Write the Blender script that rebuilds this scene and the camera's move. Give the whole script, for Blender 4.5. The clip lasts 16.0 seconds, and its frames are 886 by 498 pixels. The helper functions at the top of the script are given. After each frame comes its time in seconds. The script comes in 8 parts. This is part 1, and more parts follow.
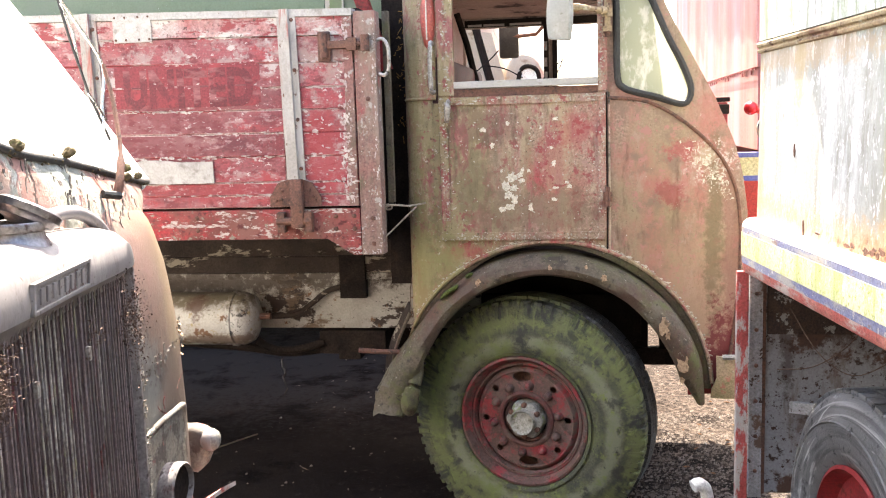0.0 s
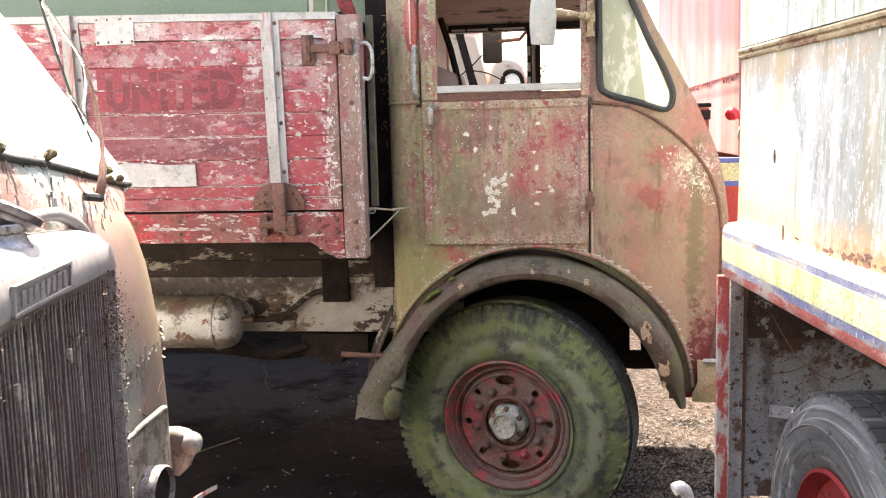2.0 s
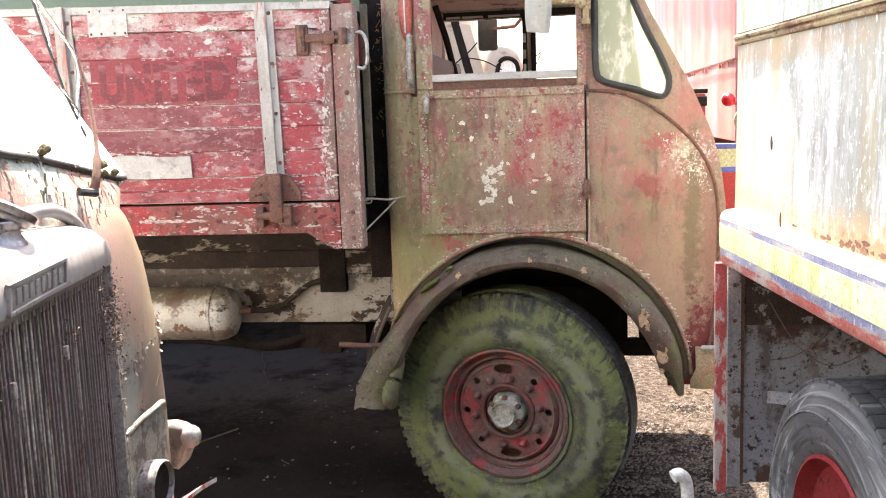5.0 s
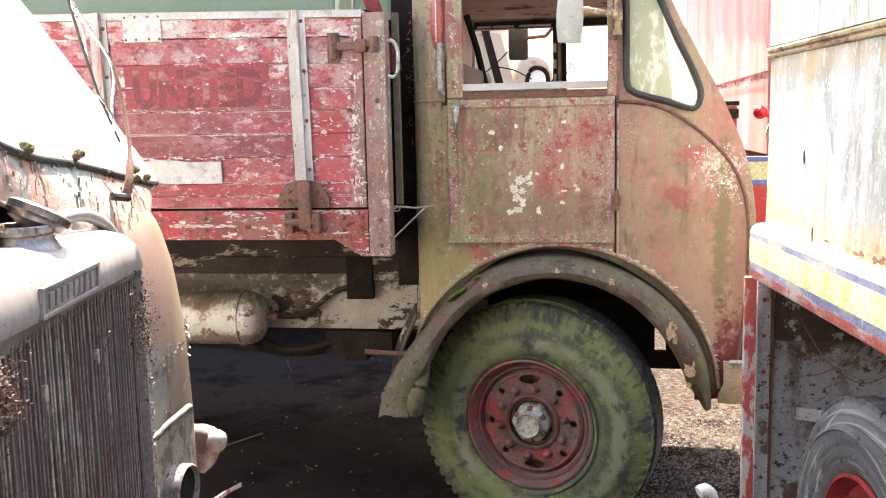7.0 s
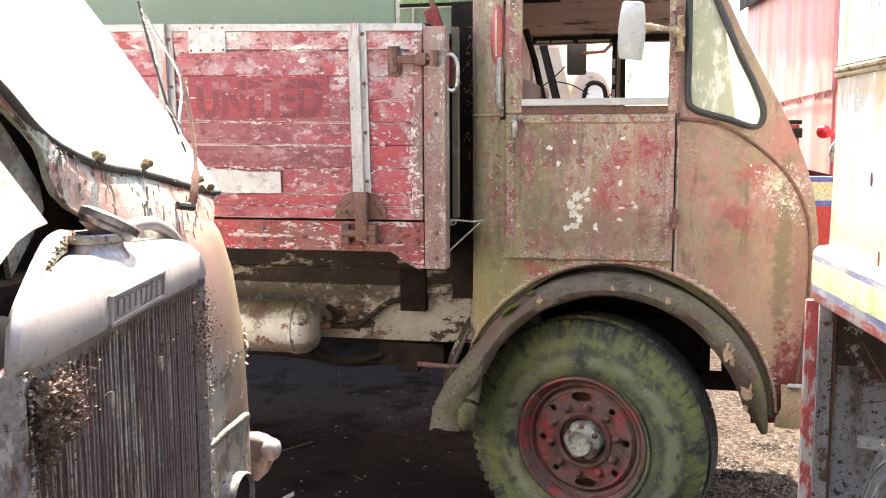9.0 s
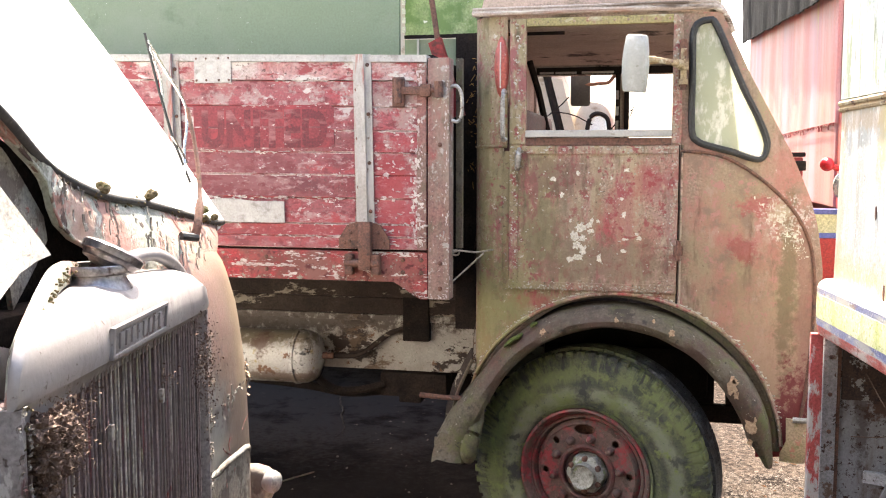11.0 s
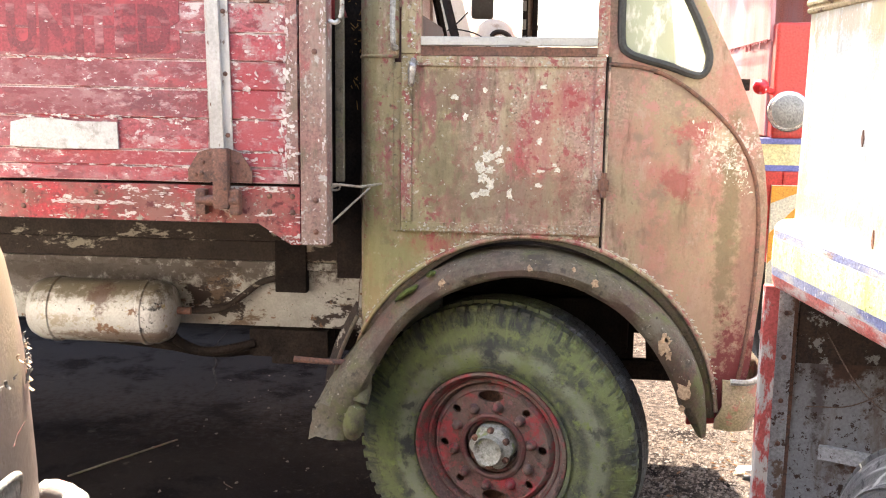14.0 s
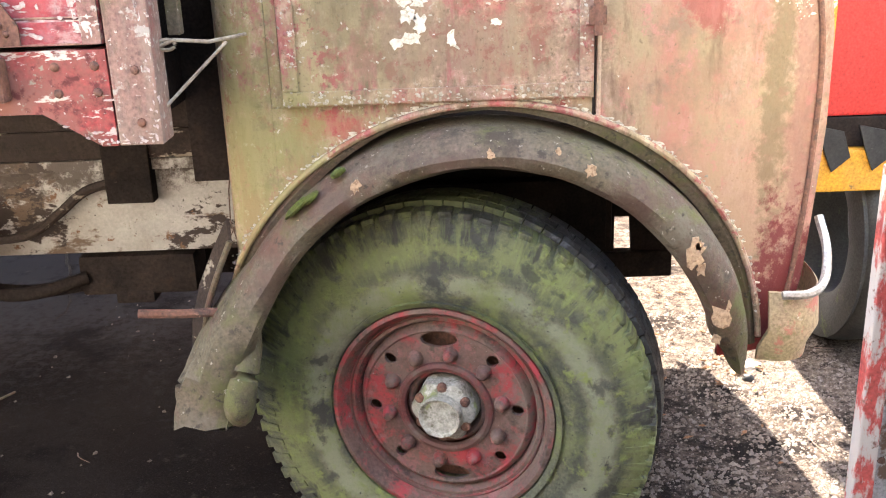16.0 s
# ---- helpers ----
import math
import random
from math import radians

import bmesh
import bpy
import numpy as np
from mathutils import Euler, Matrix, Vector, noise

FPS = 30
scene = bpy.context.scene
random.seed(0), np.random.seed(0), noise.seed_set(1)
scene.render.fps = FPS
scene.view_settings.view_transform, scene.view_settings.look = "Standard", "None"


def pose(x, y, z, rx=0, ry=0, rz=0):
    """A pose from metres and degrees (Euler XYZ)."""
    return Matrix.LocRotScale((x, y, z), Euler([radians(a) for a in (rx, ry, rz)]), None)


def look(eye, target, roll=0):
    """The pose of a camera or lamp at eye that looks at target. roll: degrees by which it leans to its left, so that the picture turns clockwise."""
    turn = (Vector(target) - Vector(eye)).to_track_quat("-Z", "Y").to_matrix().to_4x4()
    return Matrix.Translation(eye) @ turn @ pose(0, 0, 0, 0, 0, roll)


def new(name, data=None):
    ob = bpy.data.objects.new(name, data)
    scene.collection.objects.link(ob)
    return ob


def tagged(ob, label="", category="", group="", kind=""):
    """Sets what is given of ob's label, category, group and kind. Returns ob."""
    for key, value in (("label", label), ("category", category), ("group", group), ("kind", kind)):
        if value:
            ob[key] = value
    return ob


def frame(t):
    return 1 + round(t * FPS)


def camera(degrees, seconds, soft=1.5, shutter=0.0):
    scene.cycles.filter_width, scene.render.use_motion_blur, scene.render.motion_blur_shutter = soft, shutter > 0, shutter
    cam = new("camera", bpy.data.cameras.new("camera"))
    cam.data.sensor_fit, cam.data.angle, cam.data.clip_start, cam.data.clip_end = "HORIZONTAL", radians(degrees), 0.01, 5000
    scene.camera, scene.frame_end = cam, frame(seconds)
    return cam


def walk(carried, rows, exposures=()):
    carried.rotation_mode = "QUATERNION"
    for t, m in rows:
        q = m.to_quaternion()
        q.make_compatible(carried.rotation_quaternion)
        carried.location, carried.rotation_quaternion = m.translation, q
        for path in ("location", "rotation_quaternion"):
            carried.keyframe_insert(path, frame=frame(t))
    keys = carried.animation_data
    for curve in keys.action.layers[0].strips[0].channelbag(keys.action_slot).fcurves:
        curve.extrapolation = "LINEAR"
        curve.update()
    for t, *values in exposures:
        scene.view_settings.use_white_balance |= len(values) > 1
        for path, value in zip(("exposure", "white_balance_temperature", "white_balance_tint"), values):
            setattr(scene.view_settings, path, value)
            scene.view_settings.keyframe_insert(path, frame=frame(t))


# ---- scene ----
cam = camera(49.9, 16.0, soft=1.1)
EXPOSURES = [(t, e + 0.18, 7350, 12) for t, e in ((0.0, 2.88), (4.2, 2.86), (7.0, 2.91), (9.0, 2.88), (11.5, 2.67), (12.0, 2.57), (12.5, 2.50), (13.0, 2.66), (13.5, 2.95), (14.0, 3.13), (14.5, 3.19), (15.0, 3.16), (15.5, 3.33), (16.0, 3.69))]
PATH = [
    (0, (0.23, 0.28, 1.801), (-0.086, 2.237, 1.538), -1.8),
    (0.5, (0.226, 0.274, 1.803), (-0.09, 2.233, 1.556), -1.5),
    (1, (0.229, 0.276, 1.797), (-0.083, 2.236, 1.552), -1.4),
    (1.5, (0.229, 0.278, 1.801), (-0.072, 2.238, 1.542), -1.3),
    (2, (0.232, 0.274, 1.8), (-0.049, 2.237, 1.545), -1.5),
    (2.5, (0.231, 0.276, 1.805), (-0.031, 2.241, 1.541), -1.7),
    (3, (0.229, 0.278, 1.801), (-0.026, 2.244, 1.537), -2.2),
    (3.5, (0.223, 0.283, 1.808), (-0.023, 2.249, 1.539), -2.5),
    (4, (0.231, 0.282, 1.805), (-0.021, 2.246, 1.526), -2.2),
    (6.3, (0.232, 0.282, 1.815), (-0.083, 2.237, 1.532), -1.7),
    (6.5, (0.231, 0.284, 1.815), (-0.088, 2.239, 1.541), -1.4),
    (7, (0.227, 0.283, 1.814), (-0.103, 2.238, 1.549), -1.3),
    (7.5, (0.222, 0.281, 1.819), (-0.128, 2.232, 1.557), -0.9),
    (8, (0.221, 0.279, 1.817), (-0.159, 2.226, 1.561), -0.8),
    (8.5, (0.217, 0.277, 1.82), (-0.192, 2.218, 1.569), -0.6),
    (9, (0.206, 0.282, 1.822), (-0.227, 2.22, 1.583), -0.3),
    (11.5, (0.203, 0.291, 1.831), (-0.241, 2.234, 1.664), 0.2),
    (12, (0.211, 0.321, 1.825), (-0.246, 2.261, 1.665), 0.6),
    (12.5, (0.26, 0.402, 1.823), (-0.195, 2.342, 1.659), -0.1),
    (13, (0.315, 0.528, 1.814), (-0.126, 2.467, 1.601), 0.1),
    (13.5, (0.253, 0.721, 1.789), (-0.204, 2.646, 1.5), 0.7),
    (14, (0.101, 0.963, 1.771), (-0.114, 2.926, 1.453), 0.7),
    (14.5, (0.048, 1.24, 1.747), (0.005, 3.201, 1.353), -0.4),
    (15, (0.055, 1.562, 1.726), (-0.069, 3.521, 1.346), -0.9),
    (15.5, (0.013, 1.814, 1.694), (-0.086, 3.746, 1.186), -1.3),
    (16, (-0.055, 2.078, 1.678), (-0.058, 3.971, 1.034), -2.1),
]
walk(cam, [(t, look(eye, target, roll)) for t, eye, target, roll in PATH], exposures=EXPOSURES)

# ---- world and sun ----
SUN_FROM = Vector((-0.13, 0.58, 1.0)).normalized()
world = bpy.data.worlds.new("sky")
scene.world = world
world.use_nodes = True
wn = world.node_tree
sky = wn.nodes.new("ShaderNodeTexSky")
sky.sky_type, sky.sun_disc = "NISHITA", False
sky.sun_elevation = math.asin(SUN_FROM.z)
sky.sun_rotation = math.atan2(SUN_FROM.x, SUN_FROM.y)
sky.air_density, sky.dust_density, sky.ozone_density = 1.0, 3.0, 1.0
wn.nodes["Background"].inputs[1].default_value = 0.15
wn.links.new(sky.outputs[0], wn.nodes["Background"].inputs[0])
sun = new("sun", bpy.data.lights.new("sun", "SUN"))
sun.data.energy, sun.data.angle, sun.data.color = 4.5, radians(0.6), (1.0, 0.95, 0.87)
sun.matrix_world = look(SUN_FROM * 30, (0, 0, 0))

# ---- materials ----
def node(nt, kind, **values):
    n = nt.nodes.new(kind)
    for k, v in values.items():
        n.inputs[k.replace("_", " ")].default_value = v
    return n


def noise_fac(nt, scale, stretch=(1, 1, 1), detail=6.0, rough=0.6, shift=0.0, distort=0.0):
    """Noise in world metres, stretched along the axes."""
    geo = nt.nodes.new("ShaderNodeNewGeometry")
    mp = nt.nodes.new("ShaderNodeMapping")
    mp.inputs["Scale"].default_value = stretch
    mp.inputs["Location"].default_value = (shift, shift * 1.7, shift * 0.6)
    nt.links.new(geo.outputs["Position"], mp.inputs[0])
    n = node(nt, "ShaderNodeTexNoise", Scale=scale, Detail=detail, Roughness=rough, Distortion=distort)
    nt.links.new(mp.outputs[0], n.inputs["Vector"])
    return n.outputs["Fac"]


def ramp(nt, fac, lo, hi):
    r = nt.nodes.new("ShaderNodeMapRange")
    r.inputs["From Min"].default_value, r.inputs["From Max"].default_value = lo, hi
    nt.links.new(fac, r.inputs["Value"])
    return r.outputs[0]


def mix(nt, fac, a, b):
    m = nt.nodes.new("ShaderNodeMix")
    m.data_type = "RGBA"
    for sock, v in ((m.inputs[0], fac), (m.inputs[6], a), (m.inputs[7], b)):
        if isinstance(v, bpy.types.NodeSocket):
            nt.links.new(v, sock)
        elif isinstance(v, tuple):
            sock.default_value = (*v, 1)
        else:
            sock.default_value = v
    return m.outputs[2]


def mul(nt, a, b):
    m = nt.nodes.new("ShaderNodeMath")
    m.operation = "MULTIPLY"
    for sock, v in zip(m.inputs, (a, b)):
        if isinstance(v, bpy.types.NodeSocket):
            nt.links.new(v, sock)
        else:
            sock.default_value = v
    return m.outputs[0]


def surface(name, base, other, scale=3.0, layers=(), rough=0.65, bump=0.25, grain=120.0, metal=0.0, stretch=(1, 1, 1), vary=0.0, spec=0.4, stains=(), late=(), ragged=0.95, speckle=0.42):
    """A weathered surface: two base tones, then layers (colour, scale, lo, hi, stretch, roughness) where noise passes lo..hi."""
    m = bpy.data.materials.new(name)
    m.use_nodes = True
    nt = m.node_tree
    b = nt.nodes["Principled BSDF"]
    k = sum(map(ord, name)) % 17 * 1.3
    col = mix(nt, ramp(nt, noise_fac(nt, scale, stretch, shift=k), 0.35, 0.65), base, other)
    fine = noise_fac(nt, grain, detail=4.0, shift=k + 3)
    hsv = nt.nodes.new("ShaderNodeHueSaturation")
    nt.links.new(col, hsv.inputs["Color"])
    nt.links.new(ramp2(nt, fine, 1 - speckle, 1 + speckle), hsv.inputs["Value"])
    col = hsv.outputs[0]
    if vary:
        info = nt.nodes.new("ShaderNodeObjectInfo")
        h2 = nt.nodes.new("ShaderNodeHueSaturation")
        nt.links.new(col, h2.inputs["Color"])
        r = nt.nodes.new("ShaderNodeMapRange")
        r.inputs["To Min"].default_value, r.inputs["To Max"].default_value = 1 - vary, 1 + vary
        nt.links.new(info.outputs["Random"], r.inputs["Value"])
        nt.links.new(r.outputs[0], h2.inputs["Value"])
        col = h2.outputs[0]
    height, rgh = fine, None
    for i, (c, place, size, strength, *speck) in enumerate(stains):
        if c == "ring":      # (ring, colour, radius, half width, strength) round the wheel
            col = mix(nt, ring_fac(nt, size, strength, speck[0], k + i), col, place)
            continue
        f = stain_fac(nt, place, size, strength, k + i)
        if speck:
            f = mul(nt, f, ramp(nt, noise_fac(nt, speck[0], detail=8.0, rough=0.7, shift=k + i), 0.50, 0.56))
        col = mix(nt, f, col, c)
    for i, (c, s, lo, hi, st, lr) in enumerate(layers):
        f = ramp(nt, noise_fac(nt, s, st, detail=9.0, rough=0.68, shift=k + 11.3 * (i + 1)), lo - 0.025, hi - 0.03)
        col = mix(nt, f, col, c)
        rgh = mix(nt, f, rgh if rgh else (rough,) * 3, (lr,) * 3)
        if i < 3:
            add = nt.nodes.new("ShaderNodeMath")
            add.operation = "ADD"
            nt.links.new(height, add.inputs[0])
            nt.links.new(mul(nt, f, 0.6), add.inputs[1])
            height = add.outputs[0]
    for i, (c, place, size, strength, *speck) in enumerate(late):
        if c in HUBS:    # (wheel, colour, round, across, lo, hi, inner, outer, strength)
            col = mix(nt, streak_fac(nt, HUBS[c], size, strength, *speck, k + i), col, place)
            continue
        f = stain_fac(nt, place, size, strength, k + i + 40, ragged)
        if speck:
            f = mul(nt, f, ramp(nt, noise_fac(nt, speck[0], detail=8.0, rough=0.7, shift=k + i), 0.50, 0.56))
        col = mix(nt, f, col, c)
    nt.links.new(col, b.inputs["Base Color"])
    if rgh:
        nt.links.new(rgh, b.inputs["Roughness"])
    else:
        b.inputs["Roughness"].default_value = rough
    b.inputs["Metallic"].default_value = metal
    b.inputs["Specular IOR Level"].default_value = spec
    bp = node(nt, "ShaderNodeBump", Strength=bump, Distance=0.004)
    nt.links.new(height, bp.inputs["Height"])
    nt.links.new(bp.outputs[0], b.inputs["Normal"])
    return m


def stain_fac(nt, place, size, strength, shift, ragged=0.95):
    """A stain round a place, with a ragged edge."""
    geo = nt.nodes.new("ShaderNodeNewGeometry")
    a = nt.nodes.new("ShaderNodeVectorMath")
    a.operation = "SUBTRACT"
    nt.links.new(geo.outputs["Position"], a.inputs[0])
    a.inputs[1].default_value = place
    b = nt.nodes.new("ShaderNodeVectorMath")
    b.operation = "DIVIDE"
    nt.links.new(a.outputs[0], b.inputs[0])
    b.inputs[1].default_value = size
    ln = nt.nodes.new("ShaderNodeVectorMath")
    ln.operation = "LENGTH"
    nt.links.new(b.outputs[0], ln.inputs[0])
    n = ramp2(nt, noise_fac(nt, 26.0, detail=9.0, rough=0.75, shift=shift * 2.7), -ragged, ragged)
    add = nt.nodes.new("ShaderNodeMath")
    add.operation = "ADD"
    nt.links.new(ln.outputs["Value"], add.inputs[0])
    nt.links.new(n, add.inputs[1])
    return mul(nt, ramp(nt, add.outputs[0], 1.08, 0.55), strength)


def ring_fac(nt, radius, width, strength, shift):
    """A ragged band at one radius round the front wheel's axle."""
    geo = nt.nodes.new("ShaderNodeNewGeometry")
    a = nt.nodes.new("ShaderNodeVectorMath")
    a.operation = "SUBTRACT"
    nt.links.new(geo.outputs["Position"], a.inputs[0])
    a.inputs[1].default_value = (-0.045, 0, 0.545)
    b = nt.nodes.new("ShaderNodeVectorMath")
    b.operation = "MULTIPLY"
    nt.links.new(a.outputs[0], b.inputs[0])
    b.inputs[1].default_value = (1, 0, 1)
    ln = nt.nodes.new("ShaderNodeVectorMath")
    ln.operation = "LENGTH"
    nt.links.new(b.outputs[0], ln.inputs[0])
    d = nt.nodes.new("ShaderNodeMath")
    d.operation = "SUBTRACT"
    nt.links.new(ln.outputs["Value"], d.inputs[0])
    d.inputs[1].default_value = radius
    e = nt.nodes.new("ShaderNodeMath")
    e.operation = "ABSOLUTE"
    nt.links.new(d.outputs[0], e.inputs[0])
    add = nt.nodes.new("ShaderNodeMath")
    add.operation = "ADD"
    nt.links.new(mul(nt, e.outputs[0], 1.0 / width), add.inputs[0])
    nt.links.new(ramp2(nt, noise_fac(nt, 11.0, detail=9.0, rough=0.7, shift=shift * 3.1), -1.1, 1.1), add.inputs[1])
    return mul(nt, ramp(nt, add.outputs[0], 1.3, 0.3), strength)


# axle and plane of the two wheels that carry streaks
HUBS = {"streak": ((-0.045, 0, 0.545), (1, 0, 1)), "scuff": ((0, 3.015, 0.522), (0, 1, 1))}


def streak_fac(nt, hub, around, across, lo, hi, inner, outer, strength, shift):
    """Streaks round a wheel's axle, between two radii."""
    geo = nt.nodes.new("ShaderNodeNewGeometry")
    a = nt.nodes.new("ShaderNodeVectorMath")
    a.operation = "SUBTRACT"
    nt.links.new(geo.outputs["Position"], a.inputs[0])
    a.inputs[1].default_value = hub[0]
    b = nt.nodes.new("ShaderNodeVectorMath")
    b.operation = "MULTIPLY"
    nt.links.new(a.outputs[0], b.inputs[0])
    b.inputs[1].default_value = hub[1]
    ln = nt.nodes.new("ShaderNodeVectorMath")
    ln.operation = "LENGTH"
    nt.links.new(b.outputs[0], ln.inputs[0])
    d = nt.nodes.new("ShaderNodeVectorMath")
    d.operation = "NORMALIZE"
    nt.links.new(b.outputs[0], d.inputs[0])
    e = nt.nodes.new("ShaderNodeVectorMath")
    e.operation = "SCALE"
    nt.links.new(d.outputs[0], e.inputs[0])
    e.inputs["Scale"].default_value = around
    c = nt.nodes.new("ShaderNodeCombineXYZ")
    nt.links.new(mul(nt, ln.outputs["Value"], across), c.inputs[1])
    c.inputs[0].default_value = shift
    f = nt.nodes.new("ShaderNodeVectorMath")
    f.operation = "ADD"
    nt.links.new(e.outputs[0], f.inputs[0])
    nt.links.new(c.outputs[0], f.inputs[1])
    n = node(nt, "ShaderNodeTexNoise", Scale=1.0, Detail=6.0, Roughness=0.6)
    nt.links.new(f.outputs[0], n.inputs["Vector"])
    wob = ramp2(nt, n.outputs["Fac"], -0.03, 0.03)
    r = nt.nodes.new("ShaderNodeMath")
    r.operation = "ADD"
    nt.links.new(ln.outputs["Value"], r.inputs[0])
    nt.links.new(wob, r.inputs[1])
    band = mul(nt, ramp(nt, r.outputs[0], inner, inner + 0.015), ramp(nt, r.outputs[0], outer + 0.015, outer))
    return mul(nt, mul(nt, ramp(nt, n.outputs["Fac"], lo, hi), band), strength)


def ramp2(nt, fac, lo, hi):
    r = nt.nodes.new("ShaderNodeMapRange")
    r.inputs["From Min"].default_value, r.inputs["From Max"].default_value = 0.25, 0.75
    r.inputs["To Min"].default_value, r.inputs["To Max"].default_value = lo, hi
    nt.links.new(fac, r.inputs["Value"])
    return r.outputs[0]


V = (1, 1, 0.12)     # streaks running down
X = (0.12, 1, 1)     # streaks along the bed
I = (1, 1, 1)
WHITE = (0.62, 0.60, 0.56)
ALGAE = (0.165, 0.140, 0.080)
M = {}
CRIMSON = (0.30, 0.035, 0.045)
M["cab"] = surface("cab_paint", (0.310, 0.202, 0.162), (0.268, 0.192, 0.140), 3.2, [
    ((0.340, 0.075, 0.078), 5.5, 0.54, 0.66, (1, 1, 0.5), 0.6), ((0.315, 0.195, 0.165), 16.0, 0.52, 0.62, I, 0.7), ((0.255, 0.212, 0.120), 4.0, 0.485, 0.62, V, 0.8), ((0.356, 0.284, 0.191), 9.0, 0.53, 0.66, V, 0.8), ((0.264, 0.099, 0.092), 14.0, 0.55, 0.63, (1, 1, 0.35), 0.75), ((0.25, 0.075, 0.07), 26.0, 0.58, 0.64, I, 0.75), ((0.488, 0.449, 0.383), 46.0, 0.63, 0.70, I, 0.85),
    ((0.409, 0.330, 0.238), 30.0, 0.58, 0.74, (1, 1, 0.5), 0.8), ((0.112, 0.092, 0.053), 24.0, 0.56, 0.72, (1, 1, 0.3), 0.85), ((0.099, 0.073, 0.046), 75.0, 0.60, 0.70, I, 0.85),
    (WHITE, 48.0, 0.68, 0.715, I, 0.8)], 0.6, 0.4, late=[
    (CRIMSON, (0.16, 4.1, 1.76), (0.10, 0.5, 0.08), 0.45), (CRIMSON, (0.05, 4.1, 1.62), (0.10, 0.5, 0.13), 0.35), (CRIMSON, (-0.30, 4.1, 1.27), (0.10, 0.5, 0.035), 0.55), (CRIMSON, (0.16, 4.1, 1.52), (0.05, 0.5, 0.08), 0.35),
    ((0.215, 0.20, 0.085), (-0.47, 4.1, 1.15), (0.08, 0.5, 0.50), 0.75), ((0.20, 0.18, 0.09), (-0.50, 4.1, 1.95), (0.04, 0.5, 0.5), 0.6), ((0.21, 0.20, 0.085), (-0.36, 4.1, 1.20), (0.07, 0.5, 0.16), 0.75), ((0.20, 0.165, 0.105), (-0.16, 4.1, 1.50), (0.16, 0.5, 0.22), 0.45), ((0.150, 0.105, 0.066), (0.02, 4.1, 1.43), (0.28, 0.5, 0.11), 0.6), ((0.150, 0.088, 0.066), (-0.20, 4.1, 1.78), (0.16, 0.5, 0.09), 0.55), ((0.135, 0.11, 0.062), (-0.26, 4.1, 1.55), (0.09, 0.5, 0.16), 0.5), ((0.13, 0.11, 0.06), (-0.43, 4.1, 1.5), (0.035, 0.5, 0.4), 0.5, 8.0)], speckle=0.55)
M["nose"] = surface("nose_paint", (0.245, 0.178, 0.130), (0.256, 0.165, 0.128), 3.4, [
    ((0.26, 0.205, 0.13), 3.0, 0.50, 0.66, (1, 1, 0.3), 0.75), ((0.31, 0.125, 0.105), 4.0, 0.50, 0.68, (1, 1, 0.5), 0.7), ((0.20, 0.135, 0.10), 9.0, 0.53, 0.64, I, 0.7), ((0.34, 0.25, 0.20), 12.0, 0.56, 0.72, (1, 1, 0.5), 0.75),
    ((0.33, 0.16, 0.14), 22.0, 0.57, 0.65, I, 0.7), ((0.13, 0.08, 0.05), 14.0, 0.60, 0.72, (1, 1, 0.25), 0.8), ((0.14, 0.105, 0.07), 70.0, 0.64, 0.71, I, 0.85), (WHITE, 50.0, 0.71, 0.735, I, 0.8)], 0.5, 0.3, late=[
    ((0.33, 0.19, 0.135), (0.62, 4.2, 1.05), (0.22, 0.6, 0.30), 0.5), ((0.175, 0.135, 0.085), (0.50, 4.2, 1.32), (0.14, 0.6, 0.16), 0.5, 4.0), ((0.19, 0.15, 0.095), (0.40, 4.2, 1.72), (0.10, 0.6, 0.12), 0.5, 5.0), ((0.13, 0.098, 0.052), (0.70, 4.2, 1.35), (0.045, 0.6, 0.42), 0.75), ((0.19, 0.085, 0.07), (0.775, 4.2, 1.25), (0.04, 0.6, 0.42), 0.6),
    ((0.12, 0.014, 0.017), (0.75, 4.2, 0.79), (0.11, 0.6, 0.24), 0.95), ((0.23, 0.035, 0.04), (0.53, 4.2, 1.49), (0.065, 0.5, 0.06), 0.6), (CRIMSON, (0.59, 4.2, 1.665), (0.10, 0.5, 0.05), 0.55), ((0.36, 0.30, 0.22), (0.66, 4.2, 1.64), (0.055, 0.5, 0.05), 0.75), (WHITE, (0.70, 4.2, 1.61), (0.13, 0.5, 0.10), 0.5, 70.0)], speckle=0.55)
M["roof"] = surface("roof_paint", (0.41, 0.275, 0.225), (0.33, 0.235, 0.19), 3.0, [((0.06, 0.05, 0.042), 10.0, 0.56, 0.64, (0.35, 1, 1), 0.85),
    ((0.36, 0.31, 0.22), 4.0, 0.5, 0.7, X, 0.8), ((0.10, 0.085, 0.05), 14.0, 0.55, 0.68, (0.3, 1, 1), 0.85), (ALGAE, 5.0, 0.6, 0.75, I, 0.9)], 0.7, 0.3)
M["gutter"] = surface("pale_gutter_paint", (0.40, 0.345, 0.30), (0.32, 0.25, 0.21), 6.0, [((0.28, 0.15, 0.11), 10.0, 0.56, 0.64, X, 0.8), ((0.10, 0.07, 0.05), 20.0, 0.58, 0.66, X, 0.85), ((0.52, 0.49, 0.44), 30.0, 0.60, 0.67, X, 0.8)], 0.6, 0.3, speckle=0.3)
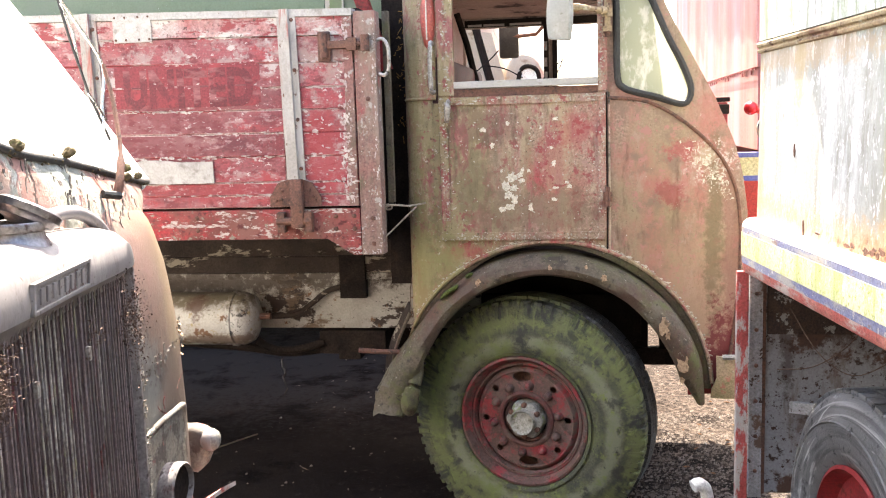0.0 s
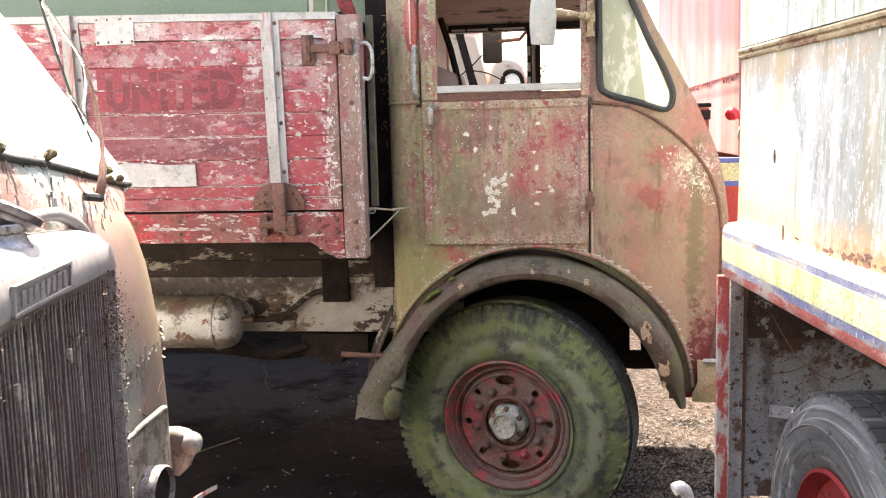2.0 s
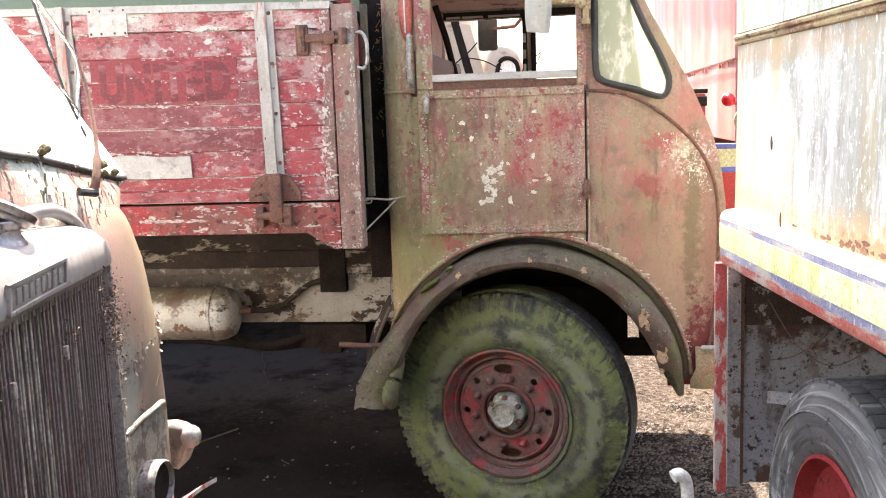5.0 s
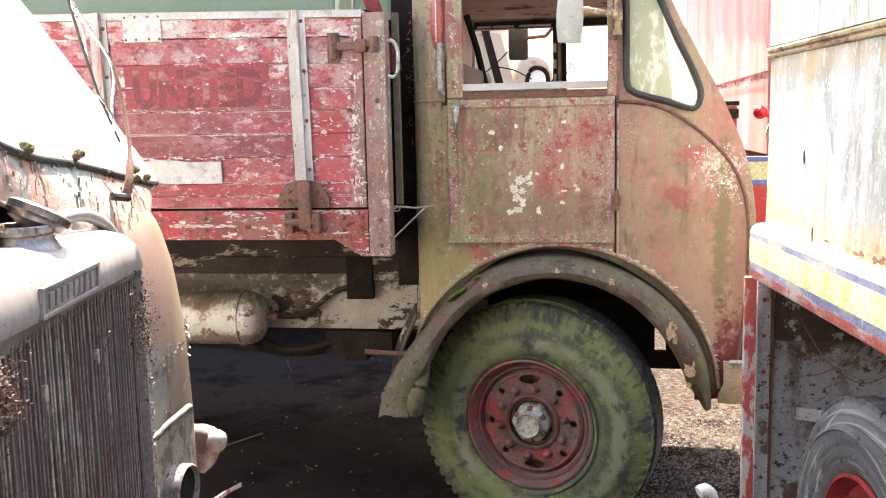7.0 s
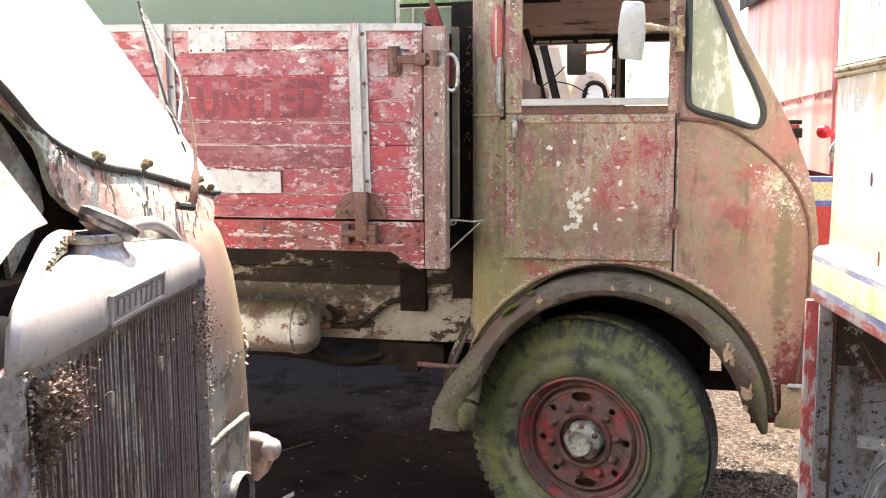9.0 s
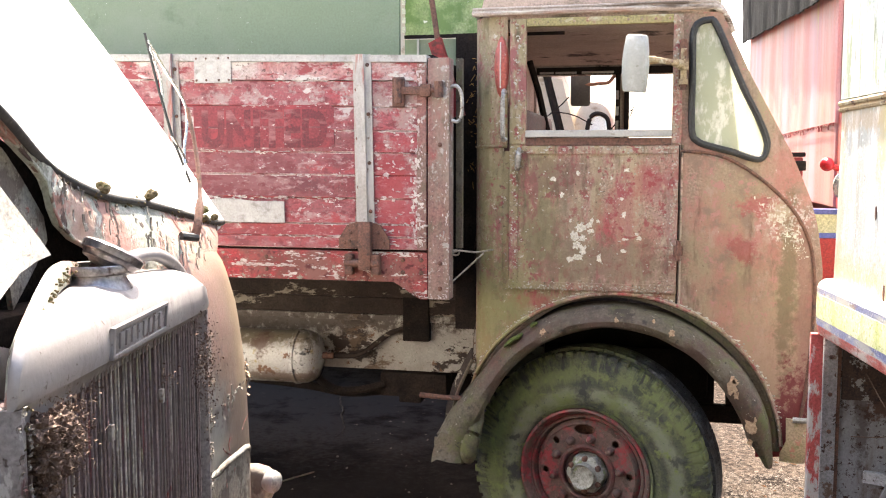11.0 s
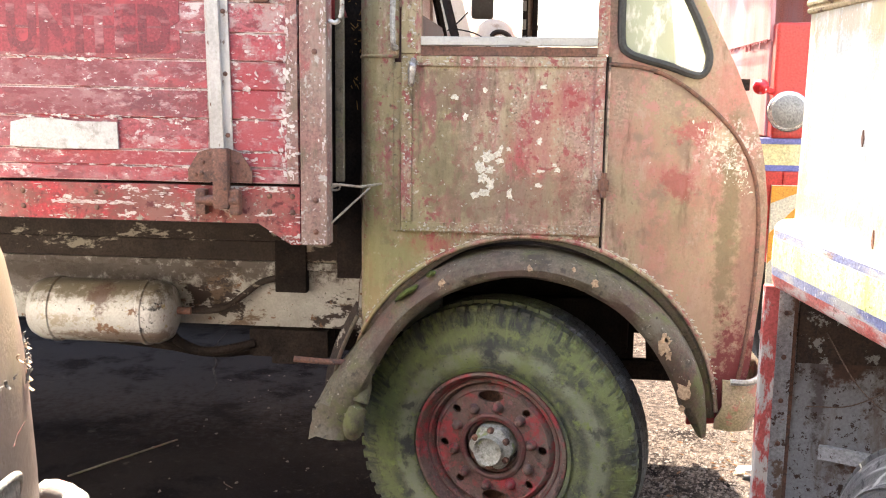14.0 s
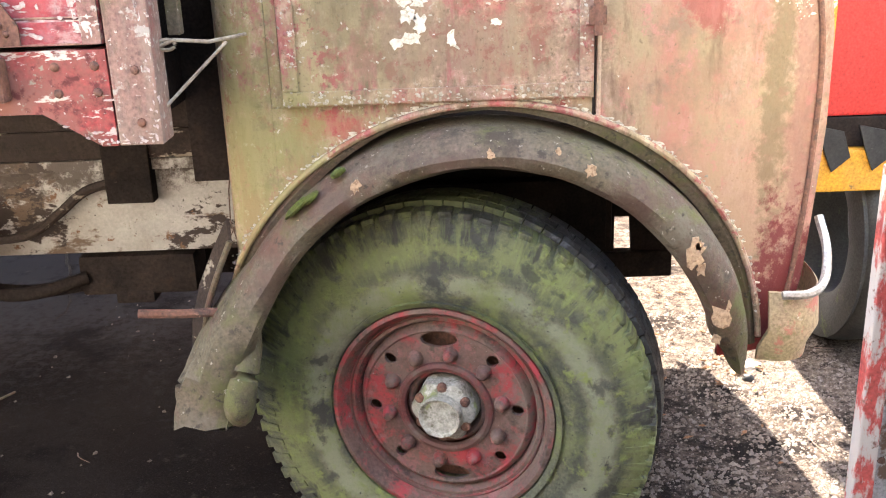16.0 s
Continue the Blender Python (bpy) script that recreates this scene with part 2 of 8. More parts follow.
M["plank"] = surface("plank_paint", (0.25, 0.042, 0.054), (0.20, 0.055, 0.063), 6.0, [
    ((0.285, 0.150, 0.148), 5.0, 0.44, 0.72, (0.3, 1, 1), 0.75), ((0.13, 0.036, 0.044), 9.0, 0.56, 0.68, (0.4, 1, 1), 0.7), ((0.31, 0.045, 0.054), 10.0, 0.57, 0.66, (0.4, 1, 1), 0.55), ((0.16, 0.034, 0.042), 32.0, 0.55, 0.62, (0.5, 1, 1), 0.7), ((0.34, 0.22, 0.215), 26.0, 0.57, 0.66, (0.5, 1, 1), 0.75),
    ((0.40, 0.35, 0.335), 13.0, 0.615, 0.66, (0.6, 1, 1), 0.85), ((0.47, 0.43, 0.41), 24.0, 0.665, 0.69, (0.45, 1, 1), 0.85), ((0.54, 0.51, 0.48), 70.0, 0.645, 0.675, (0.6, 1, 1), 0.85), ((0.10, 0.05, 0.045), 70.0, 0.62, 0.70, I, 0.85)], 0.65, 0.45, vary=0.25, speckle=0.5, late=[
    ((0.32, 0.036, 0.046), (-0.81, 3.9, 1.72), (0.12, 0.4, 0.26), 0.6), ((0.30, 0.036, 0.046), (-1.15, 3.9, 1.56), (0.5, 0.4, 0.06), 0.5), ((0.31, 0.24, 0.225), (-0.82, 3.9, 2.02), (0.14, 0.4, 0.16), 0.75, 9.0), ((0.33, 0.27, 0.26), (-1.25, 3.9, 2.09), (0.40, 0.4, 0.07), 0.7, 12.0), ((0.33, 0.25, 0.24), (-0.73, 3.9, 1.75), (0.04, 0.4, 0.4), 0.7, 14.0), ((0.14, 0.03, 0.038), (-1.55, 3.9, 1.78), (0.35, 0.4, 0.14), 0.5)])
M["plank_worn"] = surface("worn_top_plank", (0.33, 0.12, 0.12), (0.40, 0.33, 0.31), 9.0, [
    ((0.48, 0.45, 0.42), 14.0, 0.53, 0.58, (0.4, 1, 1), 0.85), ((0.25, 0.05, 0.055), 16.0, 0.56, 0.61, (0.4, 1, 1), 0.7), ((0.10, 0.06, 0.055), 60.0, 0.60, 0.68, I, 0.85)], 0.7, 0.4)
M["worn_edge"] = surface("worn_plank_edge", (0.46, 0.40, 0.37), (0.36, 0.15, 0.14), 6.0, [
    ((0.30, 0.05, 0.055), 9.0, 0.50, 0.58, (0.3, 1, 1), 0.7), ((0.16, 0.05, 0.05), 20.0, 0.56, 0.64, (0.4, 1, 1), 0.8)], 0.8, 0.3)
M["rail"] = surface("rail_paint", (0.31, 0.028, 0.036), (0.23, 0.045, 0.048), 5.0, [((0.16, 0.055, 0.048), 10.0, 0.50, 0.62, (0.6, 1, 1), 0.75),
    ((0.20, 0.09, 0.075), 4.0, 0.50, 0.66, I, 0.75), ((0.46, 0.42, 0.38), 26.0, 0.615, 0.64, (0.4, 1, 1), 0.85), ((0.22, 0.22, 0.17), 22.0, 0.62, 0.66, I, 0.85),
    ((0.10, 0.03, 0.03), 34.0, 0.57, 0.68, I, 0.85), ((0.46, 0.43, 0.40), 95.0, 0.66, 0.69, I, 0.85)], 0.6, 0.35, spec=0.22, speckle=0.55)
M["endpost"] = surface("endpost_paint", (0.205, 0.090, 0.080), (0.195, 0.125, 0.102), 4.0, [
    ((0.26, 0.046, 0.050), 5.0, 0.56, 0.66, (1, 1, 0.5), 0.7), ((0.25, 0.20, 0.165), 5.0, 0.50, 0.66, V, 0.8), ((0.12, 0.095, 0.065), 14.0, 0.56, 0.68, (1, 1, 0.4), 0.85), ((0.33, 0.31, 0.28), 22.0, 0.60, 0.65, I, 0.85), ((0.5, 0.47, 0.42), 60.0, 0.64, 0.69, I, 0.85)], 0.7, 0.4, speckle=0.5)
M["strap"] = surface("galvanised_post", (0.37, 0.35, 0.33), (0.29, 0.275, 0.25), 4.0, [
    ((0.46, 0.44, 0.41), 10.0, 0.55, 0.66, (1, 1, 0.3), 0.6), ((0.30, 0.12, 0.10), 13.0, 0.60, 0.66, V, 0.7), ((0.17, 0.12, 0.095), 30.0, 0.64, 0.69, (1, 1, 0.5), 0.8)], 0.6, 0.25, speckle=0.2)
M["plate"] = surface("grey_plate", (0.33, 0.32, 0.30), (0.40, 0.385, 0.36), 7.0, [
    ((0.24, 0.225, 0.20), 20.0, 0.55, 0.68, I, 0.75), ((0.44, 0.43, 0.41), 14.0, 0.60, 0.68, I, 0.7), ((0.16, 0.10, 0.08), 60.0, 0.66, 0.71, I, 0.8)], 0.6, 0.25, speckle=0.2)
M["rust"] = surface("rusty_iron", (0.11, 0.055, 0.042), (0.16, 0.075, 0.05), 14.0, [
    ((0.05, 0.035, 0.03), 30.0, 0.55, 0.68, I, 0.85), ((0.24, 0.14, 0.10), 60.0, 0.64, 0.72, I, 0.9)], 0.8, 0.5)
# Black for iron parts; also fills gaps and openings in place of shade.
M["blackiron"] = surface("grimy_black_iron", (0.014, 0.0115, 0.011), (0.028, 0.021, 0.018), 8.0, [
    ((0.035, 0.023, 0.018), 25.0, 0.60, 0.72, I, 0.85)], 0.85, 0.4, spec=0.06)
M["chassis"] = surface("chassis_paint", (0.37, 0.357, 0.335), (0.28, 0.262, 0.235), 7.0, [
    # Late patches: the bed's shade painted along the rail's top.
    ((0.12, 0.085, 0.06), 6.0, 0.56, 0.60, (0.5, 1, 1), 0.85), ((0.04, 0.028, 0.024), 6.5, 0.575, 0.60, (0.55, 1, 1), 0.85), ((0.15, 0.08, 0.045), 30.0, 0.64, 0.69, I, 0.85), ((0.04, 0.03, 0.025), 50.0, 0.66, 0.69, I, 0.85)], 0.7, 0.4, late=[((0.06, 0.045, 0.036), (-1.8, 4.6, 1.08), (1.5, 0.5, 0.070), 0.92), ((0.055, 0.040, 0.032), (-2.0, 4.6, 1.02), (0.55, 0.5, 0.09), 0.85)], speckle=0.16)
# Rusty tones, taken near-black to stand in for shade under the bed.
M["chassis_dark"] = surface("rusted_bearer", (0.024, 0.017, 0.015), (0.042, 0.030, 0.024), 8.0, [
    ((0.24, 0.21, 0.17), 11.0, 0.61, 0.64, (0.35, 1, 1), 0.8), ((0.03, 0.022, 0.02), 20.0, 0.56, 0.64, I, 0.85)], 0.8, 0.4, spec=0.2)
M["tank"] = surface("tank_paint", (0.45, 0.438, 0.42), (0.37, 0.353, 0.322), 5.0, [
    # First late patch: grime on the tank's top, with the bed's shade painted in.
    ((0.33, 0.29, 0.24), 4.0, 0.57, 0.68, (1, 1, 0.5), 0.6), ((0.17, 0.095, 0.06), 9.0, 0.625, 0.655, I, 0.8), ((0.30, 0.24, 0.13), 20.0, 0.62, 0.70, I, 0.8), ((0.05, 0.04, 0.035), 24.0, 0.665, 0.69, I, 0.85)], 0.35, 0.25, speckle=0.18, late=[((0.13, 0.105, 0.072), (-1.65, 4.44, 1.05), (0.6, 0.3, 0.075), 0.95), ((0.10, 0.06, 0.045), (-1.585, 4.38, 1.0), (0.055, 0.2, 0.06), 0.9), ((0.02, 0.018, 0.018), (-1.405, 4.36, 0.92), (0.035, 0.12, 0.075), 0.97, 30.0), ((0.02, 0.018, 0.018), (-1.37, 4.40, 0.96), (0.03, 0.10, 0.07), 0.95, 44.0), ((0.20, 0.15, 0.08), (-1.72, 4.36, 0.90), (0.16, 0.2, 0.03), 0.6, 30.0), ((0.12, 0.075, 0.05), (-1.5, 4.36, 0.84), (0.3, 0.2, 0.035), 0.8)])
M["olive"] = surface("olive_stained_rail", (0.30, 0.255, 0.115), (0.24, 0.20, 0.10), 6.0, [((0.30, 0.16, 0.12), 8.0, 0.56, 0.66, I, 0.8), ((0.42, 0.38, 0.27), 20.0, 0.58, 0.66, (0.5, 1, 1), 0.85), ((0.10, 0.08, 0.05), 40.0, 0.60, 0.68, I, 0.9)], 0.75, 0.4)
M["fender"] = surface("fender_paint", (0.094, 0.069, 0.051), (0.082, 0.070, 0.044), 4.0, [
    ((0.118, 0.104, 0.078), 10.0, 0.54, 0.68, I, 0.85), ((0.105, 0.056, 0.044), 5.0, 0.54, 0.66, I, 0.85), ((0.092, 0.098, 0.038), 6.0, 0.54, 0.68, I, 0.9), ((0.048, 0.038, 0.028), 9.0, 0.58, 0.72, I, 0.9),
    ((0.046, 0.037, 0.028), 34.0, 0.60, 0.68, I, 0.9), ((0.30, 0.275, 0.23), 55.0, 0.66, 0.70, I, 0.9), ((0.42, 0.28, 0.18), 15.0, 0.72, 0.735, I, 0.9)], 0.7, 0.5, speckle=0.5, late=[
    ((0.070, 0.042, 0.034), (-0.02, 4.08, 1.195), (0.22, 0.10, 0.030), 0.6), ((0.075, 0.040, 0.034), (0.34, 4.08, 1.09), (0.12, 0.10, 0.06), 0.65), ((0.075, 0.045, 0.038), (-0.30, 4.08, 1.12), (0.07, 0.10, 0.04), 0.6), ((0.075, 0.045, 0.038), (-0.44, 4.08, 0.94), (0.05, 0.10, 0.09), 0.5), ((0.08, 0.047, 0.038), (0.50, 4.1, 0.92), (0.06, 0.2, 0.10), 0.7)])
M["tan_peel"] = surface("peeled_tan_primer", (0.40, 0.28, 0.185), (0.33, 0.23, 0.15), 30.0, [((0.22, 0.14, 0.09), 70.0, 0.56, 0.64, I, 0.9)], 0.85, 0.4)
M["tyre"] = surface("mossy_tyre", (0.088, 0.092, 0.056), (0.062, 0.066, 0.046), 5.0, [
    ((0.125, 0.15, 0.055), 5.0, 0.50, 0.66, I, 0.95), ((0.15, 0.18, 0.06), 22.0, 0.57, 0.70, I, 0.95), ((0.036, 0.038, 0.034), 6.5, 0.575, 0.67, I, 0.8),
    ((0.028, 0.028, 0.025), 60.0, 0.63, 0.72, I, 0.85)], 0.9, 0.7, stains=[
    ("ring", (0.19, 0.20, 0.135), 0.345, 0.035, 0.75), ("ring", (0.125, 0.145, 0.060), 0.435, 0.040, 0.7), ("ring", (0.035, 0.037, 0.032), 0.393, 0.018, 0.5), ("ring", (0.035, 0.036, 0.032), 0.300, 0.015, 0.6)], late=[
    ("streak", (0.030, 0.030, 0.028), 20.0, 9.0, 0.47, 0.60, 0.455, 0.60, 0.85), ("streak", (0.13, 0.155, 0.062), 30.0, 7.0, 0.50, 0.64, 0.40, 0.492, 0.6), ("streak", (0.03, 0.03, 0.028), 5.0, 16.0, 0.56, 0.64, 0.34, 0.47, 0.75)])
M["tread"] = surface("tyre_tread", (0.030, 0.030, 0.031), (0.045, 0.045, 0.042), 8.0, [((0.10, 0.13, 0.05), 8.0, 0.62, 0.72, I, 0.9)], 0.75, 0.4)
M["mossy_tread"] = surface("mossy_worn_tread", (0.026, 0.026, 0.028), (0.038, 0.038, 0.038), 8.0, [((0.10, 0.11, 0.12), 14.0, 0.56, 0.66, (1, 0.4, 1), 0.7), ((0.15, 0.155, 0.165), 50.0, 0.62, 0.70, I, 0.8)], 0.6, 0.5, late=[
    ((0.105, 0.125, 0.055), (-0.10, 4.25, 1.06), (0.26, 0.3, 0.10), 0.9)])
M["wheel"] = surface("wheel_paint", (0.112, 0.052, 0.046), (0.088, 0.052, 0.043), 6.0, [
    ((0.135, 0.100, 0.082), 4.0, 0.48, 0.66, I, 0.85), ((0.27, 0.032, 0.040), 8.0, 0.52, 0.62, I, 0.6), ((0.19, 0.085, 0.080), 18.0, 0.57, 0.66, I, 0.7), ((0.055, 0.038, 0.033), 14.0, 0.58, 0.69, I, 0.85), ((0.07, 0.05, 0.04), 50.0, 0.58, 0.70, I, 0.85), ((0.28, 0.26, 0.24), 90.0, 0.69, 0.72, I, 0.85)], 0.6, 0.4)
M["wheel_red"] = surface("wheel_red_paint", (0.165, 0.021, 0.026), (0.085, 0.031, 0.029), 9.0, [((0.095, 0.048, 0.042), 7.0, 0.47, 0.58, I, 0.8), ((0.13, 0.095, 0.078), 16.0, 0.54, 0.66, I, 0.85)], 0.5, 0.3)
M["hub"] = surface("hub_metal", (0.36, 0.355, 0.32), (0.27, 0.265, 0.23), 22.0, [((0.14, 0.135, 0.10), 34.0, 0.54, 0.66, I, 0.7), ((0.22, 0.25, 0.12), 12.0, 0.60, 0.68, I, 0.9)], 0.55, 0.4, metal=0.2)
M["steel"] = surface("dull_steel", (0.45, 0.44, 0.42), (0.30, 0.29, 0.27), 25.0, [((0.16, 0.10, 0.07), 40.0, 0.60, 0.70, I, 0.7)], 0.4, 0.2, metal=0.6)
M["alloy"] = surface("sill_aluminium", (0.40, 0.39, 0.37), (0.31, 0.305, 0.285), 9.0, [((0.20, 0.18, 0.14), 30.0, 0.60, 0.70, (0.4, 1, 1), 0.7), ((0.10, 0.08, 0.06), 70.0, 0.66, 0.71, I, 0.8)], 0.45, 0.15, metal=0.3, speckle=0.12)
M["mirror_back"] = surface("mirror_housing", (0.34, 0.335, 0.30), (0.29, 0.285, 0.25), 6.0, [((0.40, 0.39, 0.36), 16.0, 0.56, 0.68, I, 0.6), ((0.20, 0.185, 0.14), 40.0, 0.64, 0.72, I, 0.7)], 0.5, 0.12, speckle=0.08)
M["rubber"] = surface("black_rubber", (0.018, 0.018, 0.018), (0.03, 0.03, 0.03), 20.0, [((0.09, 0.085, 0.075), 60.0, 0.64, 0.74, I, 0.8)], 0.6, 0.25)
M["lichen"] = surface("pale_flaked_paint", (0.60, 0.57, 0.50), (0.48, 0.46, 0.38), 40.0, [((0.30, 0.28, 0.20), 120.0, 0.58, 0.68, I, 0.9)], 0.9, 0.5)
M["tarnish"] = surface("tarnished_metal", (0.20, 0.185, 0.19), (0.28, 0.26, 0.265), 30.0, [((0.10, 0.07, 0.065), 24.0, 0.58, 0.66, I, 0.6)], 0.28, 0.25, metal=0.85)
M["moss"] = surface("moss_cushion", (0.075, 0.058, 0.024), (0.10, 0.072, 0.038), 60.0, [((0.15, 0.12, 0.07), 120.0, 0.56, 0.66, I, 0.95), ((0.06, 0.065, 0.015), 50.0, 0.56, 0.64, I, 0.95)], 0.95, 0.8)
M["moss_green"] = surface("bright_moss", (0.075, 0.095, 0.018), (0.05, 0.065, 0.016), 60.0, [((0.10, 0.115, 0.03), 120.0, 0.55, 0.65, I, 0.95)], 0.95, 0.8)
M["amber"] = surface("faded_red_reflector", (0.45, 0.10, 0.075), (0.34, 0.09, 0.07), 20.0, [((0.5, 0.4, 0.33), 60.0, 0.66, 0.72, I, 0.6)], 0.35, 0.15)
M["inside"] = surface("cab_lining", (0.47, 0.39, 0.34), (0.38, 0.31, 0.26), 5.0, [((0.05, 0.038, 0.033), 4.0, 0.60, 0.66, I, 0.9), ((0.30, 0.24, 0.20), 20.0, 0.62, 0.72, I, 0.9)], 0.85, 0.3)
M["seat"] = surface("seat_vinyl", (0.10, 0.035, 0.03), (0.06, 0.03, 0.028), 10.0, [], 0.6, 0.3)
M["cream"] = surface("cream_cab_paint", (0.50, 0.42, 0.34), (0.42, 0.35, 0.28), 4.0, [((0.28, 0.20, 0.14), 9.0, 0.60, 0.70, I, 0.8)], 0.6, 0.2, speckle=0.12)
M["green"] = surface("green_sheet", (0.165, 0.215, 0.135), (0.185, 0.23, 0.155), 1.2, [
    ((0.22, 0.25, 0.19), 2.5, 0.5, 0.75, I, 0.6), ((0.13, 0.175, 0.11), 5.0, 0.6, 0.75, I, 0.7), ((0.66, 0.68, 0.64), 26.0, 0.715, 0.735, (1, 1, 0.4), 0.6), ((0.62, 0.64, 0.60), 70.0, 0.70, 0.72, I, 0.6)], 0.5, 0.1, speckle=0.12)
M["green2"] = surface("pale_green_sheet", (0.20, 0.28, 0.10), (0.28, 0.34, 0.17), 5.0, [
    ((0.12, 0.20, 0.06), 8.0, 0.52, 0.64, I, 0.6), ((0.62, 0.64, 0.56), 14.0, 0.66, 0.70, (0.5, 1, 1), 0.6), ((0.66, 0.66, 0.60), 50.0, 0.70, 0.72, I, 0.6)], 0.5, 0.15)
M["black_tarp"] = surface("black_tarpaulin", (0.012, 0.012, 0.013), (0.020, 0.020, 0.020), 4.0, [((0.06, 0.06, 0.058), 5.0, 0.60, 0.74, (1, 1, 0.25), 0.9)], 0.95, 0.3, speckle=0.2, spec=0.04)
M["red_curtain"] = surface("faded_red_panel", (0.56, 0.17, 0.14), (0.50, 0.20, 0.18), 3.0, [
    ((0.55, 0.33, 0.29), 3.0, 0.50, 0.70, V, 0.7), ((0.49, 0.28, 0.30), 1.6, 0.52, 0.66, (1, 1, 0.06), 0.7), ((0.50, 0.36, 0.20), 5.0, 0.66, 0.74, V, 0.7), ((0.34, 0.08, 0.07), 40.0, 0.68, 0.73, I, 0.7)], 0.6, 0.2)
M["fire_red"] = surface("bright_red_paint", (0.52, 0.035, 0.03), (0.46, 0.04, 0.035), 4.0, [((0.30, 0.03, 0.03), 14.0, 0.62, 0.72, I, 0.5)], 0.35, 0.1)
M["band_yellow"] = surface("band_cream_yellow", (0.62, 0.54, 0.26), (0.66, 0.60, 0.36), 6.0, [((0.45, 0.42, 0.18), 16.0, 0.60, 0.72, I, 0.6)], 0.5, 0.15)
M["band_blue"] = surface("band_blue", (0.10, 0.12, 0.36), (0.16, 0.17, 0.42), 10.0, [], 0.45, 0.1)
M["ledge_yellow"] = surface("mossy_yellow_band", (0.60, 0.57, 0.30), (0.62, 0.61, 0.42), 5.0, [
    ((0.36, 0.42, 0.14), 8.0, 0.50, 0.66, V, 0.85), ((0.30, 0.34, 0.10), 60.0, 0.56, 0.68, I, 0.9), ((0.70, 0.69, 0.58), 20.0, 0.60, 0.70, I, 0.8)], 0.7, 0.3)
M["ledge_blue"] = surface("worn_blue_band", (0.15, 0.165, 0.30), (0.24, 0.25, 0.33), 6.0, [((0.40, 0.38, 0.35), 14.0, 0.52, 0.62, (1, 0.3, 1), 0.8), ((0.28, 0.19, 0.14), 20.0, 0.58, 0.66, (1, 0.3, 1), 0.85), ((0.56, 0.54, 0.50), 50.0, 0.62, 0.67, I, 0.85)], 0.6, 0.25)
M["ledge_red"] = surface("worn_red_edge", (0.48, 0.10, 0.085), (0.54, 0.22, 0.18), 9.0, [((0.58, 0.50, 0.45), 16.0, 0.55, 0.64, (1, 0.3, 1), 0.8), ((0.22, 0.10, 0.07), 40.0, 0.62, 0.70, I, 0.85)], 0.6, 0.3)
M["ledge_top"] = surface("pale_ledge_top", (0.70, 0.66, 0.58), (0.64, 0.56, 0.44), 6.0, [((0.42, 0.27, 0.17), 12.0, 0.62, 0.72, (1, 0.3, 1), 0.8), ((0.46, 0.48, 0.30), 18.0, 0.66, 0.74, I, 0.85)], 0.7, 0.3)
M["panel"] = surface("pale_blue_panel", (0.47, 0.48, 0.44), (0.40, 0.425, 0.41), 2.2, [
    ((0.30, 0.30, 0.265), 3.0, 0.48, 0.66, (1, 1, 0.2), 0.8), ((0.62, 0.66, 0.66), 4.5, 0.53, 0.64, (1, 1, 0.22), 0.6), ((0.26, 0.245, 0.21), 9.0, 0.55, 0.70, (1, 1, 0.16), 0.85), ((0.42, 0.36, 0.23), 3.0, 0.58, 0.72, (1, 1, 0.08), 0.8),
    ((0.84, 0.85, 0.84), 34.0, 0.60, 0.64, (1, 1, 0.4), 0.7), ((0.80, 0.81, 0.80), 80.0, 0.63, 0.66, (1, 1, 0.6), 0.7), ((0.24, 0.22, 0.19), 60.0, 0.66, 0.71, (1, 1, 0.5), 0.85)], 0.6, 0.3, speckle=0.2, late=[
    ((0.16, 0.075, 0.045), (0.88, 2.40, 1.452), (0.3, 0.60, 0.040), 0.95), ((0.45, 0.30, 0.17), (0.86, 2.5, 1.48), (0.3, 0.9, 0.06), 0.6), ((0.42, 0.34, 0.20), (0.75, 3.6, 1.47), (0.3, 0.5, 0.09), 0.6), ((0.45, 0.35, 0.20), (0.73, 3.62, 1.7), (0.3, 0.05, 0.5), 0.5), ((0.42, 0.30, 0.18), (0.83, 3.2, 1.97), (0.3, 0.8, 0.05), 0.6), ((0.46, 0.36, 0.20), (0.80, 3.25, 1.93), (0.3, 0.05, 0.18), 0.6)])
M["panel_top"] = surface("pale_green_panel", (0.44, 0.48, 0.42), (0.56, 0.58, 0.54), 6.0, [
    ((0.28, 0.31, 0.21), 14.0, 0.50, 0.62, V, 0.85), ((0.78, 0.80, 0.77), 24.0, 0.57, 0.62, (1, 1, 0.22), 0.8), ((0.18, 0.17, 0.14), 50.0, 0.61, 0.68, V, 0.85)], 0.7, 0.3)
M["trim_rust"] = surface("rusty_cream_trim", (0.36, 0.28, 0.165), (0.27, 0.19, 0.115), 6.0, [((0.16, 0.085, 0.05), 9.0, 0.54, 0.64, (1, 0.4, 1), 0.9), ((0.52, 0.48, 0.38), 16.0, 0.58, 0.66, (1, 0.4, 1), 0.8), ((0.10, 0.055, 0.04), 30.0, 0.60, 0.67, (1, 0.5, 1), 0.9)], 0.75, 0.45)
M["post_red"] = surface("flaking_red_post", (0.34, 0.06, 0.055), (0.42, 0.075, 0.065), 8.0, [((0.44, 0.40, 0.37), 14.0, 0.51, 0.56, (1, 1, 0.35), 0.8), ((0.16, 0.08, 0.06), 40.0, 0.62, 0.70, I, 0.9)], 0.7, 0.35)
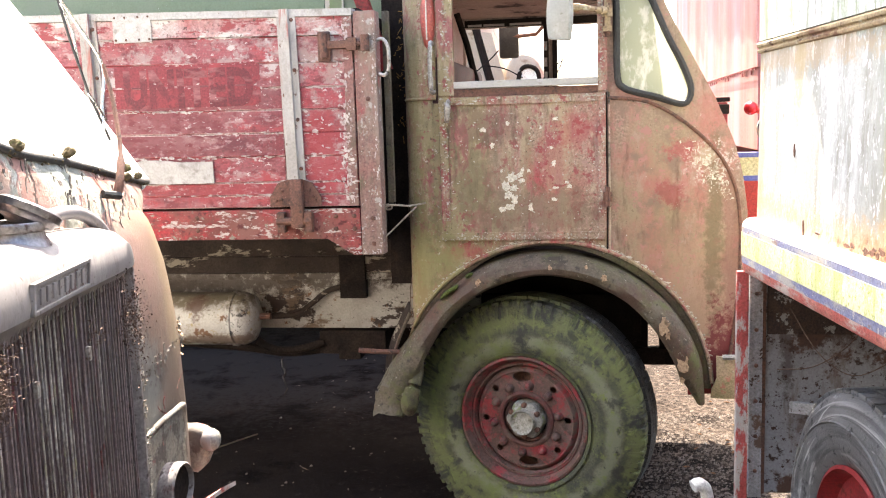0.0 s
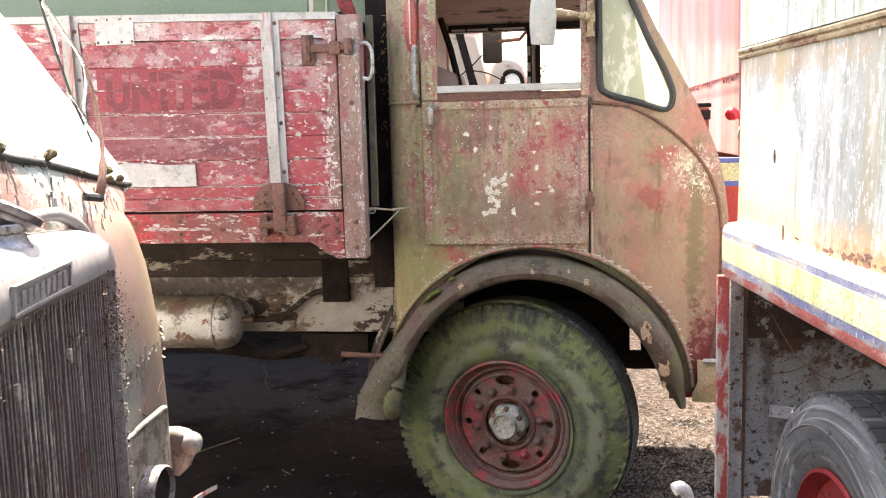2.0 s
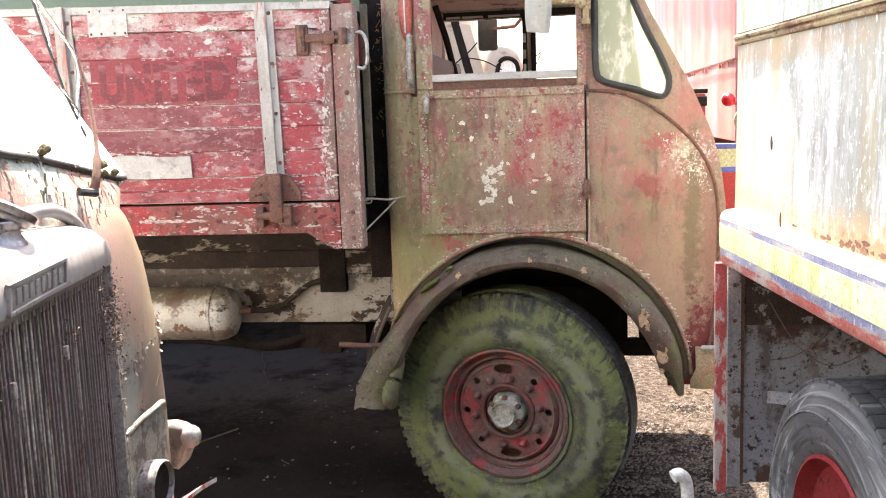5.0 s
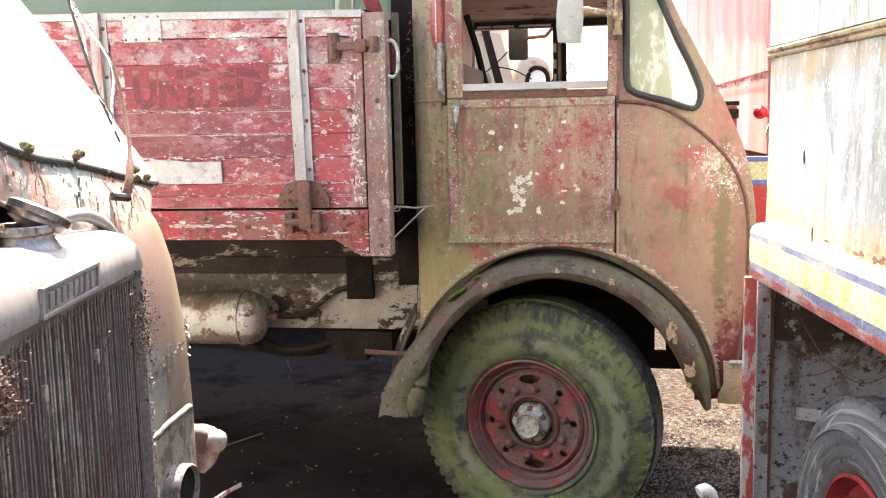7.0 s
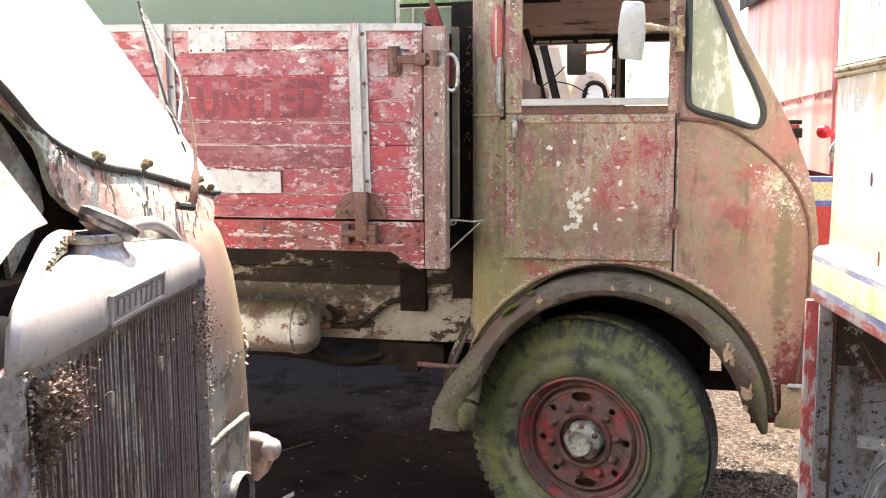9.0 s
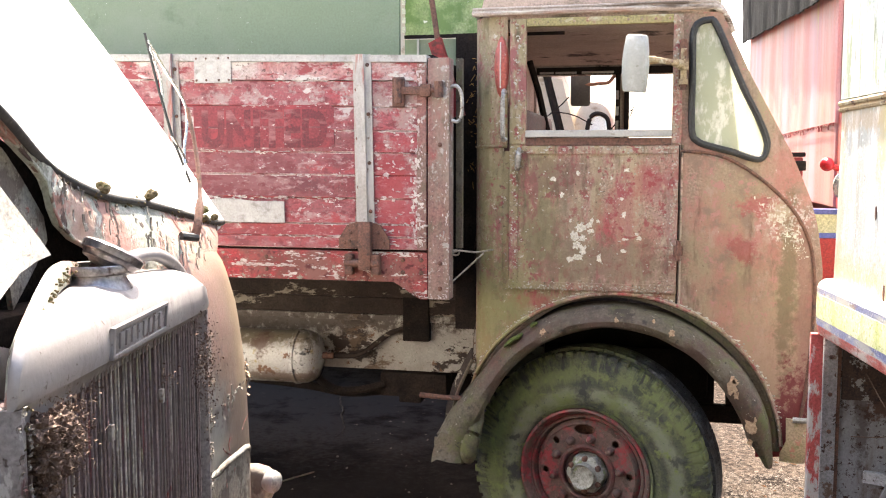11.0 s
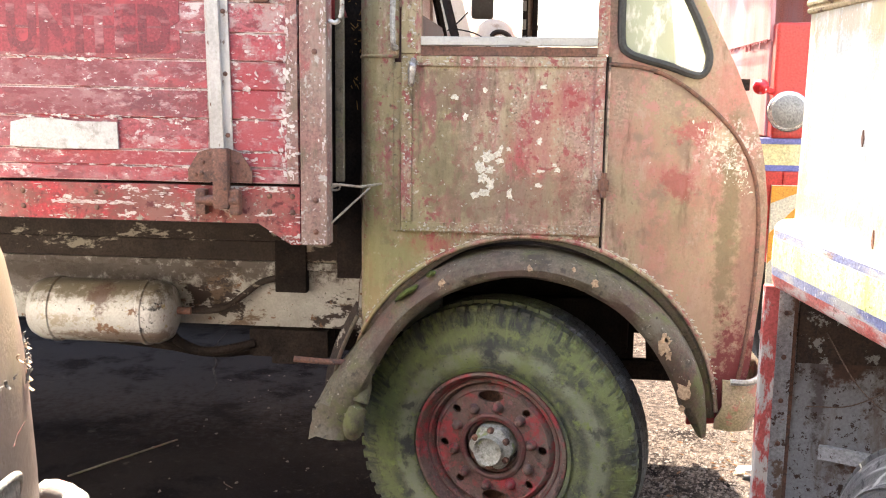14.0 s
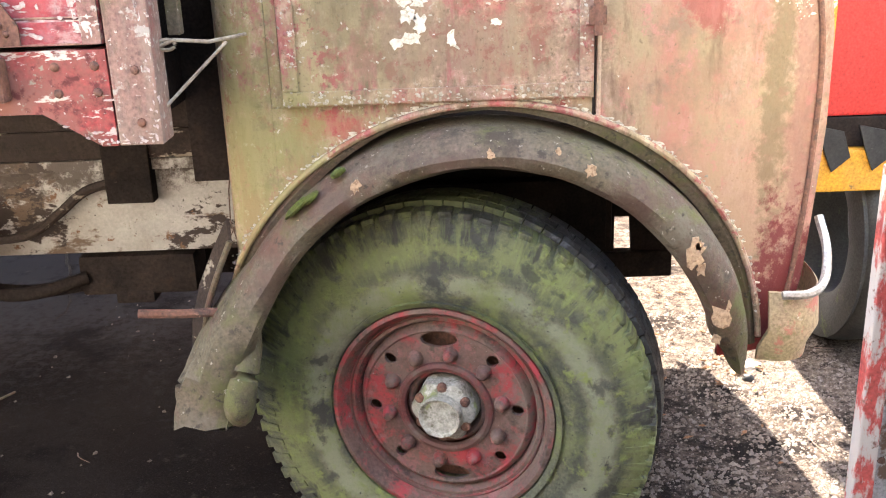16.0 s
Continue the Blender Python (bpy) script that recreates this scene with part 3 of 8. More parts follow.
# Rust taken darker to stand in for shade under the ledge.
M["rust_sheet"] = surface("speckled_rust_sheet", (0.030, 0.018, 0.014), (0.06, 0.034, 0.023), 12.0, [
    ((0.24, 0.235, 0.23), 22.0, 0.60, 0.63, I, 0.8), ((0.03, 0.02, 0.017), 40.0, 0.58, 0.63, I, 0.9)], 0.8, 0.5, speckle=0.55)
M["wire"] = surface("weathered_wire", (0.30, 0.27, 0.22), (0.20, 0.16, 0.12), 30.0, [], 0.6, 0.2)
M["flake_pink"] = surface("pale_pink_flakes", (0.44, 0.37, 0.35), (0.36, 0.29, 0.275), 25.0, [((0.54, 0.51, 0.48), 14.0, 0.54, 0.62, I, 0.9)], 0.9, 0.4)
M["lichen_grey"] = surface("grey_lichen_flakes", (0.40, 0.375, 0.32), (0.27, 0.25, 0.20), 30.0, [((0.50, 0.48, 0.44), 20.0, 0.56, 0.64, I, 0.9)], 0.9, 0.4)
# Darker copy of grey_rust: the well's shade is put into its base.
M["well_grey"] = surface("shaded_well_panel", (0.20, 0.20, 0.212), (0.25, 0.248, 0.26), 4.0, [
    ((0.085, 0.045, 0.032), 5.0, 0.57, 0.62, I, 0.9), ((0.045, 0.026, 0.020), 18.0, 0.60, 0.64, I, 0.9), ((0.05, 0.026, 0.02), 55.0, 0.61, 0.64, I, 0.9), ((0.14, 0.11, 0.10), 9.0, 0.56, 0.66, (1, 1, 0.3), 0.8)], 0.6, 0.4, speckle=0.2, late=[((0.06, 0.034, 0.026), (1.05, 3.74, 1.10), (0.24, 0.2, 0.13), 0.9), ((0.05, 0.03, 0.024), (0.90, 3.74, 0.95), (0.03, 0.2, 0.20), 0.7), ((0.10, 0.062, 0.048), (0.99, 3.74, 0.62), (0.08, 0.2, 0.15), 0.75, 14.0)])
M["grey_rust"] = surface("rusting_grey_panel", (0.27, 0.265, 0.275), (0.33, 0.325, 0.33), 5.0, [
    ((0.14, 0.09, 0.065), 6.0, 0.61, 0.65, I, 0.9), ((0.075, 0.045, 0.035), 26.0, 0.635, 0.66, I, 0.9), ((0.06, 0.035, 0.028), 55.0, 0.65, 0.67, I, 0.9), ((0.20, 0.11, 0.07), 60.0, 0.66, 0.70, I, 0.9)], 0.7, 0.35)
M["grey_tyre"] = surface("grey_tyre", (0.090, 0.090, 0.091), (0.13, 0.13, 0.129), 6.0, [((0.17, 0.17, 0.17), 5.0, 0.50, 0.66, (1, 0.5, 1), 0.7), ((0.42, 0.43, 0.43), 6.0, 0.62, 0.68, (1, 0.3, 1), 0.7), ((0.045, 0.045, 0.045), 30.0, 0.60, 0.70, I, 0.8)], 0.38, 0.35, speckle=0.2, late=[
    ("scuff", (0.055, 0.055, 0.056), 2.2, 60.0, 0.48, 0.58, 0.30, 0.50, 0.8), ("scuff", (0.44, 0.44, 0.43), 2.6, 48.0, 0.54, 0.64, 0.30, 0.46, 0.8), ("scuff", (0.50, 0.50, 0.49), 4.0, 22.0, 0.60, 0.66, 0.40, 0.52, 0.8)])
M["white_panel"] = surface("white_painted_sheet", (0.80, 0.80, 0.78), (0.77, 0.79, 0.75), 3.0, [((0.66, 0.72, 0.64), 9.0, 0.66, 0.74, (1, 1, 0.3), 0.6)], 0.5, 0.1)
M["mint"] = surface("peeling_mint_paint", (0.27, 0.305, 0.262), (0.23, 0.235, 0.21), 8.0, [
    ((0.29, 0.165, 0.140), 10.0, 0.53, 0.57, (1, 1, 0.5), 0.8), ((0.060, 0.040, 0.036), 16.0, 0.585, 0.61, (1, 1, 0.45), 0.85), ((0.45, 0.47, 0.43), 18.0, 0.57, 0.61, (1, 1, 0.5), 0.8), ((0.13, 0.085, 0.07), 40.0, 0.61, 0.65, (1, 1, 0.5), 0.85)], 0.5, 0.6, late=[((0.225, 0.140, 0.114), (-0.88, 2.46, 1.64), (0.3, 0.28, 0.15), 0.97), ((0.27, 0.12, 0.095), (-0.82, 2.26, 1.70), (0.3, 0.10, 0.05), 0.7), ((0.26, 0.145, 0.105), (-0.78, 2.30, 1.59), (0.3, 0.34, 0.04), 0.9), ((0.30, 0.19, 0.16), (-0.77, 1.76, 1.72), (0.3, 0.05, 0.12), 0.8)])
M["salmon"] = surface("salmon_cowl_paint", (0.225, 0.140, 0.116), (0.200, 0.142, 0.112), 4.0, [
    ((0.215, 0.150, 0.112), 6.0, 0.54, 0.70, I, 0.6), ((0.26, 0.16, 0.14), 3.0, 0.52, 0.66, I, 0.6), ((0.08, 0.055, 0.043), 26.0, 0.70, 0.73, I, 0.8)], 0.45, 0.25, ragged=0.5, speckle=0.15, late=[
    # Late browns: worn lower paint, also darkened where the cowl turns into shade.
    ((0.150, 0.105, 0.082), (-0.78, 2.28, 1.30), (0.5, 0.36, 0.10), 0.7), ((0.100, 0.078, 0.064), (-0.80, 2.36, 0.95), (0.8, 0.34, 0.38), 0.92), ((0.115, 0.125, 0.120), (-0.76, 2.13, 1.00), (0.8, 0.24, 0.38), 0.92),
    ((0.045, 0.036, 0.034), (-0.76, 2.24, 1.18), (0.5, 0.22, 0.16), 0.85, 12.0), ((0.24, 0.25, 0.24), (-0.76, 2.18, 1.14), (0.5, 0.18, 0.24), 0.6, 9.0), ((0.15, 0.035, 0.038), (-0.76, 2.2, 1.10), (0.5, 0.22, 0.20), 0.7, 14.0), ((0.30, 0.27, 0.25), (-0.75, 2.13, 1.40), (0.5, 0.05, 0.22), 0.7, 30.0), ((0.075, 0.055, 0.05), (-0.75, 2.17, 1.36), (0.5, 0.12, 0.13), 0.8, 36.0), ((0.150, 0.152, 0.142), (-0.76, 2.16, 1.08), (0.8, 0.20, 0.27), 0.95), ((0.125, 0.098, 0.080), (-0.80, 2.38, 1.12), (0.8, 0.14, 0.20), 0.85), ((0.21, 0.17, 0.105), (-0.82, 2.46, 1.45), (0.3, 0.10, 0.26), 0.6), ((0.055, 0.042, 0.038), (-0.76, 2.22, 1.26), (0.5, 0.24, 0.030), 0.85, 26.0), ((0.10, 0.075, 0.06), (-0.78, 2.42, 1.14), (0.5, 0.14, 0.16), 0.6)])
M["peel"] = surface("peeling_grey_paint", (0.15, 0.155, 0.145), (0.21, 0.18, 0.145), 8.0, [
    ((0.09, 0.075, 0.065), 16.0, 0.52, 0.60, I, 0.8), ((0.36, 0.34, 0.30), 34.0, 0.62, 0.66, (1, 1, 0.5), 0.6), ((0.28, 0.12, 0.11), 22.0, 0.64, 0.68, I, 0.8)], 0.5, 0.6)
M["shell"] = surface("radiator_shell_alloy", (0.225, 0.213, 0.215), (0.265, 0.25, 0.25), 3.0, [((0.165, 0.150, 0.150), 11.0, 0.54, 0.66, (1, 1, 0.5), 0.5), ((0.31, 0.295, 0.295), 6.0, 0.56, 0.66, (1, 1, 0.4), 0.35), ((0.14, 0.115, 0.11), 70.0, 0.64, 0.70, I, 0.8),
    ((0.25, 0.235, 0.235), 9.0, 0.55, 0.70, I, 0.45), ((0.17, 0.14, 0.12), 40.0, 0.67, 0.73, I, 0.8), ((0.15, 0.06, 0.06), 18.0, 0.70, 0.73, I, 0.7)], 0.40, 0.10, metal=0.2, speckle=0.07)
M["channel"] = surface("flaking_channel", (0.22, 0.205, 0.205), (0.17, 0.155, 0.155), 6.0, [((0.10, 0.05, 0.05), 16.0, 0.57, 0.63, (1, 1, 0.4), 0.8), ((0.34, 0.33, 0.32), 34.0, 0.60, 0.66, (1, 1, 0.4), 0.7), ((0.06, 0.045, 0.04), 40.0, 0.60, 0.66, I, 0.85)], 0.5, 0.4)
M["fins_pale"] = surface("streaked_fins", (0.36, 0.335, 0.30), (0.17, 0.15, 0.14), 16.0, [((0.10, 0.075, 0.07), 22.0, 0.50, 0.60, (1, 1, 0.2), 0.8), ((0.30, 0.29, 0.18), 30.0, 0.60, 0.68, (1, 1, 0.3), 0.9)], 0.7, 0.4, vary=0.3)
M["fins"] = surface("radiator_fins", (0.165, 0.128, 0.130), (0.215, 0.172, 0.172), 14.0, [
    ((0.16, 0.145, 0.135), 20.0, 0.56, 0.68, (1, 1, 0.12), 0.7), ((0.17, 0.05, 0.045), 16.0, 0.64, 0.70, (1, 1, 0.4), 0.8)], 0.55, 0.4, metal=0.2, vary=0.15)
M["core"] = surface("clogged_core", (0.050, 0.032, 0.036), (0.072, 0.050, 0.053), 12.0, [((0.12, 0.10, 0.10), 30.0, 0.54, 0.66, (1, 1, 0.08), 0.8), ((0.13, 0.04, 0.045), 14.0, 0.60, 0.68, (1, 1, 0.4), 0.85), ((0.03, 0.022, 0.022), 40.0, 0.56, 0.66, (1, 1, 0.2), 0.9)], 0.85, 0.5, spec=0.2)
M["debris"] = surface("dry_leaf_litter", (0.095, 0.062, 0.05), (0.15, 0.105, 0.085), 50.0, [((0.06, 0.038, 0.030), 60.0, 0.54, 0.64, I, 0.95), ((0.24, 0.20, 0.16), 90.0, 0.64, 0.70, I, 0.95)], 0.95, 0.4)
M["straw"] = surface("orange_straw", (0.40, 0.22, 0.05), (0.30, 0.17, 0.05), 50.0, [], 0.8, 0.3)
M["dark_red"] = surface("dark_red_paint", (0.20, 0.018, 0.022), (0.26, 0.025, 0.025), 8.0, [((0.10, 0.03, 0.025), 20.0, 0.58, 0.70, I, 0.7)], 0.5, 0.2)
M["sign_paint"] = surface("faded_sign_ground", (0.215, 0.028, 0.038), (0.17, 0.028, 0.036), 7.0, [((0.28, 0.034, 0.044), 10.0, 0.54, 0.64, I, 0.6), ((0.33, 0.17, 0.165), 8.0, 0.58, 0.72, (0.3, 1, 1), 0.75), ((0.5, 0.45, 0.42), 50.0, 0.66, 0.70, (0.5, 1, 1), 0.85)], 0.65, 0.3, speckle=0.5)
M["letter_dark"] = surface("faded_sign_band", (0.108, 0.015, 0.022), (0.140, 0.018, 0.026), 8.0, [((0.24, 0.030, 0.040), 12.0, 0.58, 0.64, I, 0.6), ((0.30, 0.13, 0.13), 9.0, 0.60, 0.72, (0.3, 1, 1), 0.75), ((0.5, 0.45, 0.42), 50.0, 0.67, 0.71, (0.5, 1, 1), 0.85)], 0.6, 0.3, speckle=0.5)
M["orange"] = surface("reflective_orange", (0.72, 0.30, 0.03), (0.66, 0.28, 0.04), 6.0, [], 0.5, 0.1)
M["pale_board"] = surface("reflective_pale", (0.62, 0.56, 0.42), (0.56, 0.51, 0.40), 6.0, [], 0.5, 0.1)
M["bumper_yellow"] = surface("yellow_bumper", (0.62, 0.30, 0.03), (0.54, 0.27, 0.05), 8.0, [((0.16, 0.11, 0.06), 18.0, 0.60, 0.68, I, 0.8)], 0.5, 0.2)
M["red_lens"] = surface("red_lamp_lens", (0.50, 0.02, 0.025), (0.42, 0.015, 0.02), 30.0, [], 0.12, 0.05)
M["lens_glass"] = surface("headlamp_lens", (0.26, 0.25, 0.23), (0.20, 0.195, 0.18), 20.0, [], 0.12, 0.3)
M["chrome"] = surface("worn_chrome", (0.62, 0.62, 0.61), (0.52, 0.52, 0.51), 20.0, [((0.20, 0.15, 0.11), 50.0, 0.64, 0.70, I, 0.7)], 0.22, 0.1, metal=0.9)
M["mesh_wire"] = surface("bronze_wire", (0.20, 0.13, 0.06), (0.15, 0.10, 0.05), 20.0, [], 0.6, 0.2)
M["bumper"] = surface("patched_bumper", (0.34, 0.24, 0.16), (0.28, 0.24, 0.13), 8.0, [((0.40, 0.16, 0.12), 12.0, 0.58, 0.64, I, 0.7), ((0.20, 0.19, 0.09), 16.0, 0.58, 0.68, I, 0.85), ((0.5, 0.45, 0.36), 30.0, 0.66, 0.70, I, 0.8)], 0.6, 0.3)
# Near-black base stands in for the deep shade under the lorry.
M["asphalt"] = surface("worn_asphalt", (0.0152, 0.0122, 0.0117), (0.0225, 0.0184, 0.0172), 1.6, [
    # First stain: light from behind the lorry painted as a paler band; then gravel.
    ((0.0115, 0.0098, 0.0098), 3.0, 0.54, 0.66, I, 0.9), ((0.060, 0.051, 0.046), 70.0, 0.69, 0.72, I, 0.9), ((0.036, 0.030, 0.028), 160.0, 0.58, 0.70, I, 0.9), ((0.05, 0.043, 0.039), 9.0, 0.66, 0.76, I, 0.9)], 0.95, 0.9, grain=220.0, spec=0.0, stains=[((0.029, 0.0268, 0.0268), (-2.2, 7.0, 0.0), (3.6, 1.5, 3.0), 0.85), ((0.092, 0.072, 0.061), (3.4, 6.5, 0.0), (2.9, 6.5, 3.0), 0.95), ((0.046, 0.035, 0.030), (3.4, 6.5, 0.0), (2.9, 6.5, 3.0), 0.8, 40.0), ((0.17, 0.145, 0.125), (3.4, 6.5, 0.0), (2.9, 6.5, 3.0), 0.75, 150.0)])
M["stone"] = surface("grit_stone", (0.062, 0.048, 0.042), (0.115, 0.096, 0.084), 30.0, [((0.20, 0.178, 0.158), 40.0, 0.60, 0.68, I, 0.9)], 0.9, 0.4, vary=0.4)


def glass_material():
    m = bpy.data.materials.new("dirt_and_reflection_glass")
    m.use_nodes = True
    nt = m.node_tree
    b = nt.nodes["Principled BSDF"]
    dirt = ramp(nt, noise_fac(nt, 22.0, (1, 1, 0.5), detail=9.0, rough=0.7), 0.50, 0.60)
    # Dirt tones kept pale so they also paint the pane's outdoor reflection.
    nt.links.new(mix(nt, dirt, (0.44, 0.46, 0.33), (0.80, 0.79, 0.71)), b.inputs["Base Color"])
    b.inputs["Roughness"].default_value = 0.25
    tr = nt.nodes.new("ShaderNodeBsdfTranslucent")
    tr.inputs[0].default_value = (0.50, 0.50, 0.40, 1)
    clear = nt.nodes.new("ShaderNodeBsdfTransparent")
    clear.inputs[0].default_value = (0.86, 0.90, 0.82, 1)
    s1, s2 = nt.nodes.new("ShaderNodeMixShader"), nt.nodes.new("ShaderNodeMixShader")
    s1.inputs[0].default_value = 0.30
    nt.links.new(b.outputs[0], s1.inputs[1])
    nt.links.new(tr.outputs[0], s1.inputs[2])
    nt.links.new(ramp2(nt, noise_fac(nt, 9.0, (1, 1, 0.4), detail=8.0), 0.90, 1.0), s2.inputs[0])
    nt.links.new(clear.outputs[0], s2.inputs[1])
    nt.links.new(s1.outputs[0], s2.inputs[2])
    nt.links.new(s2.outputs[0], nt.nodes["Material Output"].inputs[0])
    return m


M["glass"] = glass_material()
# Dark tone for the unseen wall that blocks sky light.
M["block_wall"] = surface("weathered_wall", (0.07, 0.065, 0.055), (0.10, 0.09, 0.075), 2.0, [((0.05, 0.055, 0.035), 1.5, 0.5, 0.7, V, 0.9)], 0.9, 0.3)
M["leaf_brown"] = surface("fallen_leaf", (0.16, 0.075, 0.035), (0.22, 0.11, 0.05), 40.0, [((0.09, 0.045, 0.025), 60.0, 0.52, 0.62, I, 0.9)], 0.8, 0.3)

# ---- building helpers ----
GZ = 0.045


def link(name, bm, mat, parent=None, label="", smooth=False):
    me = bpy.data.meshes.new(name)
    bmesh.ops.recalc_face_normals(bm, faces=bm.faces)
    bm.to_mesh(me)
    bm.free()
    me.materials.append(M[mat])
    if smooth:
        for p in me.polygons:
            p.use_smooth = True
        me.set_sharp_from_angle(angle=radians(42))
    ob = new(name, me)
    if parent:
        ob.parent = parent
    if label:
        ob["label"] = label
    return ob


def part(name, bm, mat, parent, label="", smooth=False):
    return link(name, bm, mat, parent, label, smooth)


def thing(name, label, category, group="", kind=""):
    return tagged(new(name), label, category, group, kind)


def solo(name, bm, mat, label, category, smooth=False, group="", kind=""):
    return tagged(link(name, bm, mat, smooth=smooth), label, category, group, kind)


def hexa(bm, pts):
    """A closed block from eight corners: four below, four above, in turn."""
    v = [bm.verts.new(p) for p in pts]
    for f in ((0, 3, 2, 1), (4, 5, 6, 7), (0, 1, 5, 4), (1, 2, 6, 5), (2, 3, 7, 6), (3, 0, 4, 7)):
        bm.faces.new([v[i] for i in f])


def box(x0, x1, y0, y1, z0, z1, bevel=0.004, bm=None, m=None):
    out = bm or bmesh.new()
    t = bmesh.new()
    hexa(t, [(x0, y0, z0), (x1, y0, z0), (x1, y1, z0), (x0, y1, z0), (x0, y0, z1), (x1, y0, z1), (x1, y1, z1), (x0, y1, z1)])
    bmesh.ops.recalc_face_normals(t, faces=t.faces)
    if bevel:
        bmesh.ops.bevel(t, geom=t.edges, offset=bevel, segments=2, affect="EDGES", profile=0.6)
    if m:
        t.transform(m)
    if bm is None:
        out.free()
        return t
    join(out, t)
    return out


def join(out, t):
    me = bpy.data.meshes.new("tmp")
    t.to_mesh(me)
    t.free()
    out.from_mesh(me)
    bpy.data.meshes.remove(me)


def loft(rings, caps=True, closed=True, bm=None, weld=False):
    bm = bm or bmesh.new()
    vs = [[bm.verts.new(p) for p in r] for r in (rings[:-1] if weld else rings)]
    if weld:
        vs.append(vs[0])
    n = len(rings[0])
    for a, b in zip(vs, vs[1:]):
        for i in range(n if closed else n - 1):
            j = (i + 1) % n
            bm.faces.new((a[i], a[j], b[j], b[i]))
    if caps and closed:
        bm.faces.new(list(reversed(vs[0])))
        bm.faces.new(vs[-1])
    return bm


def tube(pts, r, seg=8, bm=None, radii=None):
    """A round bar along points."""
    pts = [Vector(p) for p in pts]
    rings, up = [], None
    for i, p in enumerate(pts):
        d = (pts[min(i + 1, len(pts) - 1)] - pts[max(i - 1, 0)]).normalized()
        up = Vector((0, 0, 1)) if abs(d.z) < 0.9 else Vector((1, 0, 0))
        a = d.cross(up).normalized()
        b = a.cross(d)
        rr = radii[i] if radii else r
        rings.append([p + rr * (math.cos(t) * a + math.sin(t) * b) for t in (2 * math.pi * k / seg for k in range(seg))])
    return loft(rings, bm=bm)


def smooth_path(pts, n=6):
    """A Catmull-Rom curve through points."""
    p = [Vector(q) for q in pts]
    p = [2 * p[0] - p[1], *p, 2 * p[-1] - p[-2]]
    out = []
    for i in range(1, len(p) - 2):
        for k in range(n):
            t = k / n
            out.append(0.5 * (2 * p[i] + (p[i + 1] - p[i - 1]) * t + (2 * p[i - 1] - 5 * p[i] + 4 * p[i + 1] - p[i + 2]) * t * t + (3 * p[i] - p[i - 1] - 3 * p[i + 1] + p[i + 2]) * t ** 3))
    return out + [p[-2]]


def lathe(profile, centre, axis="y", seg=48, bm=None, flip=1):
    """Turns a profile of (radius, offset along the axis) round it; the profile's ends are closed."""
    c = Vector(centre)
    rings = []
    for r, o in profile:
        ring = []
        for k in range(seg):
            a = 2 * math.pi * k / seg
            u, w = r * math.cos(a), r * math.sin(a)
            ring.append(c + (Vector((u, o * flip, w)) if axis == "y" else Vector((o * flip, u, w)) if axis == "x" else Vector((u, w, o * flip))))
        rings.append(ring)
    if profile[0][0] > 0.03 and profile[-1][0] > 0.03:
        return loft(rings + [rings[0]], caps=False, bm=bm, weld=True)
    return loft(rings, bm=bm)


def slab(grid, thick, direction, bm=None):
    """A bent sheet from rows of points, given thickness along a direction."""
    bm = bm or bmesh.new()
    d = Vector(direction) * thick
    f = [[bm.verts.new(p) for p in row] for row in grid]
    g = [[bm.verts.new(Vector(p) + d) for p in row] for row in grid]
    R, C = len(grid), len(grid[0])
    for i in range(R - 1):
        for j in range(C - 1):
            bm.faces.new((f[i][j], f[i][j + 1], f[i + 1][j + 1], f[i + 1][j]))
            bm.faces.new((g[i][j], g[i + 1][j], g[i + 1][j + 1], g[i][j + 1]))
    edge = [(i, 0) for i in range(R)] + [(R - 1, j) for j in range(1, C)] + [(i, C - 1) for i in range(R - 2, -1, -1)] + [(0, j) for j in range(C - 2, 0, -1)]
    for (a, b), (c, e) in zip(edge, edge[1:] + edge[:1]):
        bm.faces.new((f[a][b], f[c][e], g[c][e], g[a][b]))
    return bm


def plate(outline, y0, y1, bm=None, yf=None):
    """A flat plate: an outline in x and z between two depths."""
    lo = [(x, y0 + (yf(x) if yf else 0), z) for x, z in outline]
    hi = [(x, y1 + (yf(x) if yf else 0), z) for x, z in outline]
    return loft([lo, hi], bm=bm)


def ring_plate(outer, inner, y0, y1, yf):
    """A plate with an opening; both outlines have the same number of points."""
    bm = bmesh.new()
    at = lambda pts, y: [bm.verts.new((x, y + yf(x), z)) for x, z in pts]
    a, b, c, d = at(outer, y0), at(inner, y0), at(inner, y1), at(outer, y1)
    n = len(outer)
    for p, q in ((a, b), (b, c), (c, d), (d, a)):
        for i in range(n):
            j = (i + 1) % n
            bm.faces.new((p[i], p[j], q[j], q[i]))
    return bm


def interp(table, v):
    t = sorted(table)
    return float(np.interp(v, [a for a, _ in t], [b for _, b in t]))


def blob(cx, cz, rx, rz, y, seed, yf=None, bm=None, n=14, thick=0.0025):
    """A flake of paint with an uneven edge, lying on an upright face."""
    r = random.Random(seed)
    k = [0.55 + 0.75 * r.random() for _ in range(n)]
    pts = [(cx + rx * k[i] * math.cos(2 * math.pi * i / n), cz + rz * k[i] * math.sin(2 * math.pi * i / n)) for i in range(n)]
    return plate(pts, y - thick, y + 0.003, bm, yf)


def flakes_on(parent, mat, spots, y, yf=None, name="paint_flake", label=""):
    """Single flakes of paint, each a part of its own: (x, z, half width, half height)."""
    for i, (x, z, a, b) in enumerate(spots):
        part(name, blob(x, z, a, b, y, i * 7 + len(spots), yf), mat, parent, label)


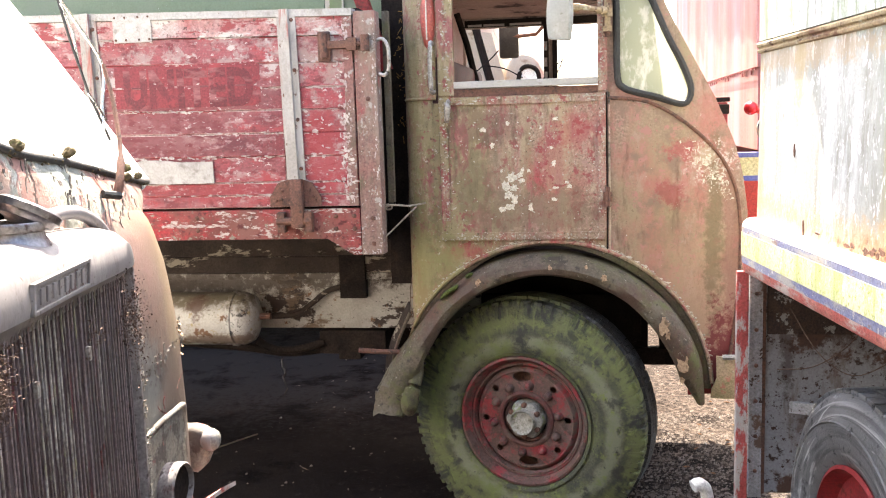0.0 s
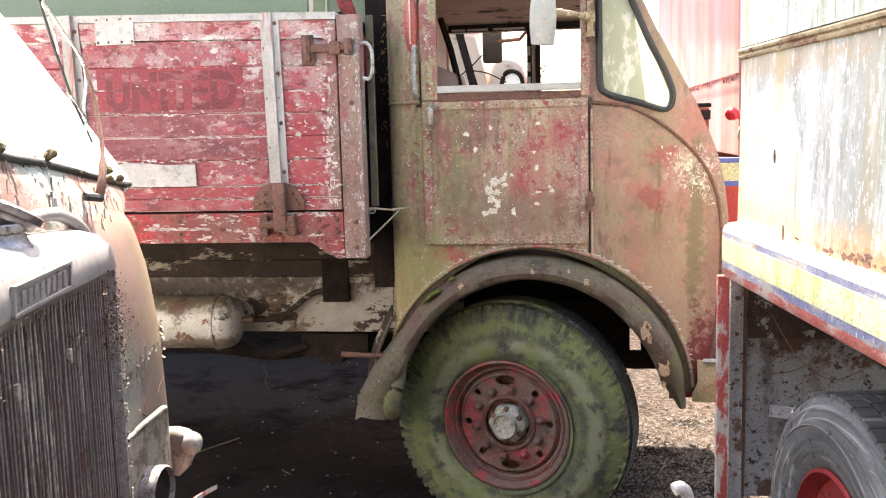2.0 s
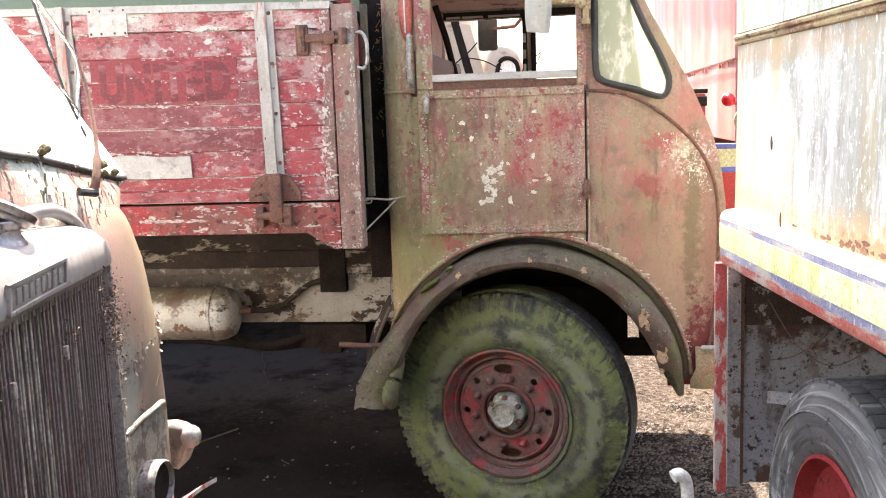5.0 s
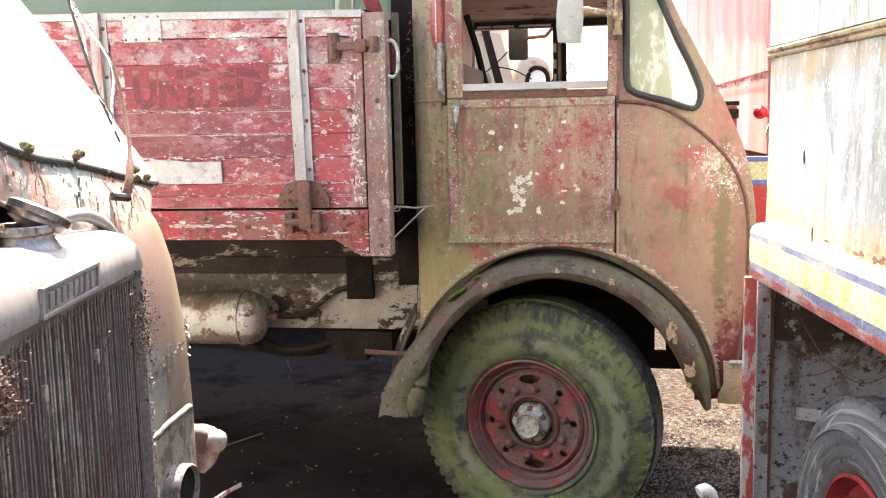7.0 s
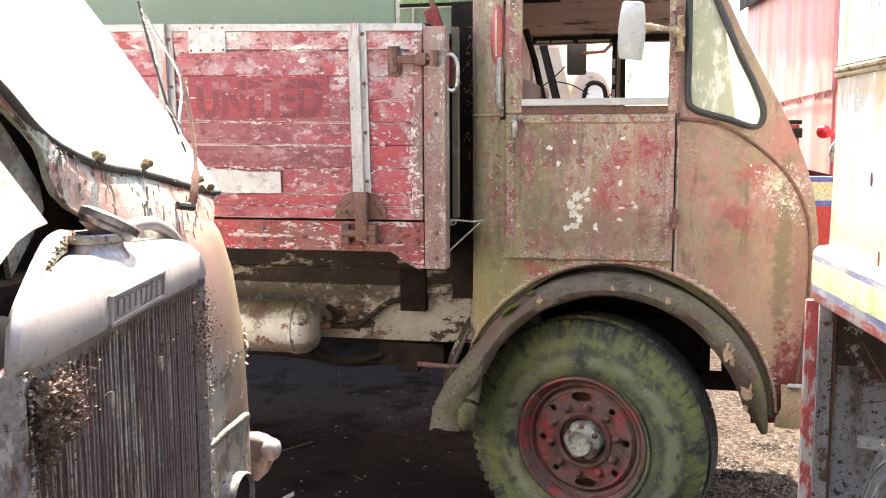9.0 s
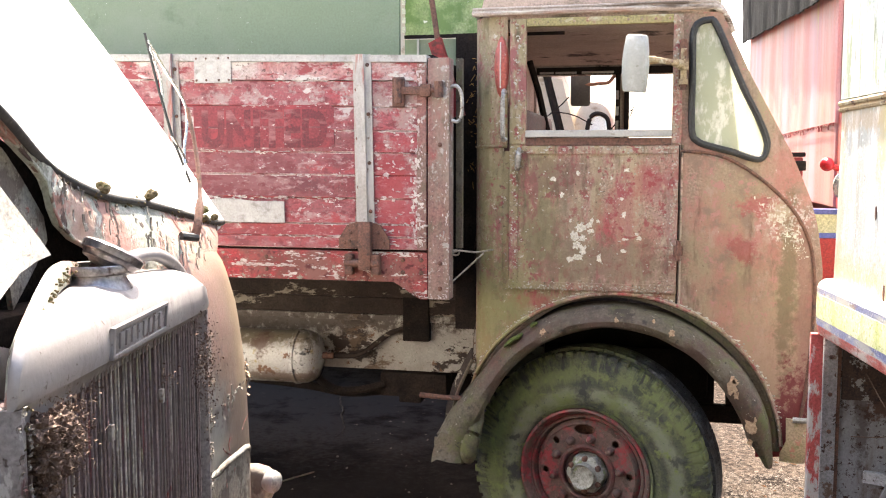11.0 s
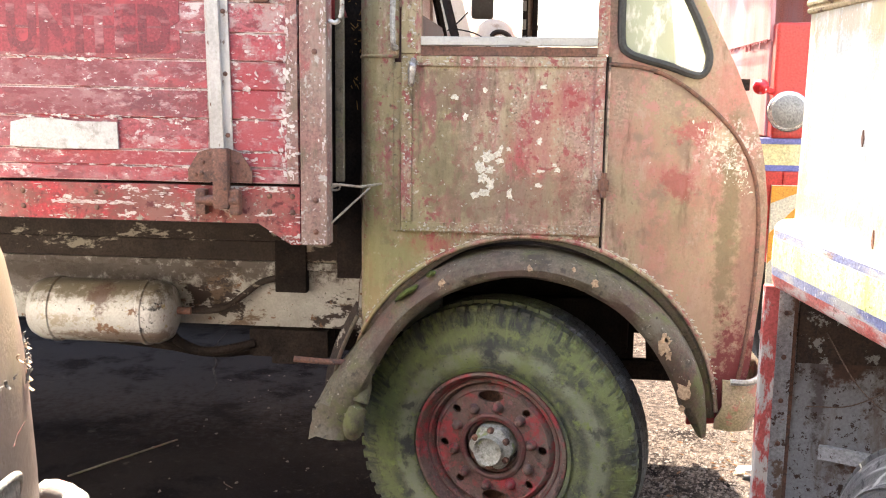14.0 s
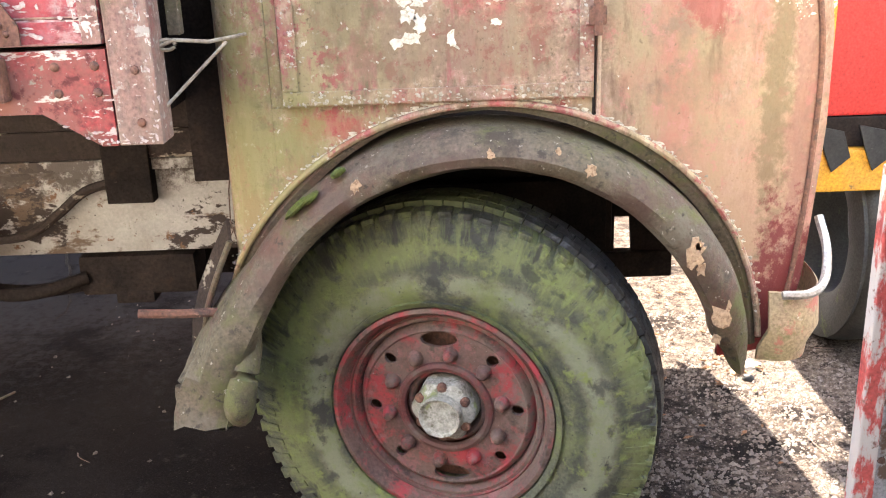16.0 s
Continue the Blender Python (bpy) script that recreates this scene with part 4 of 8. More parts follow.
def studs(name, mat, parent, places, r, h):
    """Rivets or bolt heads on a face towards -y, sharing one mesh."""
    bm = bmesh.new()
    lathe([(r, 0.0), (r * 0.8, -h * 0.7), (r * 0.25, -h)], (0, 0, 0), "y", 8, bm)
    first = part(name, bm, mat, parent)
    for i, p in enumerate(places):
        ob = first if i == 0 else first.copy()
        if i:
            scene.collection.objects.link(ob)
        ob.location = p


def spread(name, bm, mat, parent, places):
    """One mesh, set at many poses as parts of their own."""
    first = part(name, bm, mat, parent)
    for i, m in enumerate(places):
        ob = first if i == 0 else first.copy()
        if i:
            scene.collection.objects.link(ob)
        ob.matrix_basis = m


def chips(parent, mat, spots, seed=1, name="paint_chips", label="crumbling flakes of old paint"):
    """Many small flakes on faces towards -y, joined: (x, y, z, half width, half height)."""
    r = random.Random(seed)
    bm = bmesh.new()
    for x, y, z, a, b in spots:
        n = r.choice((5, 6, 7))
        lift = r.uniform(0.0, 0.0018)
        ring = [(x + a * (0.45 + 0.8 * r.random()) * math.cos(6.2832 * (i + 0.4 * r.random()) / n), z + b * (0.45 + 0.8 * r.random()) * math.sin(6.2832 * i / n)) for i in range(n)]
        f = [bm.verts.new((u, y - 0.0008 - lift * (w > z), w)) for u, w in ring]
        k = [bm.verts.new((u, y + 0.002, w)) for u, w in ring]
        bm.faces.new(f)
        for i in range(n):
            bm.faces.new((f[i], k[i], k[(i + 1) % n], f[(i + 1) % n]))
    ob = part(name, bm, mat, parent, label)
    ob["kind"] = "stuff"
    return ob

# ---- ground ----
def ground_height(x, y):
    return GZ + 0.010 * noise.noise((x * 0.9, y * 0.9, 0.0)) + 0.004 * noise.noise((x * 6, y * 6, 3.0))


def build_ground():
    bm = bmesh.new()
    steps = [-400, -80, -20, -8] + [-6 + 0.16 * i for i in range(76)] + [8, 20, 80, 400]
    ysteps = [-400, -80, -20, -4] + [-2 + 0.16 * i for i in range(76)] + [12, 25, 80, 400]
    vs = [[bm.verts.new((x, y, ground_height(x, y) if abs(x) < 7 and -3 < y < 11 else GZ)) for x in steps] for y in ysteps]
    for a, b in zip(vs, vs[1:]):
        for i in range(len(steps) - 1):
            bm.faces.new((a[i], a[i + 1], b[i + 1], b[i]))
    ground = solo("ground", bm, "asphalt", "worn asphalt yard strewn with grit, darkened for the shade under the lorry", "ground", True, kind="structure")
    way = smooth_path([(-2.20, 7.55, 0), (-2.15, 7.15, 0), (-2.09, 6.93, 0), (-1.99, 6.72, 0), (-1.95, 6.55, 0), (-1.84, 6.29, 0), (-1.82, 6.05, 0)], 6)
    crack = tube([(p.x + 0.02 * noise.noise((p.y * 9, 0, 0)), p.y, ground_height(p.x, p.y) + 0.001) for p in way], 0.006, 5, None, [0.002 + 0.006 * math.sin(math.pi * k / (len(way) - 1)) for k in range(len(way))])
    part("crack", crack, "blackiron", ground, "dark open crack in the asphalt")


build_ground()


def build_wall():
    """An unseen wall, added behind the viewer to block low sky light."""
    bm = box(-12.0, 12.0, -4.4, -4.2, 0.0, 6.2, 0.02)
    solo("wall_south", bm, "block_wall", "unseen dark wall added to block low sky light", "wall", kind="structure")


build_wall()


# ---- the red tipper lorry ----
truck = thing("old_lorry", "derelict red lorry with algae-stained cab and wooden dropside bed", "lorry")
CX, CZ = -0.045, 0.545            # front wheel's centre
AX, AZ, AR = 0.05, 0.665, 0.643   # wheel arch in the cab
SIDE = 4.12                       # near side of the cab
MID = 5.0                         # middle of the lorry


def bow(x):
    """How far the cab's side turns in towards its front and rear."""
    if x > 0.2:
        return 0.30 * (x - 0.2) ** 2
    if x < -0.45:
        return 0.09 * (1 - math.sqrt(max(0.0, 1 - ((-0.45 - x) / 0.09) ** 2)))
    return 0.0


def arch_z(x):
    return AZ + math.sqrt(max(0.0, AR ** 2 - (x - AX) ** 2))


BEAD = [(1.878, 0.283), (1.868, 0.393), (1.84, 0.478), (1.786, 0.566), (1.715, 0.652), (1.638, 0.722), (1.551, 0.77), (1.462, 0.796), (1.324, 0.808), (1.104, 0.801), (0.901, 0.781), (0.713, 0.749)]
FRONT = [(2.427, 0.419), (2.346, 0.45), (2.195, 0.528), (2.035, 0.618), (1.854, 0.709), (1.692, 0.781), (1.572, 0.815), (1.418, 0.837), (1.214, 0.839), (1.031, 0.824), (0.848, 0.808), (0.707, 0.771)]


def column_sheet(xs, lo, hi, rows, y=SIDE, thick=0.02):
    grid = [[(x, y + bow(x), lo(x) + (hi(x) - lo(x)) * k / rows) for x in xs] for k in range(rows + 1)]
    return slab(grid, thick, (0, 1, 0))


def row_sheet(zs, lo, hi, cols, y=SIDE, thick=0.02):
    grid = [[(lo(z) + (hi(z) - lo(z)) * k / cols, y + bow(lo(z) + (hi(z) - lo(z)) * k / cols), z) for k in range(cols + 1)] for z in zs]
    return slab(grid, thick, (0, 1, 0))


def span(a, b, n):
    return [a + (b - a) * i / n for i in range(n + 1)]


def build_cab():
    cab = part("cab_shell", row_sheet(span(1.32, 1.878, 12), lambda z: -0.415, lambda z: -0.391, 1), "cab", truck, smooth=True)
    # rear corner pillar, with its seam
    part("rear_pillar", column_sheet([-0.54, -0.537, -0.53, -0.52, -0.50, -0.475, -0.45, -0.416], lambda x: max(arch_z(x), 0.94), lambda x: 1.893, 10), "cab", cab, smooth=True)
    part("rear_pillar_upper", column_sheet([-0.54, -0.537, -0.53, -0.52, -0.50, -0.475, -0.45, -0.40], lambda x: 1.90, lambda x: 2.412, 8), "cab", cab, smooth=True)
    part("seam_bead", tube([(x, SIDE + bow(x) - 0.002, 1.897) for x in (-0.54, -0.53, -0.50, -0.46, -0.42, -0.40)], 0.006), "cab", cab, smooth=True)
    # strip under the door down to the arch
    part("sill_panel", column_sheet([-0.4155, -0.4005, -0.3995] + span(-0.37, 0.281, 17), arch_z, lambda x: 1.3165, 4), "cab", cab, smooth=True)
    # nose side
    part("nose_panel", row_sheet(span(0.70, 1.876, 30), lambda z: max(0.2785, AX + math.sqrt(max(0.0, AR ** 2 - (z - AZ) ** 2)) if z < AZ + AR else 0.2785), lambda z: interp(BEAD, z), 16), "nose", cab, "faded salmon-red rounded nose panel with flaking patch", True)
    zs = span(0.70, 1.86, 26)
    part("nose_edge", row_sheet(zs, lambda z: interp(BEAD, max(z, 0.67)) + 0.006, lambda z: interp(FRONT, z), 4, SIDE + 0.004, 0.018), "nose", cab, smooth=True)
    part("nose_bead", tube(smooth_path([(x, SIDE + bow(x) - 0.003, z) for z, x in BEAD], 4), 0.007), "rust", cab, "rust-edged flange bead", True)
    # front panel behind the edge
    grid = []
    for z in span(0.66, 1.86, 12):
        x = interp(FRONT, z)
        y0 = SIDE + bow(x) + 0.01
        grid.append([(x - 0.01 + 0.03 * math.sin(math.pi * k / 10), y0 + (2 * MID - 2 * y0) * k / 10, z) for k in range(11)])
    part("front_panel", slab(grid, 0.02, (-1, 0, 0)), "nose", cab, smooth=True)
    # upper panel with the quarter light
    outer = [(0.283, 2.2), (0.283, 2.405), (0.36, 2.408), (0.424, 2.405), (0.54, 2.165), (0.706, 1.861), (0.621, 1.756), (0.54, 1.808), (0.399, 1.872), (0.283, 1.88)]
    inner = [(0.318, 2.321), (0.332, 2.36), (0.372, 2.376), (0.409, 2.35), (0.509, 2.14), (0.612, 1.89), (0.602, 1.861), (0.572, 1.852), (0.351, 1.9), (0.324, 1.932)]
    glazed = inner[:4] + [(0.509, 2.123), (0.565, 2.015), (0.600, 1.934), (0.606, 1.891), (0.594, 1.856), (0.562, 1.847), (0.482, 1.872), (0.389, 1.897), (0.345, 1.915), (0.322, 1.957), (0.320, 2.14)]
    part("windscreen_pillar", ring_plate(outer, inner, SIDE + 0.002, SIDE + 0.03, bow), "nose", cab, smooth=True)
    q = smooth_path([(x, 0, z) for x, z in glazed + glazed[:1]], 4)[:-1]
    seal = [Vector((p.x, SIDE + bow(p.x) - 0.002, p.z)) for p in q]
    rings = []
    for i, p in enumerate(seal):
        d = (seal[(i + 1) % len(seal)] - seal[i - 1]).normalized()
        a = d.cross(Vector((0, 1, 0))).normalized()
        rings.append([p + 0.013 * (math.cos(t) * a + math.sin(t) * Vector((0, 1, 0))) for t in (math.pi * k / 4 for k in range(8))])
    rubber = loft(rings + [rings[0]], caps=False, weld=True)
    pane = part("quarter_light", plate([(p.x, p.z) for p in q], SIDE + 0.008, SIDE + 0.013, None, bow), "glass", cab, "grimy quarter-light glass, pale green reflection put in its colour")
    pane.visible_shadow = False
    part("window_rubber", rubber, "rubber", cab, "thick black rubber window seal", True)
    # roof
    rings = []
    for inset, z in ((0.012, 2.400), (0.0, 2.428), (0.004, 2.46), (0.02, 2.53), (0.06, 2.60), (0.16, 2.66), (0.34, 2.69)):
        x0, x1, y0, y1, r = -0.525 + inset, 0.43 - inset * 1.4, SIDE - 0.004 + inset, 2 * MID - SIDE - inset, max(0.09 - inset * 0.2, 0.03)
        ring = []
        for cx, cy, a0 in ((x1 - r, y1 - r, 0), (x0 + r, y1 - r, 90), (x0 + r, y0 + r, 180), (x1 - r, y0 + r, 270)):
            for k in range(7):
                a = radians(a0 + 15 * k)
                ring.append((cx + r * math.cos(a), cy + r * math.sin(a), z))
        rings.append(ring)
    part("roof", loft(rings), "roof", cab, "brown weathered domed cab roof", True)
    g = [(-0.53, SIDE + 0.08), (-0.52, SIDE + 0.01), (-0.46, SIDE - 0.018), (0.30, SIDE - 0.012), (0.40, SIDE + 0.005)]
    gut = smooth_path([(x, y, 2.425) for x, y in g] + [(0.445, SIDE + 0.05, 2.385), (0.468, SIDE + 0.075, 2.338)], 5)
    part("gutter_lip", tube([p + Vector((0, -0.006, 0.016)) for p in gut], 0.006, 8), "gutter", cab, smooth=True)
    part("rain_gutter", tube(gut, 0.013, 8), "gutter", cab, "pale rusty rain gutter", True)
    # far side, rear wall and lining
    far = 2 * MID - SIDE
    fi = [(-0.50, 1.99), (-0.50, 2.33), (-0.045, 2.33), (-0.045, 2.0), (-0.10, 1.99)]
    part("far_side", ring_plate([(-0.54, 0.95), (-0.54, 2.40), (0.0, 2.40), (0.0, 0.95), (-0.2, 0.95)], fi, far - 0.03, far, lambda x: 0), "inside", cab)
    fo2 = [(0.002, 0.95), (0.002, 2.40), (0.40, 2.40), (0.80, 1.50), (0.80, 0.95)]
    fi2 = [(0.02, 1.97), (0.02, 2.33), (0.33, 2.33), (0.50, 2.0), (0.48, 1.97)]
    part("far_door", ring_plate(fo2, fi2, far - 0.03, far, lambda x: 0), "inside", cab)
    part("rear_wall", box(-0.535, -0.515, SIDE + 0.09, far - 0.03, 0.95, 2.40), "inside", cab)
    part("headlining", box(-0.51, 0.40, SIDE + 0.03, far - 0.035, 2.385, 2.398), "inside", cab, "stained brown cab ceiling")
    part("cab_floor", box(-0.51, 0.78, SIDE + 0.35, far - 0.04, 1.30, 1.33), "blackiron", cab)
    part("far_window_rail", box(-0.50, 0.40, far - 0.055, far - 0.032, 2.335, 2.375), "blackiron", cab)
    for x in (-0.05, 0.0):
        part("far_post", box(x, x + 0.028, far - 0.05, far - 0.032, 1.97, 2.36), "blackiron", cab)
    for x0, x1 in ((-0.48, -0.40), (-0.39, -0.27), (-0.24, -0.06)):
        part("pale_trim", box(x0, x1, far - 0.062, far - 0.056, 2.338, 2.350, 0.001), "alloy", cab)
    for z in (2.02, 2.10, 2.19):
        part("pale_trim", box(-0.046, -0.030, far - 0.056, far - 0.051, z, z + 0.05, 0.001), "alloy", cab)
    part("windscreen_bar", tube([(0.44, MID - 0.2, 2.40), (0.63, MID - 0.2, 2.0), (0.72, MID - 0.2, 1.85)], 0.022), "blackiron", cab)
    part("windscreen_edge", tube([(0.37, far - 0.12, 2.40), (0.55, far - 0.12, 2.02), (0.68, far - 0.12, 1.82)], 0.03), "blackiron", cab)
    part("windscreen_sill", box(0.60, 0.78, SIDE + 0.25, far - 0.1, 1.80, 1.84), "blackiron", cab)
    # seat, steering wheel and things inside
    part("seat_back", box(-0.50, -0.38, 4.35, 5.65, 1.50, 2.08, 0.04), "seat", cab, "torn dark red seat back", True)
    part("seat_cushion", box(-0.48, 0.0, 4.35, 5.65, 1.40, 1.56, 0.04), "seat", cab, smooth=True)
    a = [(0.36 + 0.10 * math.cos(t), 5.42 + 0.21 * math.sin(t), 1.93 + 0.17 * math.cos(t)) for t in (2 * math.pi * k / 24 for k in range(25))]
    part("steering_wheel", tube(a, 0.013), "rubber", cab, smooth=True)
    part("hanging_strap", tube([(-0.47, 5.3, 2.36), (-0.42, 5.3, 2.2), (-0.37, 5.3, 1.98)], 0.018, 6), "blackiron", cab)
    return cab


cab = build_cab()


def build_door():
    door = part("cab_door", row_sheet(span(1.318, 1.905, 10), lambda z: -0.388, lambda z: 0.276, 14, SIDE - 0.012, 0.02), "cab", truck, "brown-red door with white flaked paint", True)
    y0, y1 = SIDE - 0.02, SIDE + 0.01
    part("rear_stile", box(-0.388, -0.322, y0, y1, 1.906, 2.40), "cab", door)
    part("front_stile", box(0.246, 0.2826, y0, y1, 1.906, 2.40), "cab", door)
    part("top_rail", box(-0.3215, 0.2455, y0, y1, 2.368, 2.40), "olive", door, "olive algae-stained top rail")
    part("kick_strip", box(-0.386, 0.272, SIDE - 0.0205, SIDE - 0.0125, 1.322, 1.352, 0.002), "cab", door, "riveted lower door strip")
    part("side_strip", box(-0.387, -0.352, SIDE - 0.0195, SIDE - 0.0125, 1.353, 1.865, 0.002), "cab", door)
    part("front_strip", box(0.244, 0.274, SIDE - 0.0195, SIDE - 0.0125, 1.353, 1.865, 0.002), "cab", door)
    part("top_strip", box(-0.387, 0.274, SIDE - 0.021, SIDE - 0.0125, 1.866, 1.898, 0.002), "cab", door, "riveted upper door strip with pale flakes")
    part("window_sill", box(-0.322, 0.246, SIDE - 0.032, SIDE + 0.02, 1.932, 1.960, 0.003), "alloy", door, "dull aluminium window sill")
    part("window_channel", box(-0.322, 0.246, SIDE - 0.022, SIDE - 0.006, 1.900, 1.929, 0.001), "rust", door)
    spots = []
    for i in range(14):
        spots += [(-0.37 + 0.048 * i, SIDE - 0.0205, 1.337), (-0.37 + 0.048 * i, SIDE - 0.021, 1.882)]
    for i in range(11):
        spots += [(-0.369, SIDE - 0.0195, 1.38 + 0.047 * i), (0.259, SIDE - 0.0195, 1.38 + 0.047 * i), (-0.355, y0, 1.93 + 0.044 * i), (0.262, y0, 1.93 + 0.044 * i), (-0.29 + 0.052 * i, y0, 2.384)]
    part("door_seam", tube([(0.2775, SIDE - 0.002, 1.272), (0.2775, SIDE - 0.002, 1.40), (0.2775, SIDE - 0.002, 1.90)], 0.0035, 6), "blackiron", door, "dark gap beside the door")
    part("seam_bead", tube([(0.2875, SIDE - 0.002, 1.268), (0.2875, SIDE - 0.002, 1.40), (0.2875, SIDE - 0.002, 1.90)], 0.005, 8), "roof", door, "faded pink bead beside the door", True)
    part("door_jamb", box(-0.43, -0.37, SIDE + 0.004, SIDE + 0.018, 1.27, 1.37), "cab", door)
    studs("rivet", "cab", door, spots, 0.0055, 0.004)
    # white flakes where a number was painted
    flakes = [(-0.10, 1.575, 0.022, 0.018), (-0.065, 1.585, 0.014, 0.014), (-0.125, 1.54, 0.018, 0.022), (-0.115, 1.505, 0.020, 0.022), (-0.09, 1.53, 0.016, 0.014), (-0.09, 1.485, 0.014, 0.02),
              (-0.105, 1.455, 0.022, 0.014), (-0.14, 1.445, 0.018, 0.012), (-0.055, 1.60, 0.008, 0.012), (-0.025, 1.452, 0.010, 0.02), (-0.03, 1.60, 0.007, 0.008), (0.07, 1.626, 0.010, 0.012),
              (0.076, 1.803, 0.013, 0.008), (-0.11, 1.79, 0.008, 0.010), (-0.21, 1.766, 0.013, 0.009), (0.07, 1.482, 0.012, 0.007), (0.13, 1.535, 0.010, 0.009), (0.075, 1.53, 0.012, 0.006),
              (-0.175, 1.705, 0.009, 0.013), (0.06, 1.69, 0.010, 0.007), (-0.14, 1.60, 0.006, 0.007), (0.12, 1.55, 0.007, 0.006), (-0.06, 1.56, 0.012, 0.009), (0.02, 1.77, 0.006, 0.005)]
    flakes_on(door, "lichen", flakes, SIDE - 0.012, None, "paint_flake", "crusty white paint flake")
    r = random.Random(31)
    spots = []
    for z in [1.93 + 0.044 * i for i in range(11)]:
        for j in range(4):
            spots.append((-0.355 + r.gauss(0, 0.007), y0, z + r.gauss(0, 0.007), 0.006, 0.005))
            spots.append((0.262 + r.gauss(0, 0.006), y0, z + r.gauss(0, 0.008), 0.005, 0.005))
    for i in range(420):
        k = r.random()
        if k < 0.15:
            x, z, y = r.uniform(-0.386, 0.27), 1.84, SIDE - 0.021
            z = None
        elif k < 0.45:
            x, z, y = r.uniform(-0.386, 0.27), 1.322 + abs(r.gauss(0, 0.014)), SIDE - 0.0205
        elif k < 0.62:
            x, z, y = r.uniform(-0.385, -0.354), r.uniform(1.36, 1.86), SIDE - 0.0195
        elif k < 0.8:
            x, z, y = r.uniform(0.246, 0.272), r.uniform(1.36, 1.86), SIDE - 0.0195
        else:
            x, z, y = r.uniform(-0.35, 0.24), r.uniform(1.36, 1.86), SIDE - 0.012
        if z is None:
            spots.append((x, y, r.uniform(1.870, 1.896), r.uniform(0.003, 0.011), r.uniform(0.002, 0.005)))
            continue
        spots.append((x, y, min(z, 1.864) if z > 1.4 else min(z, 1.351), r.uniform(0.0015, 0.006), r.uniform(0.0015, 0.005)))
    chips(door, "lichen_grey", spots, 8, "flaking_speckle", "small grey flakes on the door")
    # handles
    part("door_handle", tube(smooth_path([(-0.347, SIDE - 0.02, 1.885), (-0.345, SIDE - 0.05, 1.87), (-0.349, SIDE - 0.05, 1.84), (-0.352, SIDE - 0.04, 1.80)], 4), 0.011, 10, None, [0.009] * 4 + [0.013] * 5 + [0.011] * 3 + [0.006]), "steel", door, "worn chrome door handle", True)
    hb = box(0.262, 0.298, SIDE - 0.035, SIDE - 0.013, 1.47, 1.51, 0.006)
    tube([(0.281, SIDE - 0.03, 1.45), (0.281, SIDE - 0.03, 1.53)], 0.010, 8, hb)
    part("door_hinge", hb, "rust", door, "rusty door hinge", True)
    hb = box(0.268, 0.300, SIDE - 0.035, SIDE - 0.021, 2.12, 2.29, 0.006)
    tube([(0.285, SIDE - 0.035, 2.11), (0.285, SIDE - 0.035, 2.30)], 0.012, 8, hb)
    part("upper_hinge", hb, "rust", door, smooth=True)
    return door


door = build_door()


